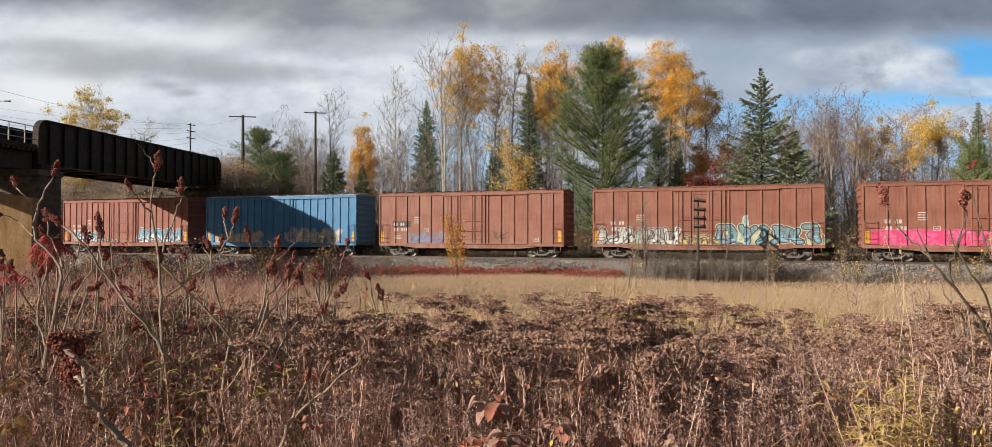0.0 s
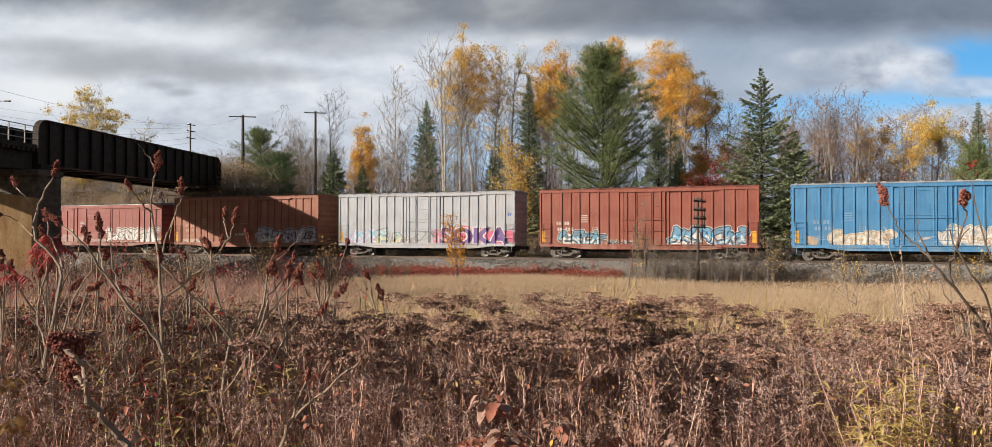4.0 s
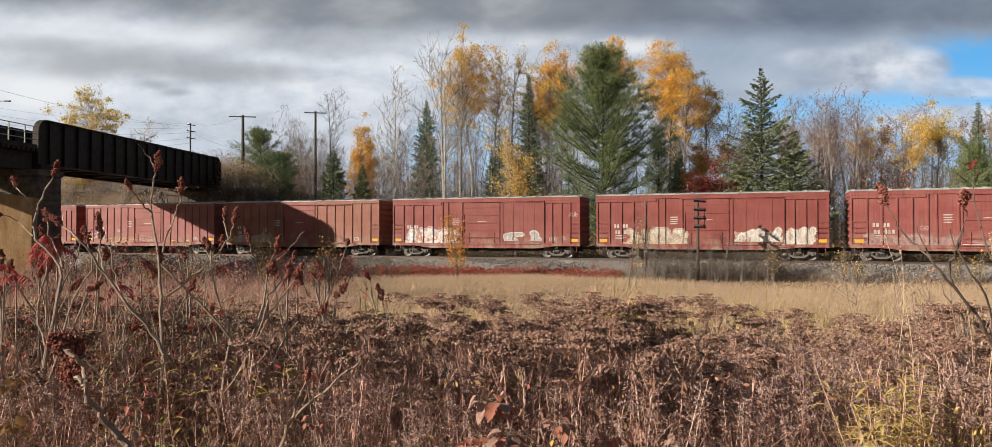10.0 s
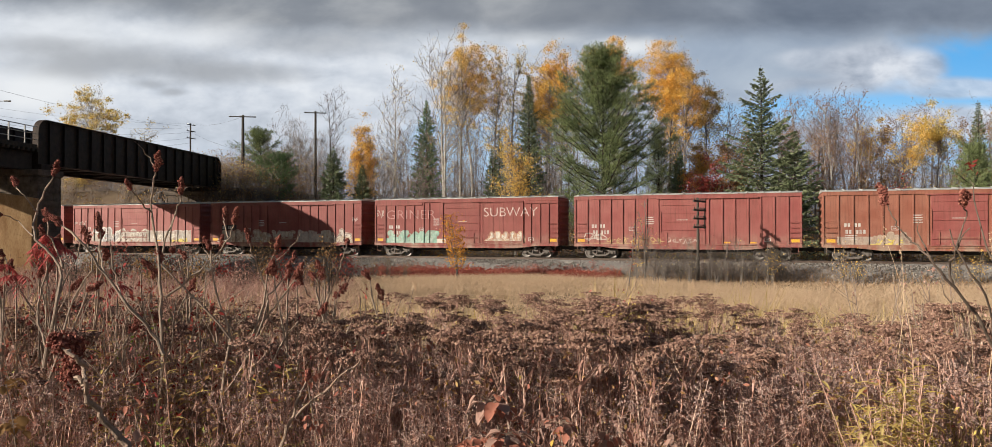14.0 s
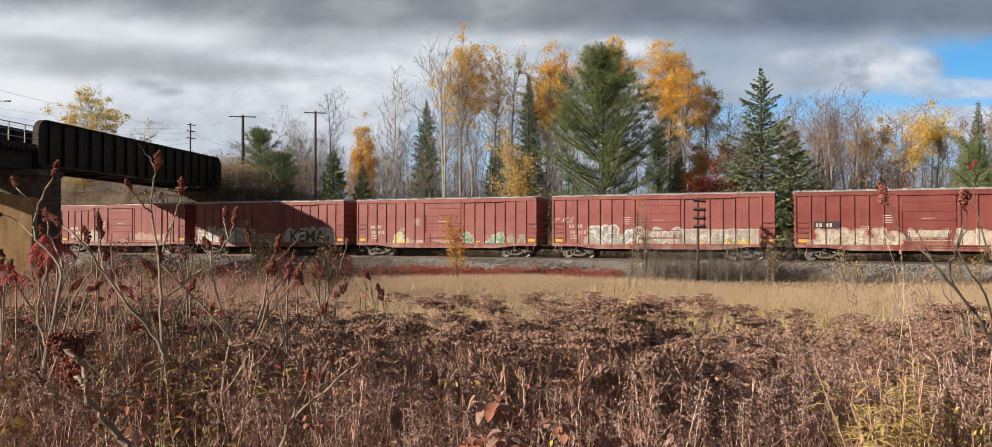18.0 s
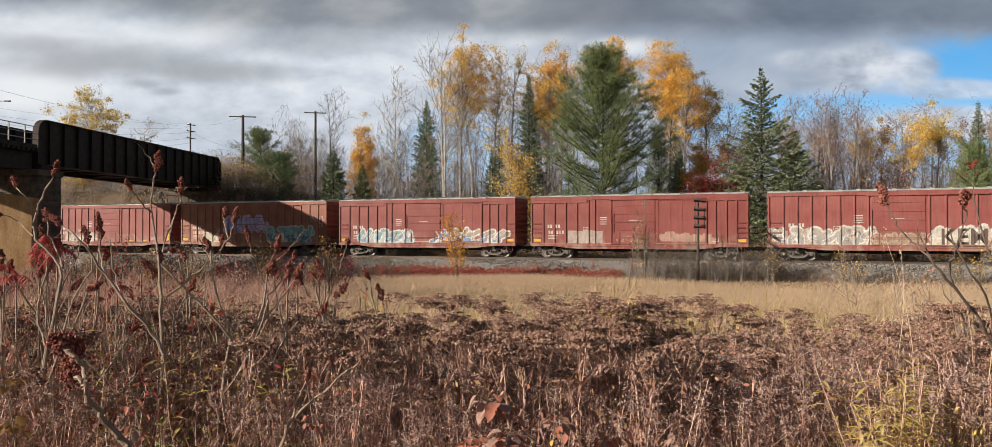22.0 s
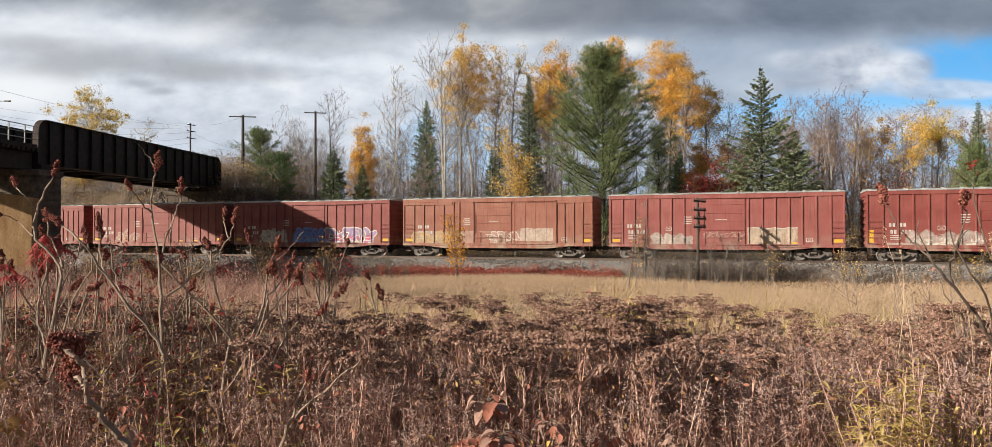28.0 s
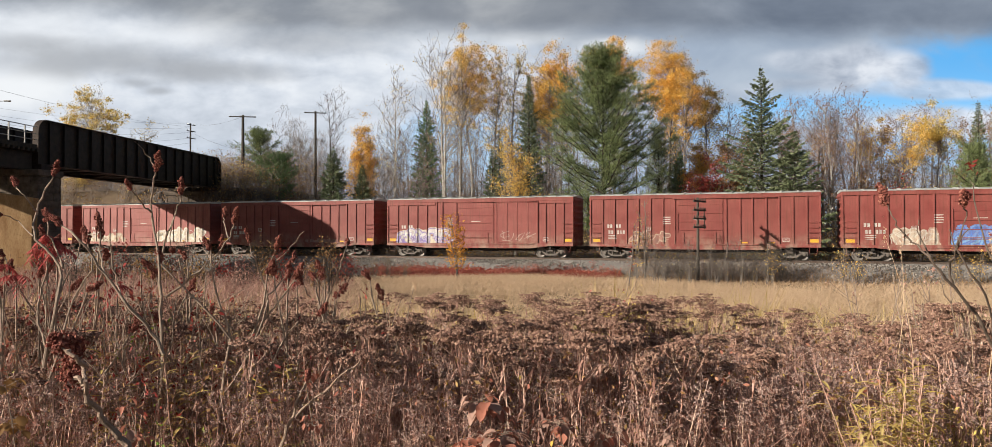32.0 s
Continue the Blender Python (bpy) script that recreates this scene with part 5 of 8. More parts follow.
    graffiti(car, kind, 0.29 * LONG, 0.57 * LONG, 1.65, (0.46, 0.40, 0.66), (0.58, 0.44, 0.62), (0.52, 0.36, 0.50), None, seed=77, z=kind.floor + 0.95)
    lettering(car, kind, "KABE", 5.4, kind.floor + 1.3, 1.45, (0.30, 0.30, 0.58), 1.05, 0.04)
    scrawl(car, kind, 0.88 * LONG, 0.925 * LONG, kind.floor + 1.8, 0.9, (0.55, 0.40, 0.36), 29, 0.05)
    scrawl(car, kind, 0.935 * LONG, 0.98 * LONG, kind.floor + 1.3, 1.3, (0.55, 0.40, 0.36), 30, 0.05)

    car, kind = add_car("low", "red", "oxide red boxcar with a grey-white scrawl along its sill", [(0.13, 0.38, 1.1, (0.44, 0.38, 0.34), (0.36, 0.27, 0.24), (0.40, 0.32, 0.28), PALE)], plate=True)
    panel(car, kind, 0.07 * LONG, 0.39 * LONG, 0.3, (0.42, 0.34, 0.3), None, 22)
    scrawl(car, kind, 0.54 * LONG, 0.72 * LONG, kind.floor + 0.15, 0.9, (0.42, 0.25, 0.22), 31, 0.05)

    car, kind = add_car("low", "rose", "red boxcar with grey letters and a cream panel", [(0.18, 0.34, 0.95, (0.40, 0.34, 0.3), (0.48, 0.42, 0.37), (0.38, 0.29, 0.25))])
    panel(car, kind, 0.585 * LONG, 0.805 * LONG, 1.3, (0.46, 0.36, 0.27), PALE, 24)
    scrawl(car, kind, 0.39 * LONG, 0.57 * LONG, kind.floor + 0.5, 0.6, (0.45, 0.28, 0.24), 32, 0.06)

    car, kind = add_car("low_b", "tan_red", "faded red boxcar with yellow and cream patches", [(0.05, 0.30, 1.1, (0.44, 0.28, 0.14), (0.52, 0.40, 0.2), (0.40, 0.26, 0.17)), (0.44, 0.60, 1.1, (0.40, 0.25, 0.2), PALE, None)])
    panel(car, kind, 0.06 * LONG, 0.62 * LONG, 1.15, (0.36, 0.21, 0.16), None, 25)
    panel(car, kind, 0.615 * LONG, 0.80 * LONG, 1.35, (0.46, 0.36, 0.29), None, 26)

    car, kind = add_car("low", "red", "oxide red boxcar with cream, blue and purple sprayed letters", [
        (0.17, 0.33, 1.25, (0.52, 0.42, 0.33), PALE, (0.46, 0.34, 0.26)), (0.375, 0.57, 1.4, (0.09, 0.20, 0.56), (0.16, 0.28, 0.58), (0.12, 0.22, 0.52), (0.2, 0.4, 0.66)), (0.58, 0.90, 1.5, (0.34, 0.24, 0.40), WHITE, None, (0.55, 0.10, 0.16))])
    panel(car, kind, 0.58 * LONG, 0.9 * LONG, 0.35, (0.56, 0.50, 0.56), None, 27)

    car, kind = add_car("low", "red", "oxide red boxcar with small tan outlines", [])
    graffiti(car, kind, 0.17 * LONG, 0.335 * LONG, 1.1, (0.30, 0.14, 0.11), (0.50, 0.40, 0.3), None, None, seed=33)

    car, kind = add_car("low_b", "red", "oxide red boxcar with white and purple letters", [(0.05, 0.33, 1.4, WHITE, (0.22, 0.17, 0.46), (0.60, 0.55, 0.42), (0.26, 0.2, 0.5))])
    panel(car, kind, 0.05 * LONG, 0.345 * LONG, 0.5, (0.22, 0.17, 0.44), None, 28)
    scrawl(car, kind, 0.60 * LONG, 0.79 * LONG, kind.floor + 0.25, 1.1, (0.46, 0.33, 0.28), 34, 0.045)

    add_car("low", "red", "oxide red boxcar with plain dusty sides", [(0.55, 0.75, 0.5, (0.32, 0.18, 0.15), None)])
    add_car("low", "rose", "red boxcar with large cream sprayed letters", [(0.04, 0.32, 0.95, CREAM, TAN, CREAM), (0.58, 0.97, 1.55, CREAM, WHITE, (0.62, 0.58, 0.4))])
    add_car("low", "red", "oxide red boxcar with plain dusty sides", [])


train()

# rear end of each car along the track at the start, in metres
REAR = [26.39, 7.89, -10.61, -29.05, -47.4, -65.67, -83.94, -101.67, -119.17]
while len(REAR) < len(TRAIN):
    REAR.append(REAR[-1] - 17.487)


def rolled(t):
    """Metres that the train has rolled after t seconds."""
    return 12.7878 * t - 0.00669358 * t ** 2 + 0.00012975 * t ** 3


# ---- trees ----
def limb(rng, p, d, length, r, bend=0.15, up=0.1, steps=5):
    pts = [np.array(p, float)]
    d = np.array(d, float)
    for i in range(steps):
        d = d / np.linalg.norm(d)
        d = d + rng.normal(0, bend, 3) + np.array((0, 0, up))
        d /= np.linalg.norm(d)
        pts.append(pts[-1] + d * length / steps)
    return np.array(pts), np.linspace(r, r * 0.35, steps + 1), d


def tree_place(u, depth):
    """A place from its bearing (in thousandths of the depth) and depth."""
    x = u * depth
    return x, depth, float(ground_height(x, depth)) - 0.08


def broadleaf(label, u, depth, height, spread, bark, leaf, n_leaves, seed, first=0.35, trunks=1, size=0.17, lean=0.03, top_only=0.0, twigs=1.0, twig_mat="twig", upright=0.55, loose=0.24, limbs=2.2, dome=None):
    """A deciduous tree: tapered trunk, limbs, twigs and loose leaves."""
    rng = np.random.default_rng(seed)
    t = thing("tree", label, "tree", at=tree_place(u, depth))
    wood, fine = MB(), MB()
    tips, stems = [], []
    for q in range(trunks):
        h = 0.9 * height * (1.0 if q == 0 else rng.uniform(0.75, 0.98))
        base = rng.normal(0, 0.35, 2) if q else np.zeros(2)
        pts = [np.array((base[0], base[1], 0.0))]
        d = np.array((rng.normal(0, lean), rng.normal(0, lean), 1.0))
        if q:
            d[:2] += base * 0.12
        for i in range(10):
            d[:2] += rng.normal(0, 0.02, 2)
            pts.append(pts[-1] + d / np.linalg.norm(d) * h / 10)
        pts = np.array(pts)
        r0 = 0.0088 * h + 0.02
        wood.tube(pts, np.linspace(r0, 0.02, 11), 7)
        nb = int((1 - first) * h * limbs)
        for b in range(nb):
            f = first + (1 - first) * (b + rng.uniform(0, 1)) / nb
            i = min(int(f * 10), 9)
            p = pts[i] + (pts[i + 1] - pts[i]) * (f * 10 - i)
            a = rng.uniform(0, 6.283)
            prof = math.sin(math.pi * min(1, (f - first) / (1 - first) * 0.72 + 0.22)) ** 0.6
            ln = (0.85 if dome else 1.35) * spread * (0.35 + 0.65 * prof) * rng.uniform(0.6, 1.1)
            dd = (math.cos(a), math.sin(a), upright + rng.uniform(0, 0.6))
            lp, lr, d2 = limb(rng, p, dd, ln, max(0.018, r0 * 0.42 * (1 - f * 0.7)), 0.16, 0.12, 4)
            wood.tube(lp, lr, 4)
            for s in range(max(2, int(ln * 2.4))):
                j = rng.integers(1, 5)
                sd = np.array(d2) * 0.6 + rng.normal(0, 0.6, 3) + np.array((0, 0, 0.25))
                sp, sr, d3 = limb(rng, lp[j], sd, ln * rng.uniform(0.28, 0.5), 0.016, 0.22, 0.1, 3)
                fine.tube(sp, sr * 1.0 + 0.003, 3)
                tips.append((sp, f))
                for w in range(int(3 * twigs)):
                    td = sd * 0.5 + rng.normal(0, 0.7, 3) + np.array((0, 0, 0.2))
                    tp, tr, _ = limb(rng, sp[rng.integers(1, 4)], td, rng.uniform(0.35, 0.9), 0.009, 0.2, 0.1, 2)
                    fine.tube(tp, tr + 0.003, 3)
                    tips.append((tp, f))
        stems.append(pts)
    at = []
    if n_leaves and dome:
        # leaves hold on in clumps, each on its own branch, inside a lobed crown: middle and half height as parts of the height, radius in metres
        lobes = rng.uniform(0, 6.283, 3)
        clumps = max(14, int(n_leaves / 46))
        for c in range(clumps):
            a, q = rng.uniform(0, 6.283), rng.uniform(-1, 1)
            r = rng.uniform(0.08, 1) ** 0.42 * (1 + 0.2 * math.sin(2 * a + lobes[0]) + 0.16 * math.sin(5 * q + 3 * a + lobes[1]))
            w = r * math.sqrt(1 - q * q) * dome[2] * (1.08 - 0.22 * q)
            p = np.array((w * math.cos(a), w * math.sin(a), height * (dome[0] + dome[1] * r * q)))
            pts = stems[rng.integers(0, len(stems))]
            h = min(max(p[2] - 0.8 * w - 0.4, first * height), pts[-1, 2])
            root = np.array([np.interp(h, pts[:, 2], pts[:, k]) for k in range(3)])
            k = np.linspace(0, 1, 5)[:, None]
            lp = root + (p - root) * k + np.array((0, 0, -0.12 * w)) * np.sin(np.pi * k) + rng.normal(0, 0.08, (5, 3)) * k
            fine.tube(lp, np.linspace(0.035, 0.008, 5), 3)
            for e in range(4):
                tp, tr, _ = limb(rng, lp[rng.integers(2, 5)], p - root + rng.normal(0, 1.2, 3), rng.uniform(0.5, 1.1), 0.009, 0.25, 0.1, 2)
                fine.tube(tp, tr + 0.002, 3)
            m = int(n_leaves * 2.5 / clumps * rng.uniform(0.5, 1.5))
            at.append(p + rng.normal(0, 1, (m, 3)) * np.array((0.40, 0.40, 0.28)) * rng.uniform(0.6, 1.3))
    part("trunk", wood, M[bark], t)
    tagged(part("branchwork", fine, M[twig_mat], t), kind="stuff")
    if n_leaves:
        w = np.array([max(0.03, min(f - top_only, 0.3)) for _, f in tips])
        m = int(n_leaves * (0.15 if dome else 2.7))
        pick = rng.choice(len(tips), m, p=w / w.sum())
        at.append(np.array([tips[i][0][rng.integers(0, len(tips[i][0]))] for i in pick]) + rng.normal(0, loose, (m, 3)))
        part("crown", leaves(MB(), np.concatenate(at), size * 0.9, rng), M[leaf], t)
    return t


def spruce(label, u, depth, height, width, seed, mat="needle_spruce", low=0.03, dense=1.0, droop=0.25, ragged=0.2):
    """A spruce or fir: whorls of drooping boughs with hanging sprays."""
    rng = np.random.default_rng(seed)
    t = thing("conifer", label, "tree", at=tree_place(u, depth))
    wood = MB().tube([(0, 0, 0), (0.03, 0, height * 0.5), (0, 0, height)], [0.012 * height + 0.04, 0.007 * height + 0.02, 0.012], 7)
    at, dirs, sizes = [], [], []
    z = height * low
    while z < height * 0.985:
        f = z / height
        reach = 1.22 * width / 2 * (1 - f) ** 0.75 * min(1.0, 0.2 + (1 - f) / 0.22) * (0.92 + 0.16 * rng.uniform())
        n = max(4, int(7 * (1 - f * 0.4)))
        a0 = rng.uniform(0, 6.283)
        for i in range(n):
            a = a0 + i * 6.283 / n + rng.normal(0, 0.2)
            ln = reach * rng.uniform(1 - 2 * ragged, 1 + ragged) + 0.12
            tilt = 0.45 * f - droop * (1 - f)
            k = 5
            s = np.linspace(0, 1, k)
            pts = np.stack([math.cos(a) * ln * s, math.sin(a) * ln * s, z + ln * (tilt * s + 0.16 * s ** 2)], 1)
            if ln > 0.5:
                wood.tube(pts, np.linspace(0.012 + 0.012 * ln, 0.008, k), 3)
            m = max(4, int(ln * 22 * dense))
            w = rng.uniform(0.12, 1.05, m) ** 0.8
            side = rng.normal(0, 0.23, m) * (1.1 - 0.75 * w) * ln
            px = np.stack([math.cos(a) * ln * w - math.sin(a) * side, math.sin(a) * ln * w + math.cos(a) * side, z + ln * (tilt * w + 0.16 * w ** 2) - np.abs(side) * 0.25 - rng.uniform(0, 0.1, m)], 1)
            dr = np.stack([np.full(m, math.cos(a)), np.full(m, math.sin(a)), np.full(m, tilt - 0.2)], 1) + rng.normal(0, 0.38, (m, 3))
            at.append(px)
            dirs.append(dr)
            sizes.append(np.clip(0.16 + 0.11 * ln ** 0.5 + rng.uniform(-0.05, 0.1, m), 0.12, 0.55))
        z += max(0.16, 0.46 * (1 - f * 0.6)) * (0.8 + 0.4 * rng.uniform())
    part("trunk", wood, M["bark_dark"], t)
    part("crown", sprays(np.concatenate(at), np.concatenate(dirs), np.concatenate(sizes), rng, 0.36), M[mat], t)
    return t


def sprays(at, d, size, rng, thin, crossed=True):
    """Pointed needle sprays, of one blade or two crossed."""
    d = d / np.linalg.norm(d, axis=1)[:, None]
    r = np.cross(d, rng.normal(size=d.shape))
    r /= np.linalg.norm(r, axis=1)[:, None] + 1e-9
    s = size[:, None]
    mb = MB()
    for side in (r, np.cross(d, r)) if crossed else (r,):
        w = side * s * thin / 2
        mb.quads(np.stack([at - d * s * 0.35, at - w, at + d * s * 0.65, at + w], 1))
    return mb


def pine(label, u, depth, height, width, seed, low=0.12, mat="needle_pine", dense=1.0):
    """A white pine: long level limbs, upturned, with feathery tufts of needles."""
    rng = np.random.default_rng(seed)
    t = thing("conifer", label, "tree", at=tree_place(u, depth))
    wood = MB().tube([(0, 0, 0), (0.15, 0.05, height * 0.45), (0.05, 0, height)], [0.016 * height, 0.009 * height, 0.02], 8)
    at, dirs = [], []
    z = height * low
    while z < height * 0.97:
        f = z / height
        prof = float(np.interp(f, (0.08, 0.2, 0.32, 0.46, 0.6, 0.76, 0.9, 1.0), (0.45, 0.72, 0.94, 1.0, 0.80, 0.54, 0.30, 0.08)))
        n = rng.integers(5, 8)
        a0 = rng.uniform(0, 6.283)
        for i in range(n):
            a = a0 + i * 6.283 / n + rng.normal(0, 0.3)
            ln = 1.02 * width / 2 * prof * rng.uniform(0.5, 1.1) + 0.2
            pts, rr, d = limb(rng, (0.1 * (1 - f), 0, z), (math.cos(a), math.sin(a), 0.10 + 0.6 * f), ln, 0.014 + 0.008 * ln, 0.09, 0.07, 5)
            wood.tube(pts, rr, 4)
            for s in range(max(4, int(ln * 5.6))):
                j = rng.integers(1, 6)
                sd = d * np.array((1, 1, 0.4)) * 0.7 + rng.normal(0, 0.55, 3) * np.array((1, 1, 0.35)) + np.array((0, 0, 0.15))
                sp, sr, d2 = limb(rng, pts[j], sd, rng.uniform(0.5, 1.3) * (0.6 + 0.5 * prof), 0.014, 0.14, 0.12, 3)
                wood.tube(sp, sr, 3)
                m = int(13 * dense)
                w = rng.uniform(0.15, 1.05, m) * 3
                k = np.minimum(w.astype(int), 2)
                p = sp[k] + (sp[k + 1] - sp[k]) * (w - k)[:, None] + rng.normal(0, 0.2, (m, 3)) * np.array((1, 1, 0.4))
                at.append(p)
                dirs.append(d2 + rng.normal(0, 0.65, (m, 3)) + np.array((0, 0, 0.15)))
        z += rng.uniform(0.45, 0.95) * (1.0 if f < 0.7 else 0.6)
    at, dirs = np.concatenate(at), np.concatenate(dirs)
    part("trunk", wood, M["bark_dark"], t)
    part("crown", sprays(at, dirs, rng.uniform(0.2, 0.36, len(at)), rng, 0.2), M[mat], t)
    return t


def px(u):
    """Bearing of a place on the picture's line, per metre of depth."""
    return (u - 784) / 1150


def rise(y, u, depth):
    """Height over the ground of a tree whose top stands y below the picture's top."""
    return EYE + (371 - y) / 1150 * depth - float(ground_height(px(u) * depth, depth)) + 0.08


def trees():
    def bl(label, u, depth, top, spread, bark, leaf, n, seed, **more):
        broadleaf(label, px(u), depth, rise(top, u, depth), spread, bark, leaf, n, seed, **more)

    def sp(label, u, depth, top, width, seed, **more):
        spruce(label, px(u), depth, rise(top, u, depth), width * depth / 1150, seed, **more)

    def pn(label, u, depth, top, width, seed, **more):
        pine(label, px(u), depth, rise(top, u, depth), width * depth / 1150, seed, **more)

    # behind the bridge and along the road
    bl("half-bare birch with pale yellow leaves behind the bridge", 140, 112, 134, 4.2, "bark_pale", "leaf_pale", 3000, 1, first=0.3, trunks=3, size=0.2, loose=0.35, dome=(0.74, 0.24, 5.4))
    bl("thin bare birch with a few yellow leaves", 226, 118, 192, 2.2, "bark_pale", "leaf_pale", 260, 2, first=0.4)
    bl("low yellow birch under the bridge", 120, 92, 262, 2.6, "bark_grey", "leaf_pale", 2600, 3, first=0.15, trunks=3)
    bl("low orange bush by the abutment", 205, 96, 285, 1.8, "bark_grey", "leaf_yellow", 1500, 4, first=0.1, trunks=3)
    pn("dark young white pine on the bank", 410, 98, 206, 84, 5, low=0.2)
    pn("broad bright green young pine on the bank", 440, 88, 250, 96, 6, mat="needle_green", low=0.05, dense=1.1)
    bl("bare grey tree with fine twigs", 523, 108, 138, 3.0, "bark_dark", None, 0, 7, first=0.45)
    bl("slim bare birch on the bank", 474, 104, 205, 1.8, "bark_pale", None, 0, 8, first=0.3)
    sp("dense dark young spruce on the bank", 526, 84, 230, 62, 9, dense=1.5)
    bl("golden aspen with a full narrow crown", 574, 100, 192, 1.6, "bark_dark", "leaf_gold", 6500, 10, first=0.15, loose=0.3, dome=(0.62, 0.36, 2.0))
    sp("small dark spruce on the bank", 573, 84, 258, 44, 11, dense=1.4)
    bl("tall bare birch with pale limbs", 620, 92, 104, 2.9, "bark_pale", "leaf_pale", 160, 12, first=0.35, lean=0.05)
    bl("bare grey sapling at the wood edge", 652, 86, 222, 1.6, "bark_grey", None, 0, 13, first=0.2, twig_mat="twig_red")
    sp("slim blue-green spruce among birches", 674, 93, 154, 62, 14, mat="needle_green", dense=1.1)
    # the tall aspens
    bl("tall nearly bare aspen with a white trunk", 704, 84, 60, 4.2, "bark_pale", "leaf_pale", 300, 15, first=0.42, trunks=2, lean=0.02, twigs=0.7, limbs=1.7)
    bl("tall aspen with thinning yellow leaves", 724, 86, 54, 4.0, "bark_pale", "leaf_yellow", 2000, 16, first=0.5, twigs=0.8, limbs=1.7, loose=0.4, size=0.15, dome=(0.8, 0.2, 3.2))
    bl("leaning aspen with thinning yellow leaves", 748, 88, 58, 4.1, "bark_pale", "leaf_gold", 3600, 17, first=0.5, lean=0.03, twigs=0.6, limbs=1.7, loose=0.4, size=0.15, dome=(0.78, 0.2, 3.0))
    bl("tall aspen with a sparse golden top", 775, 90, 66, 3.8, "bark_pale", "leaf_yellow", 3000, 18, first=0.45, twigs=0.6, limbs=1.7, loose=0.4, size=0.15, dome=(0.76, 0.22, 3.0))
    bl("bare grey poplar with high limbs", 805, 92, 70, 3.4, "bark_grey", "leaf_pale", 900, 19, first=0.5, twigs=0.7, limbs=1.6)
    sp("dark narrow spruce among aspens", 836, 82, 114, 56, 20, dense=1.2)
    sp("small shaded spruce among the aspens", 778, 84, 232, 40, 21)
    sp("small shaded spruce among the aspens", 790, 92, 205, 44, 58)
    bl("young golden birch with slim stems", 810, 76, 194, 2.1, "bark_grey", "leaf_yellow", 2300, 22, first=0.12, trunks=3)
    bl("golden aspen with a dense crown", 858, 90, 90, 4.2, "bark_pale", "leaf_yellow", 5000, 23, first=0.42, loose=0.33, size=0.16, dome=(0.78, 0.19, 2.7))
    bl("golden aspen with a dense crown", 884, 89, 74, 4.0, "bark_pale", "leaf_gold", 5000, 24, first=0.42, loose=0.33, size=0.16, dome=(0.80, 0.19, 2.4))
    bl("golden aspen behind the great pine", 962, 90, 54, 4.8, "bark_pale", "leaf_gold", 4300, 25, first=0.5, loose=0.36, size=0.16, dome=(0.86, 0.13, 2.9))
    pn("great white pine with feathery level limbs", 952, 73, 74, 226, 26, low=0.14, dense=1.0)
    bl("golden aspen with a full orange crown", 1050, 86, 54, 4.1, "bark_dark", "leaf_gold", 6800, 27, first=0.42, loose=0.33, size=0.16, dome=(0.79, 0.2, 3.1))
    bl("golden aspen with a full orange crown", 1086, 84, 96, 3.7, "bark_grey", "leaf_gold", 4000, 28, first=0.42, loose=0.33, size=0.16, dome=(0.80, 0.17, 2.5))
    bl("aspen with a thinning golden crown", 1118, 88, 108, 2.6, "bark_grey", "leaf_yellow", 2000, 29, first=0.4, loose=0.35, size=0.16, dome=(0.78, 0.2, 1.5))
    pn("young white pine below the aspens", 1040, 80, 200, 64, 30, low=0.3, dense=0.6)
    sp("small spruce in the wood", 1068, 90, 182, 36, 31)
    sp("small green fir in the wood", 1075, 80, 235, 46, 59, mat="needle_green")
    bl("small orange maple below the aspens", 1106, 78, 222, 1.6, "bark_grey", "leaf_gold", 2600, 32, first=0.15, trunks=2, dome=(0.7, 0.3, 1.4))
    bl("dark red maple shrub by the track", 1122, 72, 248, 1.6, "bark_dark", "leaf_red", 3000, 33, first=0.08, trunks=4)
    bl("rusty oak sapling with withered leaves", 1166, 74, 208, 1.9, "bark_dark", "leaf_rust", 3200, 34, first=0.1, trunks=2)
    bl("slim bare maple with rosy twigs", 1150, 86, 150, 1.9, "bark_grey", "leaf_rust", 200, 35, first=0.35, twig_mat="twig_red")
    sp("tall dark spruce with a pointed top", 1204, 68, 102, 122, 36, dense=0.9, ragged=0.45)
    sp("broad low spruce beside a taller one", 1256, 66, 204, 104, 37, dense=1.1, ragged=0.45)
    for i, (u, d, top, sd) in enumerate(((1248, 84, 150, 1.8), (1272, 80, 136, 2.0), (1300, 84, 134, 2.2), (1322, 78, 140, 2.0), (1344, 82, 132, 2.3), (1362, 80, 142, 1.9))):
        bl("bare birch with fine rosy twigs", u, d, top, sd, "bark_pale" if i % 2 else "bark_grey", "leaf_rust", 240, 40 + i, first=0.3, trunks=2, twig_mat="twig_red", twigs=1.4)
    bl("poplar with dull golden leaves", 1378, 86, 186, 2.3, "bark_grey", "leaf_yellow", 1200, 46, first=0.3, trunks=2, dome=(0.78, 0.22, 2.2))
    bl("poplar with dull golden leaves", 1402, 84, 190, 2.0, "bark_grey", "leaf_rust", 1500, 47, first=0.3)
    bl("half-bare poplar with golden leaves", 1447, 80, 180, 2.5, "bark_grey", "leaf_yellow", 1300, 48, first=0.3, trunks=2, dome=(0.8, 0.2, 2.2))
    bl("half-bare poplar with golden leaves", 1478, 82, 172, 2.6, "bark_grey", "leaf_pale", 2200, 49, first=0.3, trunks=2, dome=(0.82, 0.18, 2.4))
    bl("poplar with thin rusty leaves", 1525, 80, 182, 2.2, "bark_grey", "leaf_rust", 1900, 50, first=0.25, trunks=2)
    sp("slim spruce at the wood's edge", 1548, 70, 158, 40, 51)
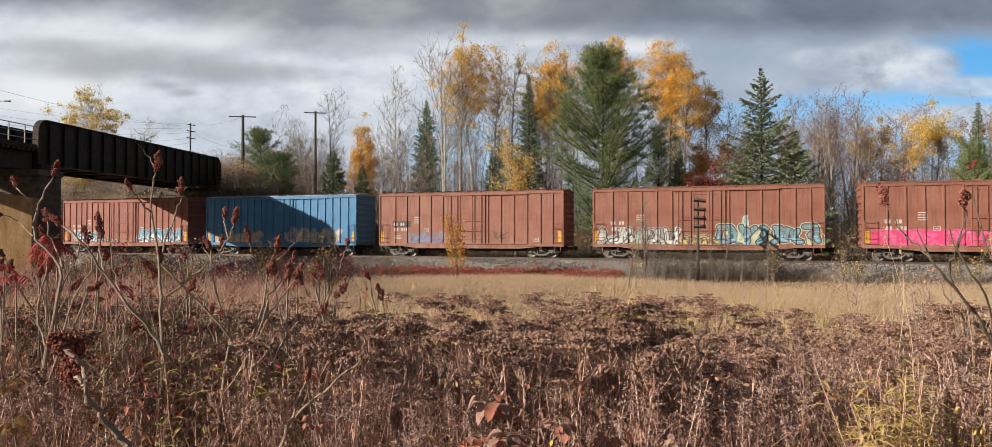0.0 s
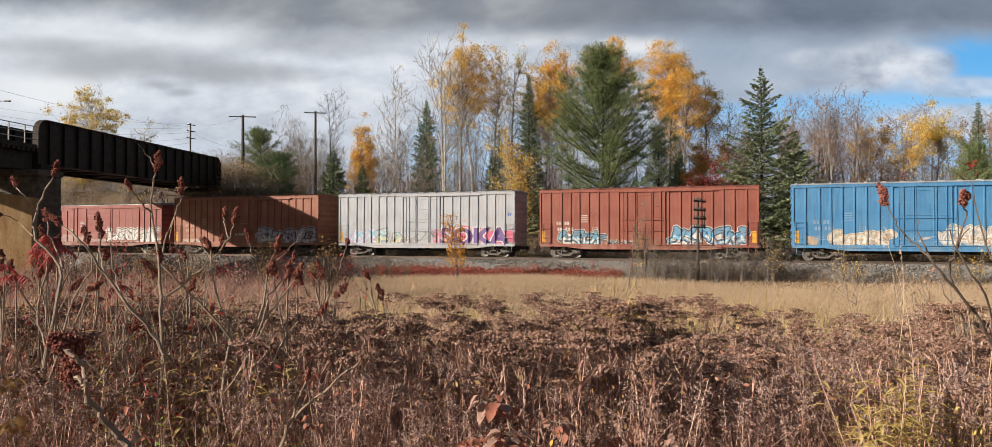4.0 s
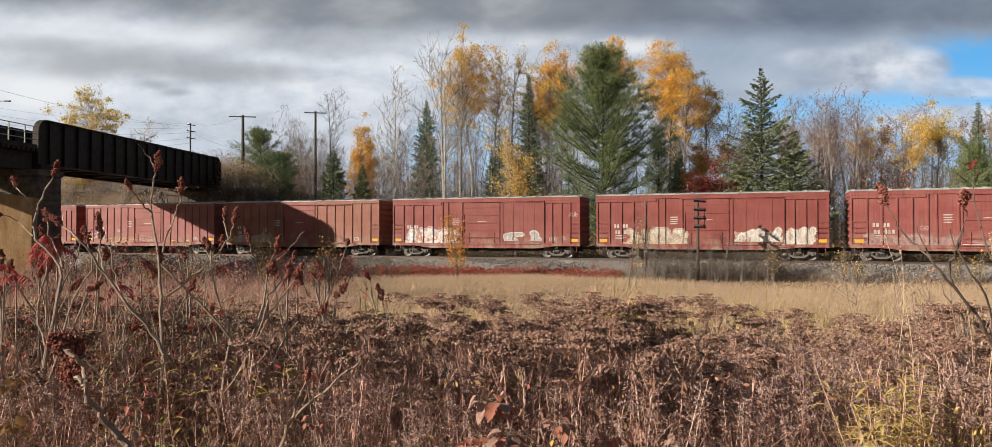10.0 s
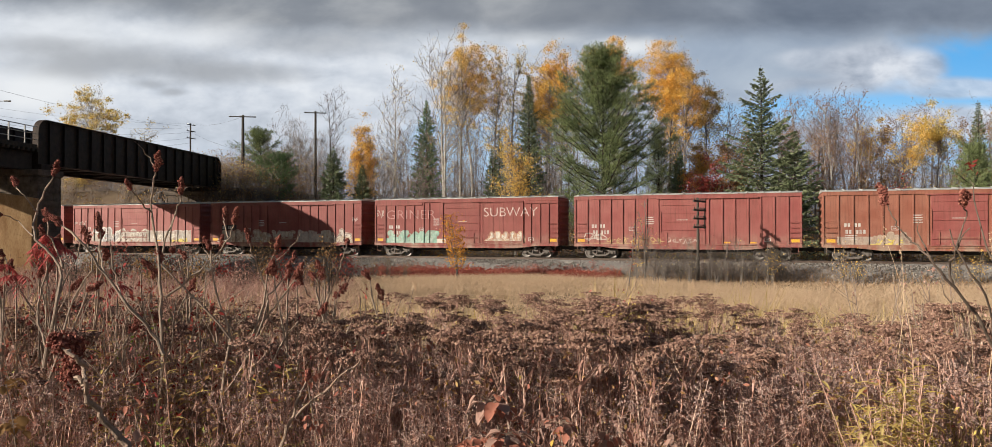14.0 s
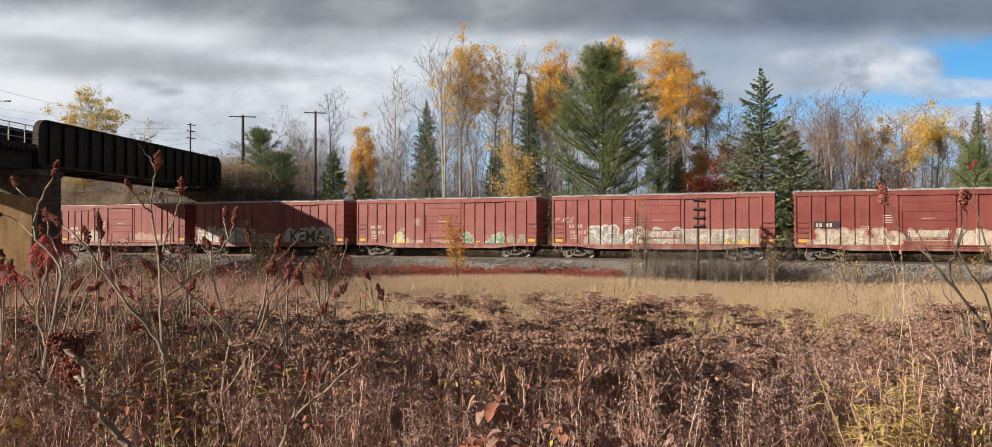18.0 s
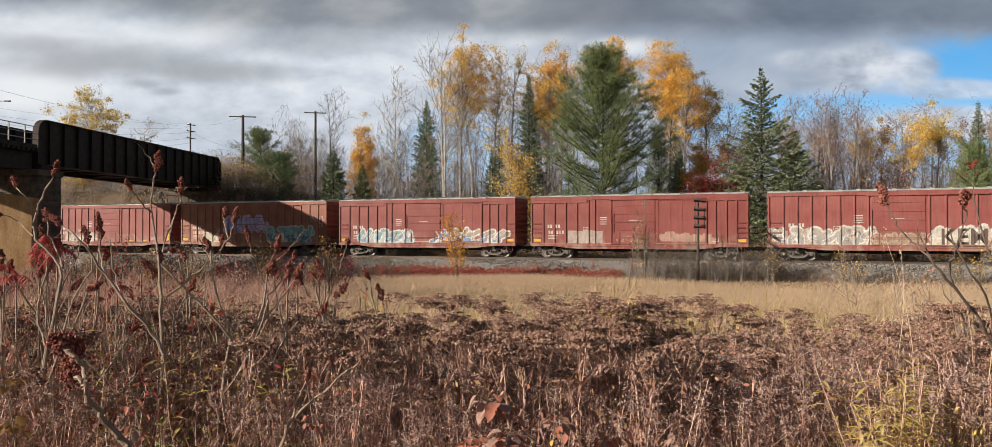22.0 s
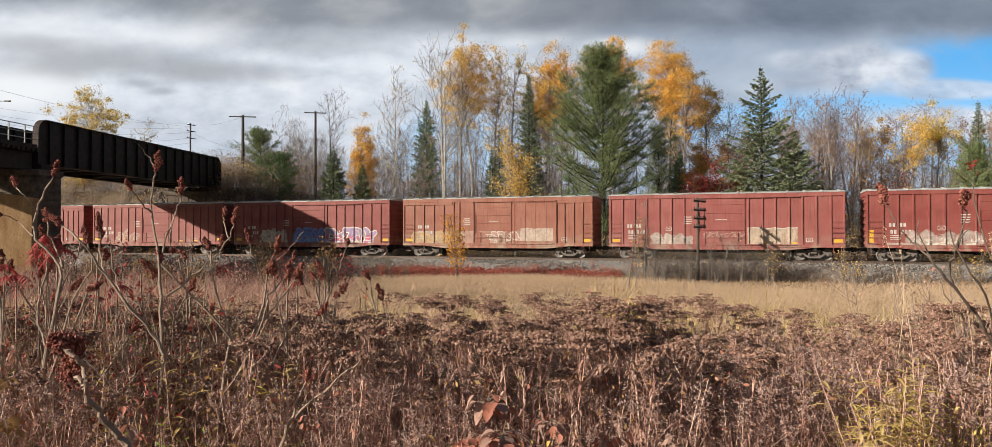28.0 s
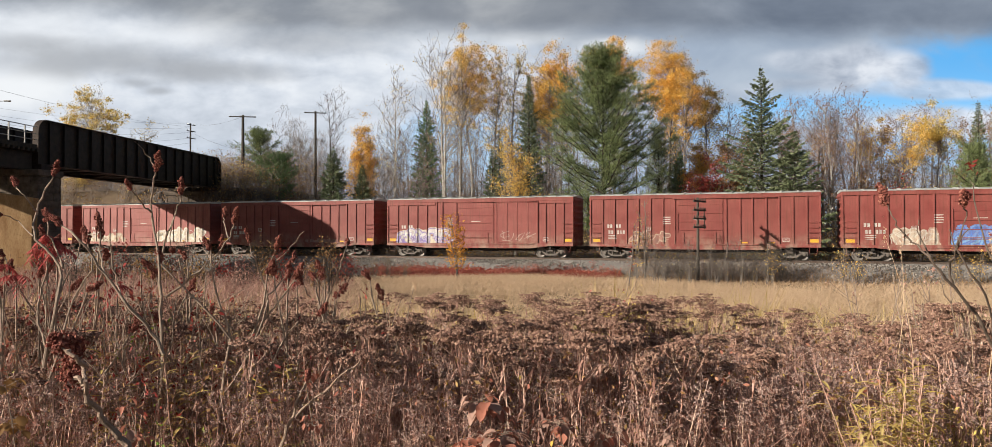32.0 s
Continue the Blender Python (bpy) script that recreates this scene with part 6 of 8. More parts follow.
    pn("bright green young white pine", 1540, 62, 222, 84, 52, low=0.1)
    bl("dark red shrub by the track", 1418, 56, 272, 0.6, "bark_dark", "leaf_red", 220, 53, first=0.1, trunks=3)
    bl("rusty poplar at the wood's edge", 1592, 74, 170, 2.3, "bark_grey", "leaf_rust", 1700, 54, first=0.25, trunks=2)
    bl("golden poplar at the wood's edge", 1640, 76, 165, 2.3, "bark_grey", "leaf_yellow", 1700, 55, first=0.25, trunks=2)


trees()


def wood_behind():
    """The dim bare wood between and behind the nearer trees."""
    rng = np.random.default_rng(90)
    wood, twig, leaf = MB(), MB(), []
    for i in range(230):
        u = rng.uniform(380, 1640)
        depth = rng.uniform(90, 125)
        top = np.interp(u, [380, 480, 650, 760, 1150, 1300, 1640], [270, 245, 210, 165, 185, 180, 195]) + rng.uniform(-15, 60)
        x, y = px(u) * depth, depth
        z0 = float(ground_height(x, y)) - 0.1
        h = EYE + (371 - top) / 1150 * depth - z0
        lean = rng.normal(0, 0.07, 2)
        s = np.linspace(0, 1, 6)
        pts = np.stack([x + lean[0] * h * s, y + lean[1] * h * s, z0 + h * s], 1) + rng.normal(0, 0.22, (6, 3)) * s[:, None]
        wood.tube(pts, np.linspace(0.006 * h + 0.015, 0.012, 6), 5)
        for b in range(int(h * 1.7)):
            f = rng.uniform(0.2, 1.0)
            p = np.array([np.interp(f, s, pts[:, c]) for c in range(3)])
            a = rng.uniform(0, 6.283)
            lp, lr, d = limb(rng, p, (math.cos(a), math.sin(a), 0.8), h * 0.17 * rng.uniform(0.5, 1.2), 0.022, 0.18, 0.1, 3)
            twig.tube(lp, lr, 3)
            for c in range(5):
                tp, tr, _ = limb(rng, lp[rng.integers(1, 4)], d + rng.normal(0, 0.6, 3), rng.uniform(0.5, 1.4), 0.011, 0.2, 0.1, 1)
                twig.tube(tp, tr + 0.002, 3)
                if i % 3 == 0:
                    leaf.append(tp[-1])
    w = thing("bare_wood", "dim leafless wood of slim grey trunks", "woodland", kind="stuff")
    part("trunks", wood, M["bark_grey"], w)
    part("twigs", twig, M["twig"], w)
    leaf = np.array(leaf)
    leaf = np.concatenate([leaf + rng.normal(0, 0.3, leaf.shape) for _ in range(2)])
    part("leaves", leaves(MB(), leaf, 0.16, rng), M["leaf_rust"], w)


def brush():
    """Low brush along the far side of the track and over the bank."""
    rng = np.random.default_rng(91)
    twig, leaf, green = MB(), [], []
    for i in range(1900):
        u = rng.uniform(80, 1600) if i < 1500 else rng.uniform(80, 480)
        n = 7 + 40 * rng.uniform() ** 1.5
        # meet the line that lies n metres beyond the track
        b = px(u)
        depth = (ORIGIN @ AWAY + n) / (b * AWAY[0] + AWAY[1])
        x, y = b * depth, depth
        z = float(ground_height(x, y)) - 0.05
        h = rng.uniform(0.9, 2.4) + 0.11 * (n - 7)
        for c in range(7):
            a = rng.uniform(0, 6.283)
            lp, lr, d = limb(rng, (x + rng.normal(0, 0.3), y + rng.normal(0, 0.3), z), (0.4 * math.cos(a), 0.4 * math.sin(a), 1), h * rng.uniform(0.6, 1.1), 0.018, 0.14, 0.03, 2)
            twig.tube(lp, lr + 0.002, 3)
            for e in range(3):
                tp, tr, _ = limb(rng, lp[rng.integers(1, 3)], d + rng.normal(0, 0.6, 3), h * 0.4, 0.009, 0.2, 0.1, 1)
                twig.tube(tp, tr + 0.002, 3)
                (leaf if rng.uniform() < 0.8 else green).append(tp[-1])
    w = thing("brush", "tangled leafless brush behind the railway", "brush", kind="stuff")
    part("twigs", twig, M["twig"], w)
    leaf = np.array(leaf)
    part("withered_leaves", leaves(MB(), np.concatenate([leaf, leaf + rng.normal(0, 0.2, leaf.shape)]), 0.15, rng), M["leaf_rust"], w)
    green = np.array(green)
    part("yellow_leaves", leaves(MB(), np.concatenate([green] * 2) + rng.normal(0, 0.25, (2 * len(green), 3)), 0.14, rng), M["leaf_pale"], w)


def thicket():
    """The haze of fine twigs low in the wood."""
    rng = np.random.default_rng(92)
    for name, label, mat, n, lo, hi in (("undergrowth", "grey-brown leafless undergrowth filling the wood", "twig", 95000, 420, 1650), ("undergrowth", "tall grey leafless thicket between the aspens", "twig", 36000, 570, 900), ("undergrowth", "rusty leaved undergrowth filling the wood", "leaf_rust", 13000, 560, 1650), ("undergrowth", "small dark evergreens filling the wood", "needle_pine", 12000, 620, 1000)):
        k = 420
        cu, cd = rng.uniform(lo, hi, k), rng.uniform(82, 128, k)
        cx = (cu - 784) / 1150 * cd
        cz = np.array([float(ground_height(a, b)) for a, b in zip(cx, cd)])
        ch = rng.uniform(3.0, 8.0, k) * (2.0 if hi == 900 else 1.5 if mat == "twig" else 0.8)
        i = rng.integers(0, k, n)
        f = rng.uniform(0, 1, n) ** 0.8
        w = 1.3 * np.sin(np.pi * np.clip(f * 0.8 + 0.15, 0, 1))
        at = np.stack([cx[i] + rng.normal(0, 1, n) * w, cd[i] + rng.normal(0, 1, n) * w, cz[i] + f * ch[i]], 1)
        if mat == "twig":
            d = np.stack([rng.normal(0, 0.5, n), rng.normal(0, 0.5, n), rng.uniform(0.3, 1.2, n)], 1)
            mb = sprays(at, d, rng.uniform(0.5, 1.5, n), rng, 0.032, False)
        else:
            mb = leaves(MB(), at, 0.2, rng, 1.5)
        tagged(part(name, mb, M[mat]), label, "undergrowth", kind="stuff")


wood_behind()
brush()
thicket()


# ---- poles and wires ----
def pole(label, u, depth, top, arms, turn, sunk=0.0, arm_long=2.4, r=0.15, glass="insulator", name="utility_pole"):
    x, y = px(u) * depth, depth
    z = float(ground_height(x, y)) - 0.1
    h = EYE + (371 - top) / 1150 * depth - z
    p = thing(name, label, "utility pole", at=(x, y, z), turn=turn)
    part("post", MB().tube([(0, 0, 0), (0.02, 0, h * 0.5), (0, 0, h)], [r * 1.15, r, r * 0.8], 8), M["pole_wood"], p)
    for d in arms:
        a = part("crossarm", MB().box(-arm_long / 2, arm_long / 2, -0.14 - r * 0.5, -0.03 - r * 0.5, h - d - 0.06, h - d + 0.06, 0.01), M["pole_wood"], p)
        for q in np.linspace(-arm_long / 2 + 0.12, arm_long / 2 - 0.12, 6):
            part("insulator", MB().tube([(q, -0.1 - r * 0.5, h - d + 0.06), (q, -0.1 - r * 0.5, h - d + 0.12), (q, -0.1 - r * 0.5, h - d + 0.2)], [0.02, 0.05, 0.03], 6), M[glass], a)
    return (p, h) if name == "telegraph_pole" else (np.array((x, y, z)), h)


def arm_brace(p, h, side, top, low):
    """An upright that ties the ends of a telegraph pole's crossarms."""
    part("arm_brace", MB().box(side - 0.03, side + 0.03, -0.22, -0.16, h - low, h - top, 0.008), M["pole_wood"], p)


def wire(a, b, sag, r=0.014):
    s = np.linspace(0, 1, 17)
    pts = np.array(a) + (np.array(b) - np.array(a)) * s[:, None]
    pts[:, 2] -= sag * 4 * s * (1 - s)
    ob = part("cable", MB().tube(pts, r, 3), M["wire"])
    tagged(ob, "thin dark overhead cable between poles", "cable", "overhead cables")


def poles():
    a, ha = pole("tall wooden telegraph pole with a crossarm", 383, 92, 181, (0.25,), 8, arm_long=3.3, r=0.2)
    b, hb = pole("tall wooden telegraph pole with a crossarm", 498, 98, 175, (0.25,), 8, arm_long=2.9, r=0.17)
    c, hc = pole("distant wooden utility pole with short arms", 300, 125, 194, (0.3, 1.4, 2.6), 70, arm_long=2.0, r=0.15)
    short, hs = pole("short trackside telegraph pole with four crossarms", 1103, 49, 312, (0.25, 0.85, 1.42, 2.0), 50, arm_long=1.9, r=0.1, glass="pole_wood", name="telegraph_pole")
    arm_brace(short, hs, 0.62, 0.7, 2.1)
    for d in (0.0, 0.8, 1.6, 2.6, 3.4):
        e = np.array((px(-60) * 125, 118, 0))
        e[2] = EYE + (371 - 150 - d * 14) / 1150 * 118
        wire(c + (0, 0, hc - d), e, 1.2 + 0.3 * d)
    wire(c + (0, 0, hc - 0.1), a + (0, 0, ha - 0.2), 0.6)
    wire(c + (0, 0, hc - 1.4), a + (0, 0, ha - 4.5), 0.4)
    far = np.array((px(-80) * 70, 70, EYE + (371 - 120) / 1150 * 70))
    wire(far, c + (0, 0, hc - 0.6), 0.8)
    # a street lamp head beyond the bridge
    x, y = px(16) * 80, 80.0
    z = float(ground_height(x, y)) - 0.1
    h = EYE + (371 - 160) / 1150 * 80 - z
    s = thing("street_lamp", "grey street lamp behind the bridge", "street lamp", at=(x - 2.5, y, z))
    part("pole", MB().tube([(0, 0, 0), (0, 0, h - 0.3), (0.4, 0, h), (1.8, 0, h + 0.1)], [0.11, 0.08, 0.06, 0.04], 6), M["rail_pipe"], s)
    part("lamp_head", MB().box(1.7, 2.4, -0.14, 0.14, h + 0.02, h + 0.16, 0.03), M["rail_pipe"], s)


poles()


# ---- rocks on the far bank ----
def rocks():
    rng = np.random.default_rng(33)
    for i in range(64):
        b, n = px(rng.uniform(222, 348)), rng.uniform(7.0, 11.5)
        depth = float((ORIGIN @ AWAY + n) / (b * AWAY[0] + AWAY[1]))
        x, y = b * depth, depth
        r = rng.uniform(0.35, 1.0)
        bm = bmesh.new()
        bmesh.ops.create_icosphere(bm, subdivisions=2, radius=r)
        k = rng.uniform(0.55, 1.2, 3)
        for v in bm.verts:
            f = 1 + 0.35 * noise.noise(Vector(v.co) * 1.6 / r + Vector((i * 7, 0, 0)))
            v.co = Vector((v.co.x * k[0] * f, v.co.y * k[1] * f, v.co.z * k[2] * 0.8 * f))
        me = bpy.data.meshes.new("rock")
        bm.to_mesh(me)
        bm.free()
        me.materials.append(M["rock"])
        ob = new("rock", me)
        ob.location = (x, y, float(ground_height(x, y)) + r * 0.2)
        tagged(ob, "dark angular rock on the railway bank", "rock", "rocks of the bank")


rocks()


# ---- meadow ----
def blades(mb, x, y, z, h, w, rng, lean=0.25, bend=0.3):
    """Grass blades of two quads each."""
    n = len(x)
    a = rng.uniform(0, 6.283, n)
    side = np.stack([np.cos(a), np.sin(a), np.zeros(n)], 1) * (w / 2)[:, None]
    la = rng.uniform(0, 6.283, n)
    le = rng.normal(0, lean, n) * h
    mid = np.stack([x + np.cos(la) * le * 0.35, y + np.sin(la) * le * 0.35, z + h * 0.55], 1)
    tip = np.stack([x + np.cos(la) * le * (1 + bend), y + np.sin(la) * le * (1 + bend), z + h], 1)
    base = np.stack([x, y, z], 1)
    v = np.stack([base - side, base + side, mid + side * 0.8, mid - side * 0.8, tip + side * 0.15, tip - side * 0.15], 1)
    return mb.many_v(v, [(0, 1, 2, 3), (3, 2, 4, 5)])


def many_v(self, v, faces):
    n, k, _ = v.shape
    fa = np.asarray(faces)
    idx = fa[None] + (np.arange(n) * k)[:, None, None] + self.n
    self.v.append(v.reshape(-1, 3))
    self.a.append(idx.reshape(-1, fa.shape[1]))
    self.n += n * k
    return self


MB.many_v = many_v


def meadow():
    rng = np.random.default_rng(5)
    n = 170000
    depth = 20 + (53 - 20) * rng.uniform(0, 1, n) ** 0.8
    b = rng.uniform(px(-120), px(1690), n)
    x, y = b * depth, depth
    keep = (off_track(x, y) < -5.7) & (noise_field(x, y, 0.35) > 0.22)
    x, y = x[keep], y[keep]
    k = len(x)
    h = rng.uniform(0.26, 0.56, k) * (0.75 + 0.5 * noise_field(x, y, 0.16))
    ob = part("meadow_grass", blades(MB(), x, y, ground_height(x, y) - 0.03, h, rng.uniform(0.007, 0.014, k), rng, 0.9, 0.7), M["grass_dry"])
    tagged(ob, "tall straw-coloured dry meadow grass", "grass", kind="stuff")
    n = 70000
    depth = 26 + (53 - 26) * rng.uniform(0, 1, n) ** 0.8
    b = rng.uniform(px(300), px(1690), n)
    x, y = b * depth, depth
    keep = off_track(x, y) < -5.6
    x, y = x[keep], y[keep]
    k = len(x)
    mb = blades(MB(), x, y, ground_height(x, y), rng.uniform(0.1, 0.3, k), rng.uniform(0.02, 0.05, k), rng, 1.6, 0.4)
    tagged(part("grass_thatch", mb, M["grass_dry"]), "matted straw under the meadow grass", "grass", kind="stuff")
    # yellow tufts on the near slope
    n = 5000
    cx, cy = rng.uniform(-9, 12, 90), rng.uniform(9, 22, 90)
    i = rng.integers(0, 90, n)
    x, y = cx[i] + rng.normal(0, 0.3, n), cy[i] + rng.normal(0, 0.3, n)
    ob = part("yellow_grass", blades(MB(), x, y, ground_height(x, y), rng.uniform(0.8, 1.4, n), rng.uniform(0.008, 0.018, n), rng), M["grass_yellow"])
    tagged(ob, "yellowed grass tufts among the weeds", "grass", kind="stuff")


def noise_field(x, y, f):
    """Smooth patches between 0 and 1."""
    v = np.sin(x * f + 1.3 * np.sin(y * f * 0.7)) * np.cos(y * f * 1.3 + 0.8 * np.sin(x * f * 1.7 + 2)) + 0.5 * np.sin(x * f * 2.9 + y * f * 2.1)
    return np.clip(0.5 + v / 3, 0, 1)


meadow()


def red_shrubs():
    """The low red shrubs along the foot of the ballast."""
    rng = np.random.default_rng(6)
    n = 2700
    s = rng.uniform(-9.5, 10.5, n)
    nn = rng.normal(-5.35, 0.4, n)
    keep = noise_field(s, nn * 2, 0.8) > 0.25
    s, nn = s[keep], nn[keep]
    p = ORIGIN[None] + s[:, None] * ALONG + nn[:, None] * AWAY
    z = ground_height(p[:, 0], p[:, 1]) + np.maximum(0, 0.35 + (nn + 4.6) * 0.6)
    tw, at = MB(), []
    for (x, y), q in zip(p, z):
        for c in range(3):
            lp, lr, d = limb(rng, (x, y, q - 0.1), (rng.normal(0, 0.5), rng.normal(0, 0.5), 1), rng.uniform(0.35, 0.75), 0.006, 0.2, 0.05, 2)
            tw.tube(lp, lr, 3)
            at.append(lp[1])
            at.append(lp[2])
    at = np.array(at)
    at = np.concatenate([at + rng.normal(0, 0.07, at.shape) for _ in range(3)])
    w = thing("red_shrubs", "low dark red shrubs along the ballast", "shrub", kind="stuff")
    part("twigs", tw, M["twig_red"], w)
    part("leaves", leaves(MB(), at, 0.1, rng), M["shrub_red"], w)


red_shrubs()


def sapling(label, u, depth, top, width, leaf, n, seed, stems=3, bark="bark_grey", size=0.09, dense=7, name="sapling"):
    """A slim young tree or bush beside the track."""
    rng = np.random.default_rng(seed)
    x, y = px(u) * depth, depth
    nn = float(off_track(x, y))
    z = float(ground_height(x, y)) - 0.05
    if nn > -5.2:
        z = max(z, float(np.interp(nn, (-5.4, -3.4, -2.35), (-0.25, 0.95, 1.15))) - 0.05)
    h = EYE + (371 - top) / 1150 * depth - z
    w = width / 1150 * depth / 2
    t = thing(name, label, "sapling" if name == "sapling" else "bush", at=(x, y, z))
    tips = []
    for s in range(stems):
        wood = MB()
        a = rng.uniform(0, 6.283)
        sp = 0.0 if stems == 1 else w * 0.45
        pts, rr, d = limb(rng, (rng.normal(0, 0.1), rng.normal(0, 0.1), 0), (sp / h * math.cos(a), sp / h * math.sin(a), 1), h * (1 if s == 0 else rng.uniform(0.6, 0.97)), 0.012 + 0.008 * h, 0.05, 0.05, 6)
        wood.tube(pts, rr, 5)
        for b in range(int(dense * h)):
            f = rng.uniform(0.15, 0.98)
            i = min(int(f * 6), 5)
            p = pts[i] + (pts[i + 1] - pts[i]) * (f * 6 - i)
            a = rng.uniform(0, 6.283)
            lp, lr, d = limb(rng, p, (math.cos(a), math.sin(a), 0.8), w * rng.uniform(0.5, 1.2) * (1.15 - f * 0.7), 0.008, 0.15, 0.1, 3)
            wood.tube(lp, lr, 3)
            tips.append(lp)
            for c in range(2):
                tp, tr, _ = limb(rng, lp[rng.integers(1, 4)], d + rng.normal(0, 0.6, 3), w * 0.5, 0.005, 0.2, 0.1, 2)
                wood.tube(tp, tr, 3)
                tips.append(tp)
        part("stem", wood, M[bark], t)
    if n:
        at = np.array([tips[i][rng.integers(1, len(tips[i]))] for i in rng.integers(0, len(tips), n)]) + rng.normal(0, 0.06, (n, 3))
        part("leaves", leaves(MB(), at, size, rng), M[leaf], t)


def saplings():
    sapling("slim birch sapling with golden leaves before the track", 724, 50.5, 346, 52, "leaf_orange", 1500, 200, 3, size=0.1)
    sapling("young sapling with red and yellow leaves", 1020, 49.5, 316, 36, "leaf_rust", 260, 201, 3)
    sapling("young sapling with a few golden leaves", 1008, 49, 345, 30, "leaf_yellow", 130, 202, 2)
    sapling("thin bare sapling beside the track", 995, 42, 352, 26, "leaf_red", 60, 203, 1)
    for i, u in enumerate((1034, 1052, 1075, 1092, 1118, 1136, 1152, 1172, 1192, 1214, 1236)):
        sapling("bare grey bush on the ballast shoulder", u, 48.6 - 0.006 * (u - 1000) - 0.5 * (i % 2), 380 + 8 * (i % 3), 40, "leaf_pale", 16, 210 + i, 5, size=0.07, dense=9, name="bush")
    for i, (u, top) in enumerate(((1330, 392), (1358, 400), (1512, 392), (1545, 398), (1220, 398))):
        sapling("low bush with yellow leaves by the rails", u, 45.2 - 0.012 * (u - 1330), top, 36, "leaf_yellow", 190, 230 + i, 4, name="bush", size=0.08)
    for i, (u, top) in enumerate(((590, 408), (612, 402), (640, 412), (570, 414))):
        sapling("dry grey bush at the foot of the ballast", u, 53.5, top, 34, "leaf_rust", 120, 240 + i, 5, name="bush", size=0.07)
    for i in range(22):
        u = 70 + 22.5 * i
        top = (372, 398, 388, 408, 402)[i % 5] + 0.03 * u
        leaf = ("leaf_rust", "leaf_red", "weed_leaf", "leaf_rust")[i % 4]
        sapling("tangled brown bush in the bridge's shade", u, 50 - 0.006 * u - 5.5 * (i % 3), top, 62, leaf, 340, 250 + i, 5, name="bush", bark="bark_dark", size=0.1)


saplings()


# ---- weeds before the eye ----
def corymb(rng, r):
    """One flat head of dead tansy buttons on short stalks."""
    mb = MB()
    n = int(rng.integers(15, 21) * (r / 0.04) ** 1.4)
    rad = r * np.sqrt(rng.uniform(0, 1, n))
    a = rng.uniform(0, 6.283, n)
    for q, t in zip(rad, a):
        x, y = q * math.cos(t), q * math.sin(t)
        z = -0.15 * q + rng.normal(0, 0.003)
        s = rng.uniform(0.008, 0.013)
        ring = [(x + s * math.cos(w), y + s * math.sin(w), z) for w in np.arange(5) * 1.2566 + t]
        mb.put(ring + [(x, y, z + 0.8 * s)], [(i, (i + 1) % 5, 5) for i in range(5)])
        if rng.uniform() < 0.3:
            mb.tube([(x * 0.15, y * 0.15, -r * 0.9), (x, y, z)], [0.0018, 0.0014], 3)
    return mb


def tansy_template(rng, h):
    """One dead tansy: stem, withered leaves, a spray of heads; three meshes' worth of verts."""
    stem, leaf, head = MB(), MB(), MB()
    pts, rr, d = limb(rng, (0, 0, 0), (rng.normal(0, 0.08), rng.normal(0, 0.08), 1), h, 0.0042, 0.035, 0.02, 6)
    stem.tube(pts, np.linspace(0.0056, 0.003, 7), 4)
    n = rng.integers(4, 9)
    for i in range(n):
        j = rng.integers(4, 6)
        a = rng.uniform(0, 6.283)
        p, q = pts[j] + (pts[j + 1] - pts[j]) * rng.uniform(), rng.uniform(0.05, 0.12)
        tip = pts[-1] + (q * math.cos(a), q * math.sin(a), rng.normal(-0.015, 0.015) - 0.18 * q)
        k = np.linspace(0, 1, 4)[:, None]
        lp = p + (tip - p) * k + np.array((math.cos(a), math.sin(a), -0.5)) * 0.14 * q * np.sin(np.pi * k)
        lr = np.linspace(0.0028, 0.0018, 4)
        stem.tube(lp, lr, 3)
        c = corymb(rng, rng.uniform(0.036, 0.062))
        head.put(np.concatenate(c.v) + lp[-1] + (0, 0, 0.012), c.faces())
    c = corymb(rng, rng.uniform(0.05, 0.075))
    head.put(np.concatenate(c.v) + pts[-1] + (0, 0, 0.012), c.faces())
    for i in range(rng.integers(24, 36)):
        f = rng.uniform(0.15, 0.92) * 6
        j = int(f)
        p = pts[j] + (pts[j + 1] - pts[j]) * (f - j)
        a = rng.uniform(0, 6.283)
        ln = rng.uniform(0.03, 0.1)
        dx, dy = math.cos(a), math.sin(a)
        w = rng.uniform(0.006, 0.014)
        k = np.linspace(0, 1, 4)
        mid = np.stack([p[0] + dx * ln * k * 0.8, p[1] + dy * ln * k * 0.8, p[2] + ln * (0.35 * k - 0.95 * k ** 2)], 1)
        sd = np.array((-dy, dx, 0.3)) * w
        v = np.concatenate([mid - sd * (1 - k * 0.8)[:, None], mid + sd * (1 - k * 0.8)[:, None]])
        leaf.put(v, [(q, q + 1, q + 5, q + 4) for q in range(3)])
    return stem, leaf, head


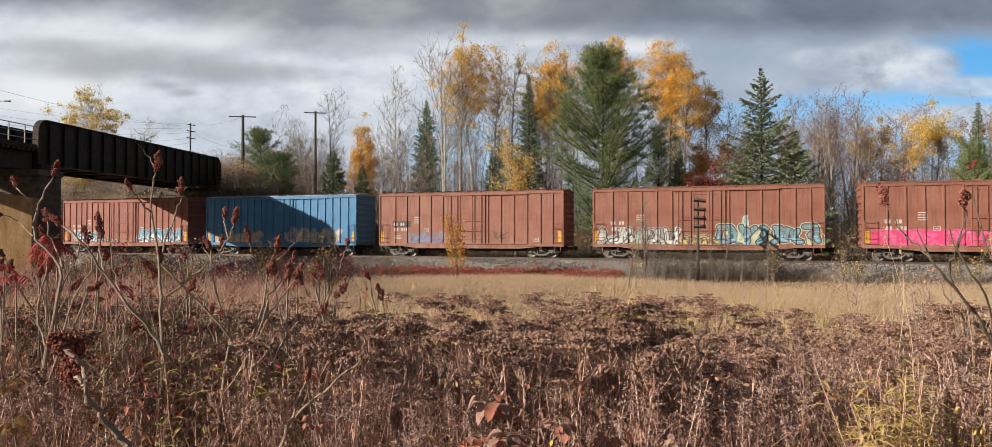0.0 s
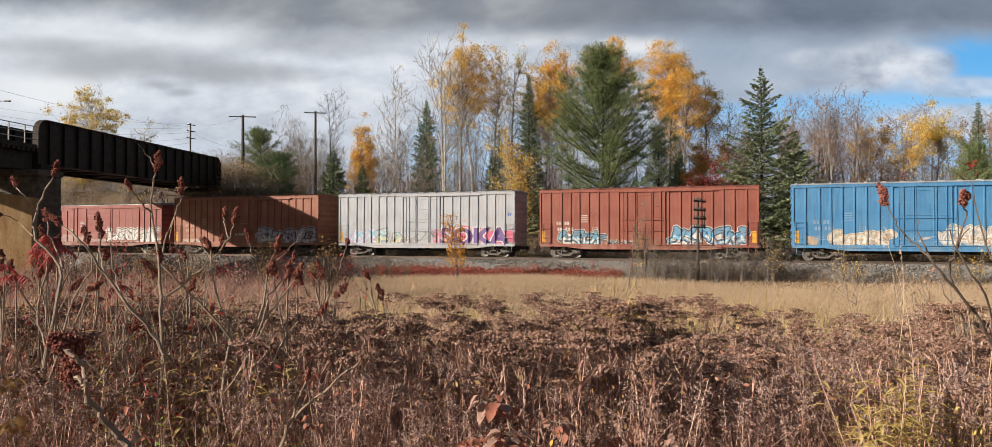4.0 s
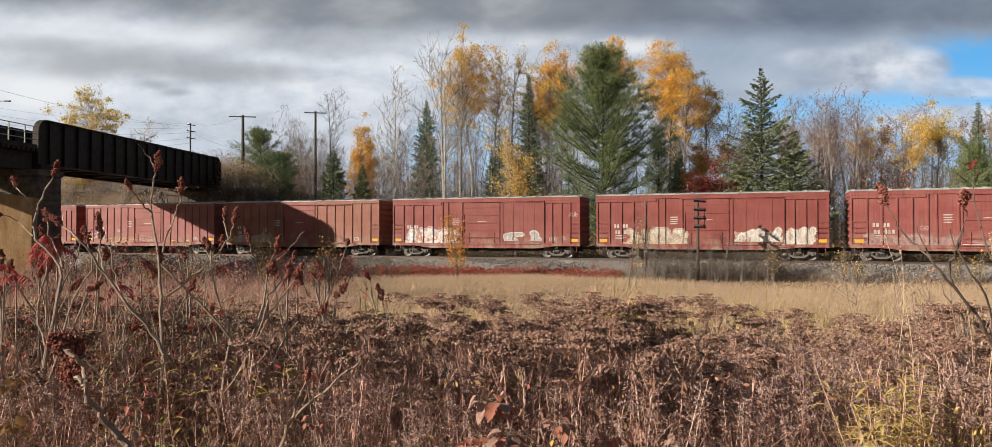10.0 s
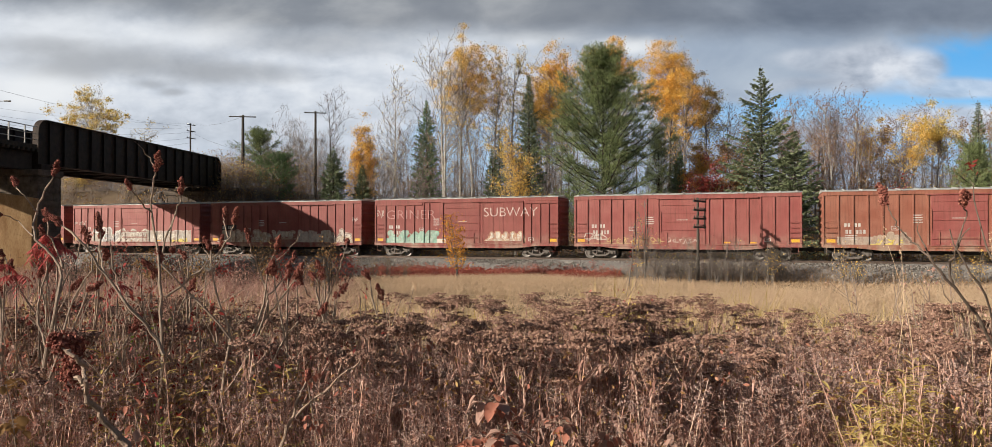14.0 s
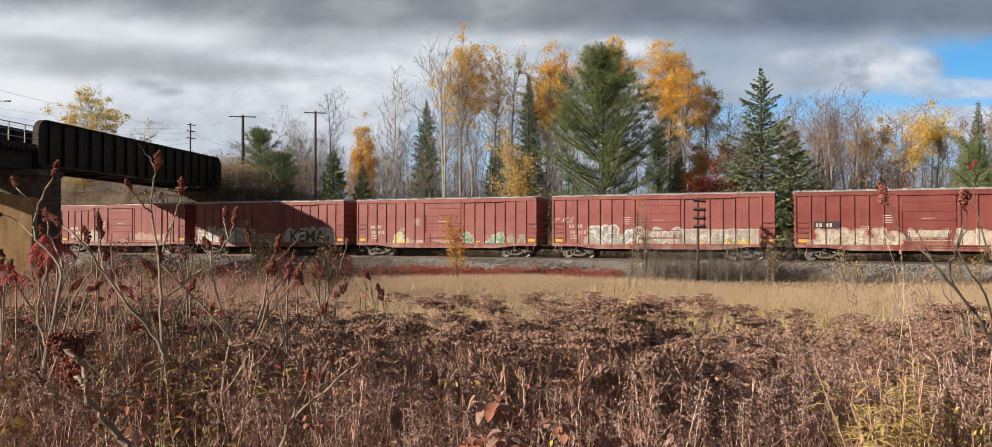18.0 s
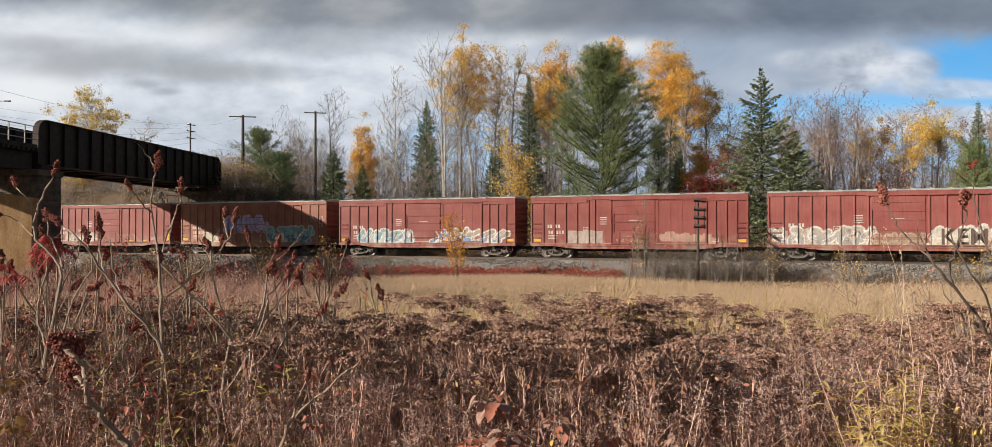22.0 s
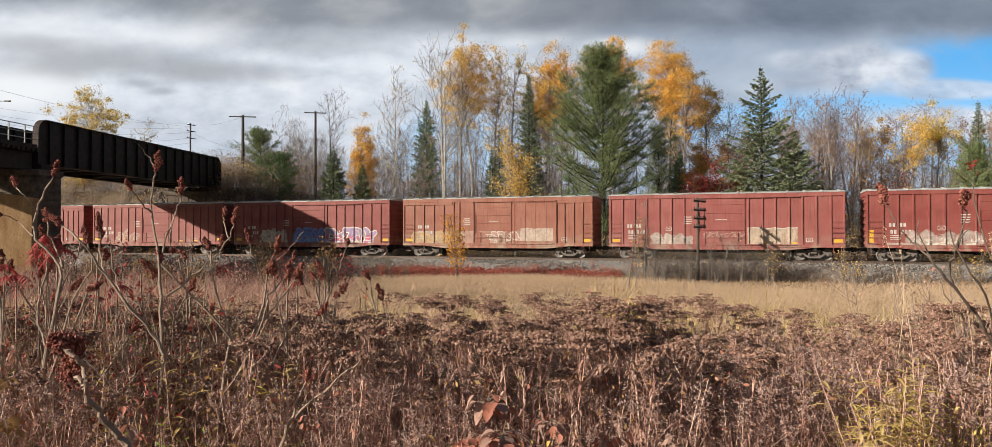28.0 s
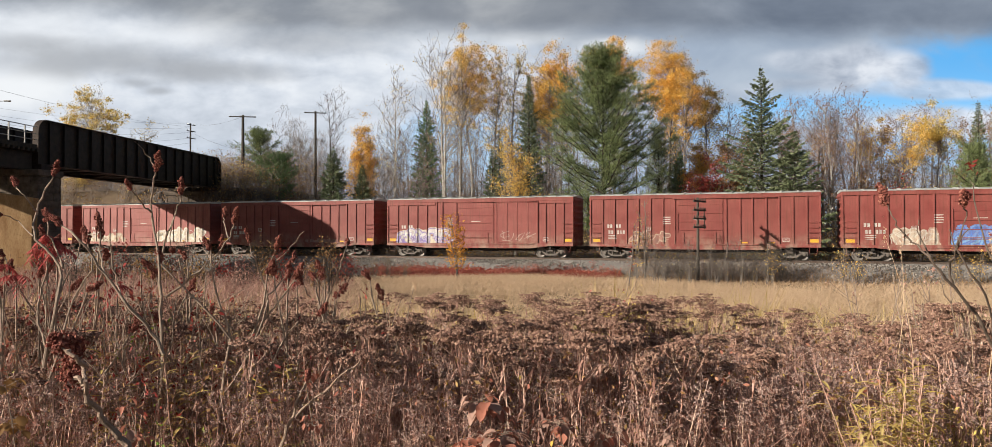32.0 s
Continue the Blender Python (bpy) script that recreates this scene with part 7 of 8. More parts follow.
def plume_template(rng, h):
    """One faded goldenrod: stem, curled leaves and a drooping feathery plume."""
    stem, leaf, head = MB(), MB(), MB()
    pts, rr, d = limb(rng, (0, 0, 0), (rng.normal(0, 0.1), rng.normal(0, 0.1), 1), h, 0.004, 0.04, -0.01, 6)
    stem.tube(pts, np.linspace(0.0052, 0.002, 7), 3)
    for i in range(12):
        f = rng.uniform(4.1, 5.9)
        j = int(f)
        p = pts[j] + (pts[j + 1] - pts[j]) * (f - j)
        a = rng.uniform(0, 6.283)
        lp, lr, _ = limb(rng, p, (math.cos(a), math.sin(a), 0.5), rng.uniform(0.04, 0.13) * (6.2 - f) / 1.5, 0.0014, 0.1, -0.12, 3)
        stem.tube(lp[[0, 3]], lr[[0, 3]], 3)
        at = np.concatenate([lp[1:]] * 4) + rng.normal(0, 0.007, (12, 3))
        leaves(head, at, 0.013, rng)
    for i in range(rng.integers(12, 22)):
        f = rng.uniform(0.1, 0.75) * 6
        j = int(f)
        p = pts[j] + (pts[j + 1] - pts[j]) * (f - j)
        a = rng.uniform(0, 6.283)
        ln, w = rng.uniform(0.05, 0.1), rng.uniform(0.004, 0.009)
        dx, dy = math.cos(a), math.sin(a)
        k = np.linspace(0, 1, 4)
        mid = np.stack([p[0] + dx * ln * k * 0.6, p[1] + dy * ln * k * 0.6, p[2] + ln * (0.3 * k - 1.1 * k ** 2)], 1)
        sd = np.array((-dy, dx, 0.3)) * w
        leaf.put(np.concatenate([mid - sd * (1 - k * 0.8)[:, None], mid + sd * (1 - k * 0.8)[:, None]]), [(q, q + 1, q + 5, q + 4) for q in range(3)])
    return stem, leaf, head


def planted(templates, x, y, z, size, rng, mats, name, label):
    """Many turned and scaled copies of a few plants, joined by material."""
    pick = rng.integers(0, len(templates), len(x))
    ang = rng.uniform(0, 6.283, len(x))
    top = thing(name, label, "weeds", kind="stuff")
    for slot, (pn, mat) in enumerate(mats):
        out = MB()
        for ti, tpl in enumerate(templates):
            v = np.concatenate(tpl[slot].v)
            sel = np.where(pick == ti)[0]
            if not len(sel):
                continue
            c, s = np.cos(ang[sel]), np.sin(ang[sel])
            k = size[sel]
            vv = np.stack([(v[None, :, 0] * c[:, None] - v[None, :, 1] * s[:, None]) * k[:, None] + x[sel, None],
                           (v[None, :, 0] * s[:, None] + v[None, :, 1] * c[:, None]) * k[:, None] + y[sel, None],
                           v[None, :, 2] * k[:, None] + z[sel, None]], -1)
            base = out.n + np.arange(len(sel)) * len(v)
            out.v.append(vv.reshape(-1, 3))
            out.n += len(sel) * len(v)
            every = tpl[slot].faces()
            for size_of in sorted({len(f) for f in every}):
                fa = np.array([f for f in every if len(f) == size_of])
                out.a.append((fa[None] + base[:, None, None]).reshape(-1, size_of))
        part(pn, out, mat, top)
    return top


def wedge(n, near, far, rng, power=1.0, lo=-150, hi=1720):
    d = near + (far - near) * rng.uniform(0, 1, n) ** power
    b = rng.uniform(px(lo), px(hi), n)
    return b * d, d


def weeds():
    rng = np.random.default_rng(21)
    tpl = [tansy_template(rng, 1.0) for _ in range(9)]
    x, y = wedge(700, 4.2, 7.5, rng, 1.0)
    keep = (noise_field(x * 3, y * 3, 0.5) > 0.3) & (rng.uniform(0, 1, len(x)) > 0.45 * smoothstep(0.2, 0.32, x / y) + 0.5 * smoothstep(-0.22, -0.36, x / y))
    x, y = x[keep], y[keep]
    h = (1.15 - 0.4 * rng.uniform(0, 1, len(x)) ** 2.2) * (1 - 0.09 * smoothstep(0.1, 0.4, x / y))
    planted(tpl, x, y, ground_height(x, y) - 0.03, h, rng, (("stems", M["weed_stem"]), ("withered_leaves", M["weed_leaf"]), ("flower_heads", M["weed_head"])),
            "dead_tansy", "dense dead brown tansy with flat dark flower heads")
    for u, v, d in ((1075, 468, 6.6), (1130, 462, 6.5), (1140, 476, 6.2), (1290, 500, 6.4), (1322, 500, 6.0), (1482, 478, 5.6), (1500, 474, 5.9), (1520, 492, 5.4), (1400, 512, 5.6), (985, 470, 6.4), (965, 478, 6.0), (710, 464, 6.6), (640, 458, 6.8), (735, 470, 6.3), (1210, 506, 6.1), (1180, 500, 6.4), (870, 474, 6.5), (905, 478, 6.2)):
        x = px(u) * d
        z = float(ground_height(x, d)) - 0.03
        h = EYE + (371 - v) / 1150 * d - z
        t = thing("tansy", "tall dead tansy with flat dark flower heads", "weed", "tall tansies", at=(x, d, z), turn=rng.uniform(0, 360))
        for name, mb, mat in zip(("stem", "foliage", "flower_head"), tansy_template(rng, h - 0.02), ("weed_stem", "weed_leaf", "weed_head")):
            ob = part(name, mb, M[mat], t)
            if name != "stem":
                tagged(ob, kind="stuff")
    tpl = [plume_template(rng, 1.0) for _ in range(8)]
    x, y = wedge(3300, 4.0, 7.4, rng, 0.9)
    h = rng.uniform(0.5, 1.0, len(x))
    planted(tpl, x, y, ground_height(x, y) - 0.03, h, rng, (("stems", M["weed_stem"]), ("withered_leaves", M["weed_leaf"]), ("plumes", M["weed_fluff"])),
            "faded_goldenrod", "faded goldenrod stalks with pale feathery plumes")
    # grass and straw between the stems
    n = 14000
    x, y = wedge(n, 3.6, 8.5, rng, 0.9)
    mb = blades(MB(), x, y, ground_height(x, y) - 0.02, rng.uniform(0.25, 0.8, n), rng.uniform(0.003, 0.008, n), rng, 0.32, 0.9)
    tagged(part("dead_grass", mb, M["weed_leaf"]), "brown dead grass between the weeds", "grass", kind="stuff")
    n = 800
    x, y = wedge(n, 3.8, 7.0, rng, 0.9, 1340, 1720)
    mb = blades(MB(), x, y, ground_height(x, y) - 0.02, rng.uniform(0.4, 0.85, n), rng.uniform(0.004, 0.009, n), rng, 0.35, 0.6)
    keep = part("yellow_grass", mb, M["grass_yellow"])
    tagged(keep, "yellow dry grass leaning among the weeds", "grass", kind="stuff")
    # withered and yellowed leaves caught among the stems
    for n, mat, size, label in ((7000, "leaf_rust", 0.026, "curled brown leaves caught in the weeds"), (1500, "leaf_pale", 0.02, "small yellowed leaves among the weeds"), (2600, "leaf_vine", 0.026, "reddish bramble leaves among the weeds")):
        cx, cy = wedge(240, 4.0, 6.8, rng, 0.9)
        i = rng.integers(0, 240, n)
        x, y = cx[i] + rng.normal(0, 0.14, n), cy[i] + rng.normal(0, 0.14, n)
        at = np.stack([x, y, ground_height(x, y) + rng.uniform(0.1, 0.9, n)], 1)
        tagged(part("leaf_litter", leaves(MB(), at, size, rng, 1.8), M[mat]), label, "leaves", kind="stuff")
    # rank brown growth in the hollow before the bridge
    n = 16000
    x, y = wedge(n, 24.0, 51.0, rng, 0.8, -40, 570)
    keep = (off_track(x, y) < -4.4) & (noise_field(x, y, 0.5) > 0.3)
    x, y = x[keep], y[keep]
    k = len(x)
    mb = blades(MB(), x, y, ground_height(x, y) - 0.02, rng.uniform(0.5, 1.3, k) * (1 - 0.5 * smoothstep(420, 560, 784 + 1150 * x / y)), rng.uniform(0.01, 0.025, k), rng, 0.7, 0.8)
    tagged(part("rank_growth", mb, M["weed_leaf"]), "rank brown weeds in the shaded hollow", "weeds", kind="stuff")
    s, nn = rng.uniform(9, 42, 4500), rng.normal(-4.9, 0.5, 4500)
    p = ORIGIN[None] + s[:, None] * ALONG + nn[:, None] * AWAY
    z = np.maximum(ground_height(p[:, 0], p[:, 1]), np.interp(nn, (-5.4, -4.5, -3.4), (-0.25, 0.35, 0.95))) - 0.02
    mb = blades(MB(), p[:, 0], p[:, 1], z, rng.uniform(0.2, 0.65, 4500), rng.uniform(0.008, 0.02, 4500), rng, 0.6, 0.6)
    tagged(part("rank_growth", mb, M["leaf_rust"]), "low rusty weeds along the ballast foot", "weeds", kind="stuff")
    n = 7000
    x, y = wedge(n, 6.5, 13.0, rng, 0.9)
    mb = blades(MB(), x, y, ground_height(x, y) - 0.02, rng.uniform(0.5, 0.95, n), rng.uniform(0.005, 0.012, n), rng, 0.25, 0.5)
    tagged(part("straw_grass", mb, M["grass_dry"]), "straw-coloured grass on the slope behind the weeds", "grass", kind="stuff")


weeds()


# ---- sumacs ----
def cone(rng, p, d, ln, w):
    """One furry upright sumac fruit cone made of small drupes."""
    n = 260
    d = np.array(d) / np.linalg.norm(d)
    s = rng.uniform(0, 1, n)
    prof = np.sin(np.pi * np.clip(s * 0.85 + 0.12, 0, 1)) ** 0.7
    a = rng.uniform(0, 6.283, n)
    u = np.cross(d, (0.3, 0.9, 0.1))
    u /= np.linalg.norm(u)
    v = np.cross(d, u)
    rad = w / 2 * prof * rng.uniform(0.35, 1.2, n) * (0.8 + 0.35 * np.sin(9 * s + a))
    at = np.array(p) + d * (s * ln)[:, None] + u * (np.cos(a) * rad)[:, None] + v * (np.sin(a) * rad)[:, None]
    octa = np.array([(1, 0, 0), (-1, 0, 0), (0, 1, 0), (0, -1, 0), (0, 0, 1), (0, 0, -1)], float)
    f = [(0, 2, 4), (2, 1, 4), (1, 3, 4), (3, 0, 4), (2, 0, 5), (1, 2, 5), (3, 1, 5), (0, 3, 5)]
    m = np.zeros((n, 4, 4))
    m[:, :3, :3] = turned(n, rng) * rng.uniform(0.004, 0.0085, (n, 1, 1))
    m[:, :3, 3], m[:, 3, 3] = at, 1
    return MB().many(octa, f, m)


def sumac(label, u, depth, stems, seed, leafy_red=0, bark="sumac_stem", stout=0.66):
    """stems: rows of (offsets along the stem as bearing and height steps, radius, has a cone)."""
    rng = np.random.default_rng(seed)
    x, y = px(u) * depth, depth
    z = float(ground_height(x, y)) - 0.03
    t = thing("sumac", label, "shrub", "sumacs", at=(x, y, z))
    at = []
    for path, r, fruit, *fat in stems:
        # path in (picture bearing, picture height) at this depth, turned into metres from the root
        away = rng.normal(0, 0.012 * depth, len(path)) + np.linspace(0, rng.normal(0, 0.04 * depth), len(path))
        pts = np.array([(px(a) * (depth + w) - x, w, EYE + (371 - b) / 1150 * (depth + w) - z) for (a, b), w in zip(path, away)])
        k = np.linspace(0, len(pts) - 1, 3 * len(pts))
        fine = np.stack([np.interp(k, np.arange(len(pts)), pts[:, c]) for c in range(3)], 1)
        fine[1:-1] = (fine[:-2] + 2 * fine[1:-1] + fine[2:]) / 4
        fine += rng.normal(0, 0.004, fine.shape)
        part("stem", MB().tube(fine, stout * np.linspace(r, r * 0.45, len(fine)) * rng.uniform(0.85, 1.2, len(fine)), 7), M[bark], t)
        if fruit:
            d = fine[-1] - fine[-3]
            part("fruit_cone", cone(rng, fine[-1] - d * 0.2, d + np.array((0, 0, 0.02)), fruit * depth / 1150, fruit * (fat[0] if fat else 0.34) * depth / 1150), M["sumac_cone"], t)
        at.append(fine[-1])
    if leafy_red:
        p = np.array(at)[rng.integers(0, len(at), leafy_red)] + rng.normal(0, 0.09, (leafy_red, 3)) - (0, 0, 0.1)
        part("leaves", leaves(MB(), p, 0.022, rng, 2.4), M["leaf_scarlet"], t)


def sumacs():
    sumac("bare staghorn sumac with dark red fruit cones", 262, 4.6, [
        ([(255, 640), (258, 560), (255, 470), (250, 400), (238, 335), (242, 290)], 0.017, 0),
        ([(242, 292), (246, 268)], 0.010, 34),
        ([(238, 335), (222, 318), (205, 296)], 0.009, 22),
        ([(243, 262), (228, 240), (212, 222)], 0.004, 0),
        ([(252, 420), (262, 375), (280, 330), (288, 305)], 0.010, 30),
        ([(280, 330), (268, 380), (272, 395)], 0.006, 26)], 301, 0)
    sumac("bare staghorn sumac with dark red fruit cones", 120, 4.4, [
        ([(66, 640), (74, 560), (92, 480), (100, 420), (52, 372), (56, 335), (70, 300)], 0.018, 0),
        ([(70, 300), (86, 276)], 0.009, 28),
        ([(56, 335), (38, 308), (22, 292)], 0.009, 26),
        ([(52, 372), (30, 350), (2, 338)], 0.006, 30),
        ([(78, 560), (60, 500), (66, 450), (88, 392)], 0.012, 30),
        ([(66, 640), (92, 560), (118, 470), (150, 420), (138, 380)], 0.012, 34),
        ([(100, 420), (82, 380), (74, 345)], 0.009, 34)], 302, 0)
    sumac("bare staghorn sumac leaning over the weeds", 210, 4.0, [
        ([(262, 560), (240, 520), (200, 480), (165, 430), (130, 380), (92, 352)], 0.015, 34),
        ([(165, 430), (158, 395), (160, 362)], 0.008, 30),
        ([(200, 480), (182, 440), (176, 392), (174, 380)], 0.008, 0)], 303, 0)
    sumac("bare staghorn sumac with dark red fruit cones", 355, 5.0, [
        ([(262, 470), (300, 440), (335, 410), (362, 378), (372, 350)], 0.012, 28),
        ([(362, 378), (352, 350), (354, 342)], 0.007, 24),
        ([(335, 410), (322, 392), (316, 376)], 0.006, 0),
        ([(300, 470), (330, 450), (345, 420), (350, 395)], 0.007, 26)], 304, 0)
    sumac("bare staghorn sumac with dark red fruit cones", 420, 5.2, [
        ([(424, 520), (424, 466), (412, 430), (398, 400), (394, 380)], 0.012, 26),
        ([(412, 430), (430, 412), (436, 392)], 0.008, 28),
        ([(436, 412), (462, 390), (480, 366)], 0.004, 0),
        ([(424, 466), (450, 440), (462, 412)], 0.008, 22)], 305)
    sumac("bare staghorn sumac with a scarlet tuft", 520, 5.2, [
        ([(500, 520), (520, 466), (535, 430), (545, 400), (548, 384)], 0.011, 20),
        ([(520, 466), (505, 450), (498, 440)], 0.008, 28),
        ([(490, 470), (482, 455), (478, 446)], 0.007, 24),
        ([(535, 430), (526, 420), (524, 408)], 0.006, 0)], 306, 10)
    sumac("near sumac stem with a shaggy dark fruit cone", 180, 2.3, [
        ([(215, 720), (188, 690), (158, 655), (140, 625), (136, 600)], 0.016, 0),
        ([(136, 612), (130, 600), (124, 592)], 0.012, 62, 0.8),
        ([(138, 600), (136, 580), (126, 562)], 0.010, 40, 0.9),
        ([(136, 580), (116, 560), (100, 548)], 0.010, 42, 0.8)], 307, 0, "sumac_near", 0.8)
    sumac("near sumac stem with a small red tuft", 460, 2.7, [
        ([(440, 720), (462, 660), (478, 620), (486, 598)], 0.009, 18),
        ([(470, 655), (510, 620), (545, 590), (572, 566)], 0.006, 0)], 308, 5, "sumac_near", 0.8)
    sumac("bare sumac bending in from the roadside", 1545, 3.6, [
        ([(1600, 640), (1570, 560), (1545, 500), (1505, 452), (1470, 410), (1440, 380)], 0.012, 0),
        ([(1440, 380), (1420, 360), (1406, 330), (1402, 322)], 0.006, 50),
        ([(1505, 452), (1500, 420), (1508, 395), (1532, 360)], 0.008, 0),
        ([(1508, 395), (1528, 340), (1522, 322)], 0.006, 44),
        ([(1570, 540), (1562, 470), (1520, 410), (1500, 360)], 0.008, 0),
        ([(1600, 480), (1560, 400), (1540, 320), (1537, 285)], 0.007, 0),
        ([(1470, 410), (1455, 370), (1450, 345)], 0.005, 0)], 309, 0, "sumac_shaded", 0.75)
    # younger sumacs, forking upwards
    rng = np.random.default_rng(57)
    for i in range(15):
        u = (10, 34, 70, 108, 140, 172, 205, 236, 300, 330, 384, 446, 470, 505, 550)[i]
        d = rng.uniform(4.5, 5.8)
        x = px(u) * d
        z = float(ground_height(x, d)) - 0.03
        high = EYE + (371 - rng.uniform(330, 420) - 0.06 * u) / 1150 * d - z
        t = thing("sumac", "young forked staghorn sumac with drooping withered fruit", "shrub", "sumacs", at=(x, d, z))
        lp, lr, dd = limb(rng, (0, 0, 0), (rng.normal(0, 0.15), rng.normal(0, 0.1), 1), high * 0.62, 0.012, 0.09, 0.04, 6)
        part("stem", MB().tube(lp, np.linspace(0.012, 0.008, 7) * rng.uniform(0.9, 1.15, 7), 7), M["sumac_stem"], t)
        for j in range(3):
            a = rng.uniform(0, 6.283)
            start = lp[-1] if j < 2 else lp[4]
            bp, br, bd = limb(rng, start, (0.55 * math.cos(a), 0.35 * math.sin(a), 1), high * rng.uniform(0.25, 0.4), 0.008, 0.12, 0.1, 5)
            part("stem", MB().tube(bp, np.linspace(0.008, 0.0045, 6) * rng.uniform(0.9, 1.15, 6), 6), M["sumac_stem"], t)
            if rng.uniform() < 0.75:
                ln = rng.uniform(0.09, 0.15)
                part("fruit_cone", cone(rng, bp[-1], bd + rng.normal(0, 0.3, 3), ln, ln * 0.42), M["sumac_cone"], t)
            tp, tr, _ = limb(rng, bp[2], bd + rng.normal(0, 0.7, 3), high * 0.16, 0.004, 0.15, 0.12, 3)
            part("twig", MB().tube(tp, tr, 4), M["sumac_stem"], t)
        k = 14
        p = lp[rng.integers(3, 7, k)] + rng.normal(0, 0.06, (k, 3))
        part("withered_leaves", leaves(MB(), p, 0.035, rng, 2.2), M["leaf_red" if i % 2 else "leaf_vine"], t)
    # lesser shrubs between them
    rng = np.random.default_rng(31)
    for i in range(46):
        if i < 40 and i % 3 == 0:
            continue
        u = rng.uniform(-20, 330 if i % 2 else 560) if i < 40 else rng.uniform(1380, 1600)
        d = rng.uniform(4.6, 6.2)
        x = px(u) * d
        z = float(ground_height(x, d)) - 0.03
        top = EYE + (371 - rng.uniform(385, 470)) / 1150 * d - z
        t = thing("shrub", "thin leafless shrub with shrivelled dark leaves", "shrub", "shrubs by the road", at=(x, d, z))
        tips = []
        for q in range(4):
            wood = MB()
            a = rng.uniform(0, 6.283)
            lp, lr, dd = limb(rng, (rng.normal(0, 0.05), rng.normal(0, 0.05), 0), (0.3 * math.cos(a), 0.3 * math.sin(a), 1), top * rng.uniform(0.7, 1.05), 0.007, 0.09, 0.05, 6)
            wood.tube(lp, lr, 5)
            for b in range(6):
                j = rng.integers(2, 6)
                sp, sr, _ = limb(rng, lp[j], dd + rng.normal(0, 0.5, 3), rng.uniform(0.12, 0.4), 0.0035, 0.15, 0.08, 3)
                wood.tube(sp, sr, 4)
                tips.append(sp[-1])
            part("stem", wood, M["sumac_stem"], t)
        tips = np.array(tips)
        k = 100
        p = tips[rng.integers(0, len(tips), k)] + rng.normal(0, 0.025, (k, 3)) - (0, 0, 0.03)
        part("shrivelled_leaves", leaves(MB(), p, 0.022, rng, 2.0), M["weed_leaf" if i >= 40 else "leaf_red" if i % 4 else "leaf_vine"], t)
    sumac("slim red-tipped seedling above the weeds", 985, 6.2, [
        ([(972, 600), (978, 540), (986, 490), (992, 462), (990, 440)], 0.007, 0),
        ([(986, 490), (974, 462), (966, 448)], 0.004, 0),
        ([(992, 470), (1004, 452), (1008, 438)], 0.004, 0)], 310, 18)
    # tall straws that stand over the weeds
    for i, (u0, v0, u1, v1, d) in enumerate(((1442, 560, 1398, 372, 4.8), (1560, 600, 1566, 380, 4.4), (1418, 560, 1424, 400, 5.2), (1532, 640, 1524, 470, 4.6), (648, 560, 652, 448, 6.8), (1210, 560, 1222, 452, 6.6), (322, 600, 330, 480, 5.0))):
        a, b = [np.array((px(u) * d, d, EYE + (371 - v) / 1150 * d)) for u, v in ((u0, v0), (u1, v1))]
        root = np.array((a[0], d, float(ground_height(a[0], d)) - 0.02))
        k = np.linspace(0, 1, 6)[:, None]
        pts = a + (b - a) * k + np.array((0.03, 0, 0)) * np.sin(np.pi * k)
        t = thing("grass_stalk", "tall pale dry grass stalk over the weeds", "grass", "tall straws", at=tuple(root))
        part("stalk", MB().tube(np.concatenate([[root], pts]) - root, np.linspace(0.0035, 0.0015, 7), 4), M["grass_dry"], t)
        at = pts[-1] - root + rng.normal(0, 1, (30, 3)) * (0.006, 0.006, 0.04)
        tagged(part("seed_head", leaves(MB(), at, 0.012, rng, 2.5), M["grass_dry"], t), kind="stuff")
    # a last scarlet leaf spray on the tallest tip
    rng = np.random.default_rng(8)
    d = 3.6
    p = np.array((px(1536) * d, d, EYE + (371 - 262) / 1150 * d))
    tagged(part("scarlet_leaf_spray", leaves(MB(), p + rng.normal(0, 0.014, (16, 3)), 0.024, rng, 2.4), M["leaf_red"]), "scarlet withered sumac leaves on a bare tip", "leaves")
    for u, dd, v, mat, n, s in ((254, 3.8, 692, "leaf_green", 14, 0.08), (1470, 3.9, 694, "leaf_pale", 12, 0.08), (1530, 3.9, 690, "leaf_pale", 14, 0.08), (215, 4.0, 640, "leaf_red", 8, 0.09), (186, 4.9, 452, "leaf_scarlet", 9, 0.1), (940, 5.6, 520, "leaf_pale", 46, 0.07), (985, 5.8, 505, "leaf_pale", 26, 0.07), (230, 5.0, 540, "leaf_green", 10, 0.07)):
        p = np.array((px(u) * dd, dd, EYE + (371 - v) / 1150 * dd))
        t = thing("low_plant", "low plant with a few coloured autumn leaves", "plant", at=(p[0], p[1], float(ground_height(p[0], p[1]))))
        rel = p - np.array(t.location)
        at = []
        for i in range(5):
            tip = rel + rng.normal(0, 0.07, 3)
            part("stem", MB().tube([(rng.normal(0, 0.02), rng.normal(0, 0.02), -0.05), tip * 0.6 + rng.normal(0, 0.02, 3), tip], [0.004, 0.003, 0.002], 4), M["weed_stem"], t)
            at.append(tip)
        at = np.array(at)[rng.integers(0, 5, 5 * n)] + rng.normal(0, 0.075, (5 * n, 3))
        part("leaves", leaves(MB(), at, s * 0.25, rng, 2.0), M[mat], t)


sumacs()


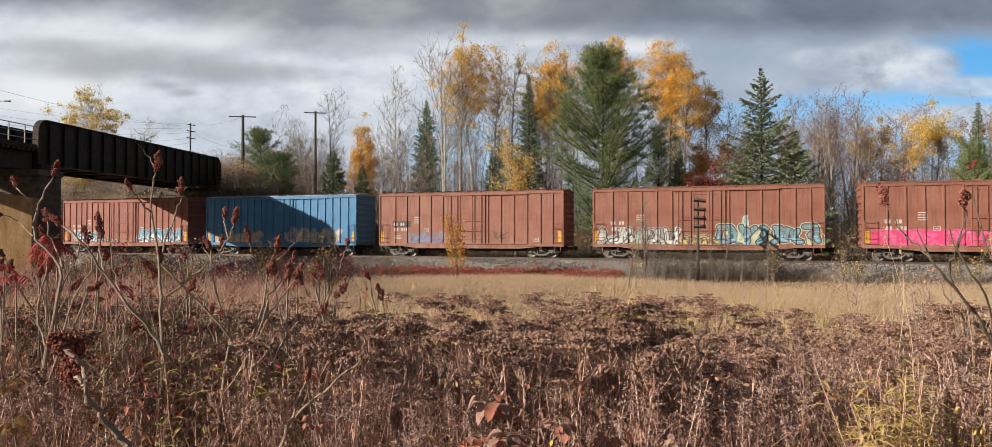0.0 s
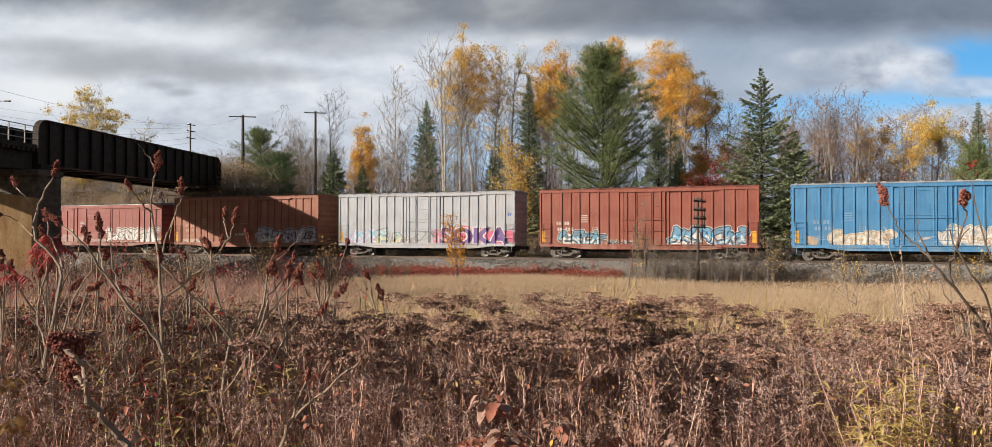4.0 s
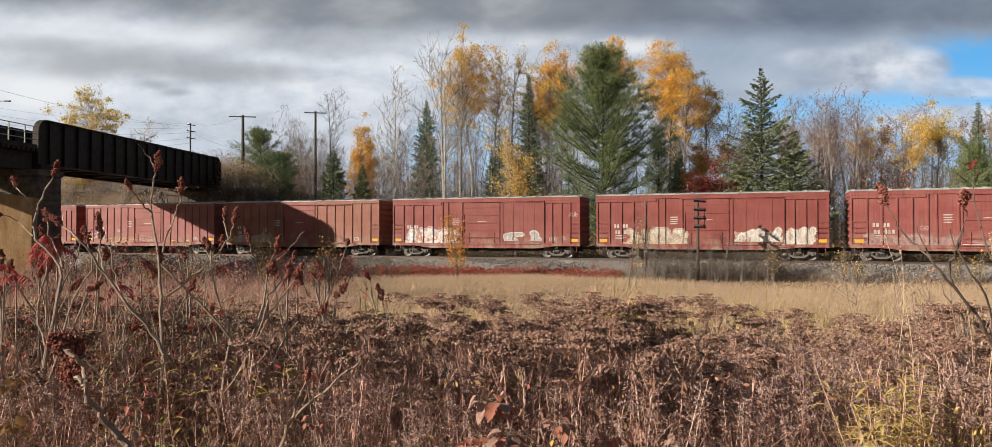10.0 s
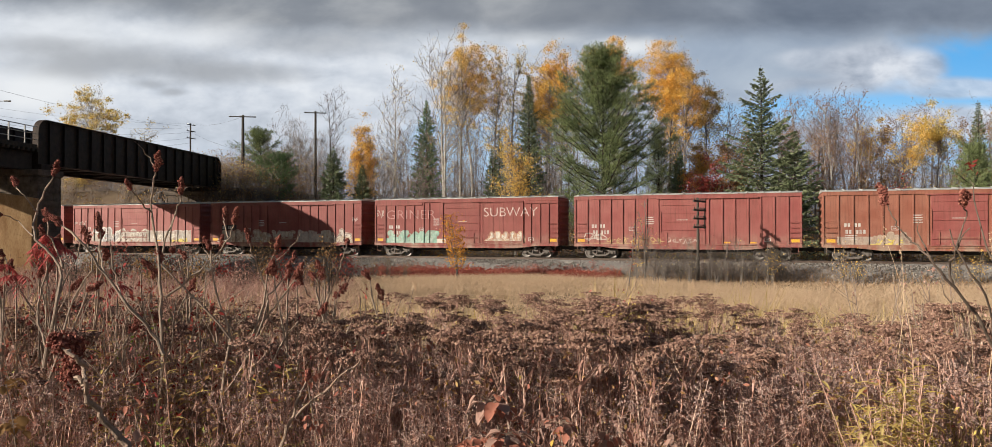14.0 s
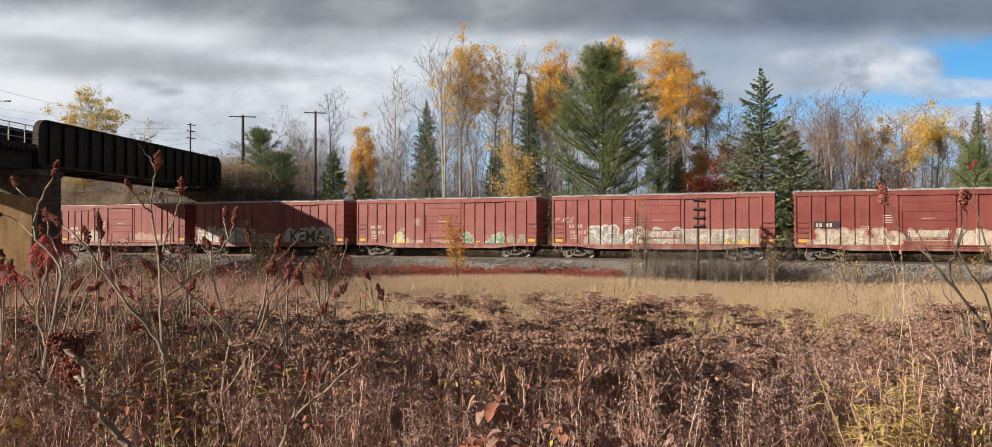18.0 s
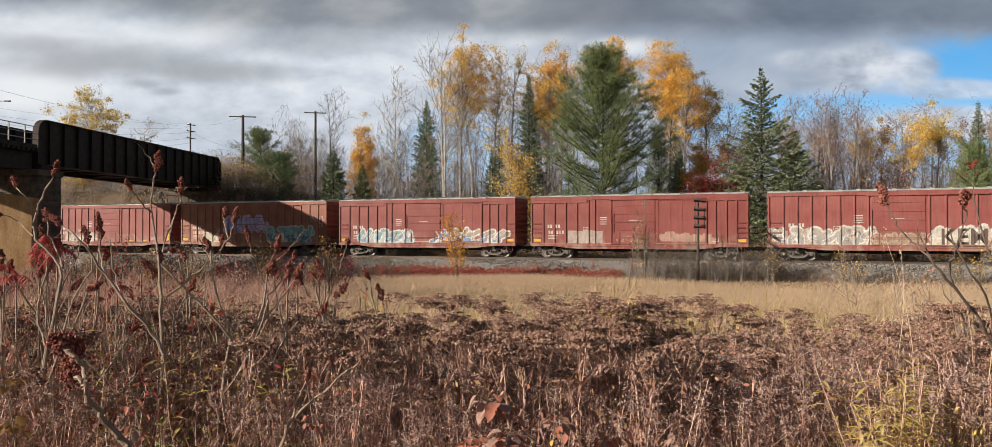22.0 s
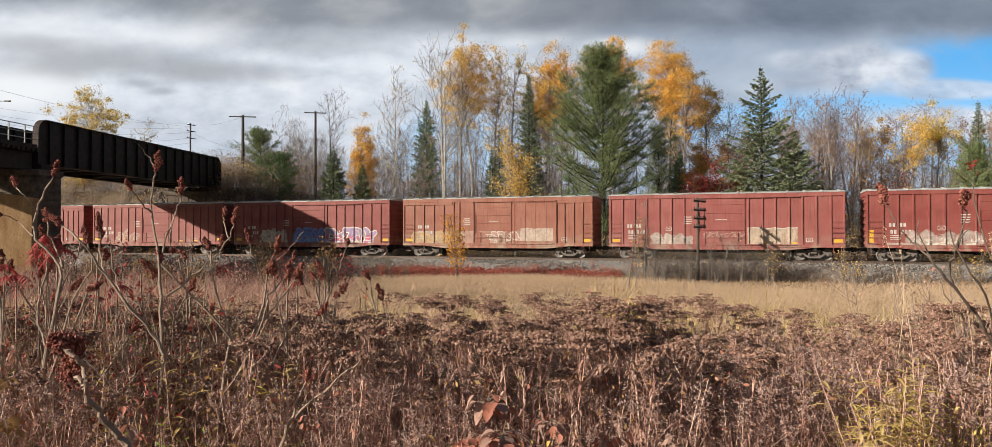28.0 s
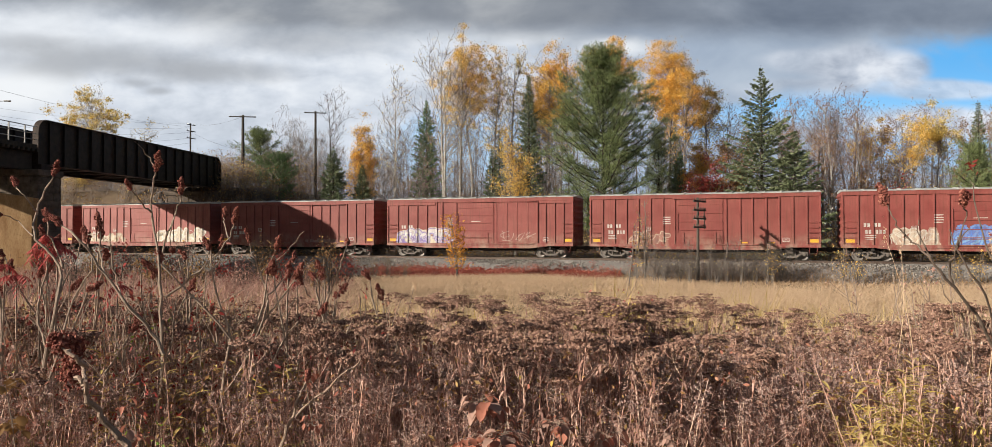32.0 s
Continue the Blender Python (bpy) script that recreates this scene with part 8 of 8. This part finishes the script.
def big_leaf(mb, at, d, size, rng, wide=0.5):
    """One drooping, folded leaf with a pointed tip."""
    d = np.array(d, float) / np.linalg.norm(d)
    side = np.cross(d, (0, 0, 1.0))
    side /= np.linalg.norm(side) + 1e-9
    up = np.cross(side, d)
    k = np.array((0.0, 0.25, 0.55, 0.82, 1.0))
    w = np.array((0.03, 0.42, 0.5, 0.28, 0.0)) * size * wide
    mid = at + d * size * k[:, None] - np.array((0, 0, 0.35 * size)) * (k ** 2)[:, None]
    lift = up * (w * rng.uniform(0.15, 0.5))[:, None]
    v = np.concatenate([mid - side * w[:, None] + lift, mid, mid + side * w[:, None] + lift])
    return mb.put(v, [(i, i + 1, i + 6, i + 5) for i in range(4)] + [(i + 5, i + 6, i + 11, i + 10) for i in range(4)])


SWAYING = []          # near plants that the wind moves, and how far


def raspberries():
    """Near canes with large drooping leaves that have turned."""
    rng = np.random.default_rng(72)
    for u, v, d, n, size, mats, label in (
            (782, 640, 3.3, 13, 0.12, ("leaf_faded", "leaf_vine"), "raspberry cane with drooping faded pink leaves"),
            (800, 690, 3.1, 14, 0.13, ("leaf_vine", "leaf_faded"), "raspberry cane with large red-brown leaves"),
            (752, 700, 3.2, 9, 0.10, ("leaf_vine",), "raspberry cane with large red-brown leaves"),
            (885, 668, 3.6, 7, 0.09, ("leaf_faded", "leaf_vine"), "low cane with faded purple leaves"),
            (884, 678, 3.5, 2, 0.08, ("leaf_gold",), "low cane with an orange leaf"),
            (960, 694, 3.5, 9, 0.09, ("leaf_vine", "leaf_faded"), "low cane with dull red leaves"),
            (1060, 694, 3.6, 8, 0.08, ("leaf_faded",), "low cane with faded purple leaves"),
            (215, 640, 3.6, 5, 0.08, ("leaf_vine",), "low cane with two rusty leaves"),
            (215, 690, 3.3, 9, 0.09, ("leaf_vine", "leaf_faded"), "low cane with rusty leaves"),
            (12, 606, 3.6, 8, 0.10, ("leaf_rust",), "low cane with dull brown leaves"),
            (486, 600, 3.5, 7, 0.055, ("leaf_vine",), "small cane tipped with red-brown leaves"),
            (668, 545, 5.0, 7, 0.07, ("leaf_vine",), "small cane with salmon leaves")):
        p = np.array((px(u) * d, d, EYE + (371 - v) / 1150 * d))
        root = np.array((p[0], d, float(ground_height(p[0], d)) - 0.03))
        t = thing("raspberry_cane", label, "plant", "canes by the road", at=tuple(root))
        SWAYING.append((t, 1.0))
        top = p - root
        k = np.linspace(0, 1, 6)[:, None]
        cane = np.array((0.05, 0.02, 0)) * np.sin(np.pi * k) + top * k
        part("cane", MB().tube(cane, np.linspace(0.0045, 0.0025, 6), 5), M["sumac_stem"], t)
        for i in range(int(6.0 * n)):
            a = rng.uniform(0, 6.283)
            q = cane[rng.integers(3, 6)] + rng.normal(0, 0.02, 3)
            r = size * rng.uniform(0.15, 0.6)
            tip = q + np.array((math.cos(a) * r, math.sin(a) * r, rng.uniform(-0.2, 0.5) * r))
            part("leaf_stalk", MB().tube([q, tip], [0.0018, 0.0012], 3), M["sumac_stem"], t)
            part("leaf", big_leaf(MB(), tip, (math.cos(a), math.sin(a), rng.uniform(-1.6, 0.0)), 0.48 * size * rng.uniform(0.6, 1.2), rng, 0.9), M[mats[i % len(mats)]], t, smooth=True)


raspberries()


def red_sumac_leaves():
    """Sumac sprays by the pier that still hold their scarlet leaflets."""
    rng = np.random.default_rng(73)
    for u, v, d, w, n in ((76, 372, 4.6, 24, 7), (92, 392, 4.6, 22, 6), (62, 394, 4.7, 20, 5), (186, 452, 4.8, 18, 4), (8, 418, 4.6, 16, 5), (26, 436, 4.6, 22, 5), (505, 428, 5.2, 9, 3), (470, 446, 5.2, 10, 3)):
        p = np.array((px(u) * d, d, EYE + (371 - v) / 1150 * d))
        root = np.array((p[0], d, float(ground_height(p[0], d)) - 0.03))
        t = thing("sumac", "sumac stem with a tuft of scarlet drooping leaves", "shrub", "sumacs", at=tuple(root))
        top = p - root
        part("stem", MB().tube([(0, 0, 0), top * 0.5 + rng.normal(0, 0.02, 3), top], [0.008, 0.006, 0.004], 6), M["sumac_stem"], t)
        s = 0.75 * w * d / 1150
        for i in range(n):
            a = rng.uniform(0, 6.283)
            dd = np.array((math.cos(a), math.sin(a), rng.uniform(-0.4, 0.6)))
            rib = [top + dd * s * k - np.array((0, 0, 0.6 * s * k * k)) for k in np.linspace(0, 1.3, 6)]
            spray = MB().tube(rib, 0.0014, 3)
            for j in range(1, 6):
                for side in (-1, 1):
                    o = np.cross(dd, (0, 0, 1)) * side + dd * 0.4 + np.array((0, 0, -0.7))
                    big_leaf(spray, rib[j], o, s * rng.uniform(0.5, 0.8), rng, 0.34)
            part("leaf_spray", spray, M["leaf_scarlet"], t)


red_sumac_leaves()


def yellow_clumps():
    """Arching clumps of yellowed grass and fern among the weeds beside the road."""
    rng = np.random.default_rng(74)
    for u, v, d, n, mat, w in ((1470, 690, 3.8, 60, "leaf_pale", 0.012), (1530, 690, 3.8, 50, "leaf_pale", 0.012), (1500, 560, 4.8, 60, "grass_yellow", 0.008), (1215, 690, 3.8, 26, "leaf_pale", 0.010), (254, 694, 3.6, 26, "leaf_green", 0.010), (64, 548, 4.6, 30, "leaf_green", 0.008), (300, 640, 4.2, 40, "grass_yellow", 0.008), (432, 560, 5.0, 50, "grass_yellow", 0.007), (600, 540, 5.2, 40, "grass_yellow", 0.006), (260, 520, 5.2, 70, "grass_yellow", 0.007), (330, 500, 5.6, 60, "grass_yellow", 0.007), (1010, 560, 5.0, 50, "grass_yellow", 0.007), (945, 505, 6.0, 60, "leaf_pale", 0.008)):
        x = px(u) * d
        z = float(ground_height(x, d))
        h = EYE + (371 - v) / 1150 * d - z
        bx, by = x + rng.normal(0, 0.07, n), d + rng.normal(0, 0.07, n)
        mb = blades(MB(), bx, by, np.full(n, z - 0.02), h * rng.uniform(0.45, 1.0, n), w * rng.uniform(0.45, 0.9, n), rng, 0.5, 1.1)
        tagged(part("grass_clump", mb, M[mat]), "arching clump of yellowed grass among dead weeds", "grass", "yellow clumps", "stuff")


yellow_clumps()


def yellow_goldenrod():
    """Goldenrod that has yellowed but keeps its long drooping leaves."""
    rng = np.random.default_rng(76)
    for i in range(84):
        u = rng.normal(1425, 34) if i < 46 else rng.normal(230, 130)
        d = rng.uniform(3.7, 4.6) if i < 46 else rng.uniform(4.2, 5.4)
        x = px(u) * d
        z = float(ground_height(x, d)) - 0.03
        h = EYE + (371 - (rng.uniform(560, 690) if i < 46 else rng.uniform(500, 620))) / 1150 * d - z
        t = thing("goldenrod", "yellowed goldenrod stalk with long drooping leaves", "weed", "yellow goldenrod", at=(x, d, z))
        pts, rr, _ = limb(rng, (0, 0, 0), (rng.normal(0, 0.12), rng.normal(0, 0.12), 1), h, 0.004, 0.05, 0.0, 6)
        part("stem", MB().tube(pts, np.linspace(0.0045, 0.002, 7), 4), M["weed_stem"], t)
        mb = MB()
        for j in range(26):
            f = rng.uniform(0.3, 1.0) * 5.99
            k = int(f)
            a = rng.uniform(0, 6.283)
            big_leaf(mb, pts[k] + (pts[k + 1] - pts[k]) * (f - k), (math.cos(a), math.sin(a), rng.uniform(-0.1, 0.7)), rng.uniform(0.07, 0.15), rng, 0.15)
        tagged(part("leaves", mb, M["grass_yellow" if i % 3 else "leaf_pale"], t), kind="stuff")


yellow_goldenrod()


def dry_brambles():
    """A haze of leafless brambles on the shoulder of the ballast."""
    rng = np.random.default_rng(75)
    n = 5200
    u = rng.uniform(985, 1340, n)
    keep = rng.uniform(0, 1, n) < np.interp(u, (985, 1050, 1200, 1280, 1340), (0.3, 1, 1, 0.5, 0.15))
    u = u[keep]
    n = len(u)
    nn = rng.uniform(-5.3, -3.6, n)
    b = (u - 784) / 1150
    depth = (ORIGIN @ AWAY + nn) / (b * AWAY[0] + AWAY[1])
    x, y = b * depth, depth
    z = np.interp(nn, (-5.4, -4.5, -3.4), (-0.25, 0.35, 0.95)) + rng.uniform(0, 0.75, n) ** 1.3
    d = np.stack([rng.normal(0, 0.6, n), rng.normal(0, 0.6, n), rng.uniform(0.2, 1.1, n)], 1)
    mb = sprays(np.stack([x, y, z], 1), d, rng.uniform(0.3, 0.8, n), rng, 0.035, False)
    tagged(part("brambles", mb, M["twig"]), "leafless grey brambles on the ballast shoulder", "bramble", kind="stuff")
    m = 1300
    i = rng.integers(0, n, m)
    at = np.stack([x, y, z], 1)[i] + rng.normal(0, 0.12, (m, 3))
    tagged(part("bramble_leaves", leaves(MB(), at, 0.07, rng), M["leaf_rust"]), "withered leaves caught in leafless brambles", "leaves", kind="stuff")


dry_brambles()


# ---- what moves: the train rolls by, the clouds drift ----
def motions():
    times = [i * 2.0 for i in range(17)]
    q = pose(0, 0, 0, 0, 0, -TURN)
    for car, rear in zip(TRAIN, REAR):
        rows = []
        for t in times:
            x, y = on_track(rear + rolled(t))
            rows.append((t, Matrix.Translation((x, y, RAIL)) @ q))
        walk(car, rows)
    # wheels turn by one frame's roll at a time while their car is near, and rest far off
    for axle, x in AXLES:
        rear = REAR[TRAIN.index(axle.parent)]
        rows, last = [], None
        for i in range(32 * FPS + 1):
            t = i / FPS
            s = rear + x + rolled(t)
            if -62 < s < 48:
                rows.append((t, pose(x, 0, WHEEL, 0, math.degrees(s / WHEEL) % 360.0)))
            elif i in (0, 32 * FPS):
                rows.append((t, pose(x, 0, WHEEL)))
        walk(axle, rows)
    # a breeze that freshens at the end and leans the near canes over
    for i, (plant, far) in enumerate(SWAYING):
        rows = []
        for j in range(65):
            t = j * 0.5
            gust = 0.25 + 0.75 * min(1.0, max(0.0, (t - 25.0) / 3.0))
            lean = -2.2 * far * min(1.0, max(0.0, (t - 27.2) / 1.5)) * (1 - 0.5 * min(1.0, max(0.0, (t - 29.5) / 2.0)))
            lean += far * gust * (0.8 * math.sin(2.1 * t + i) + 0.5 * math.sin(3.7 * t + 2.3 * i))
            x, y, z = plant.location
            rows.append((t, pose(x, y, z, 0.3 * far * gust * math.sin(1.7 * t + i), lean, 0)))
        walk(plant, rows)
    walk(sky_sheet, [(t, pose(0, 0, 0, 0, 0, 1.7 * t / 32)) for t in (0.0, 8.0, 16.0, 24.0, 32.0)])


motions()
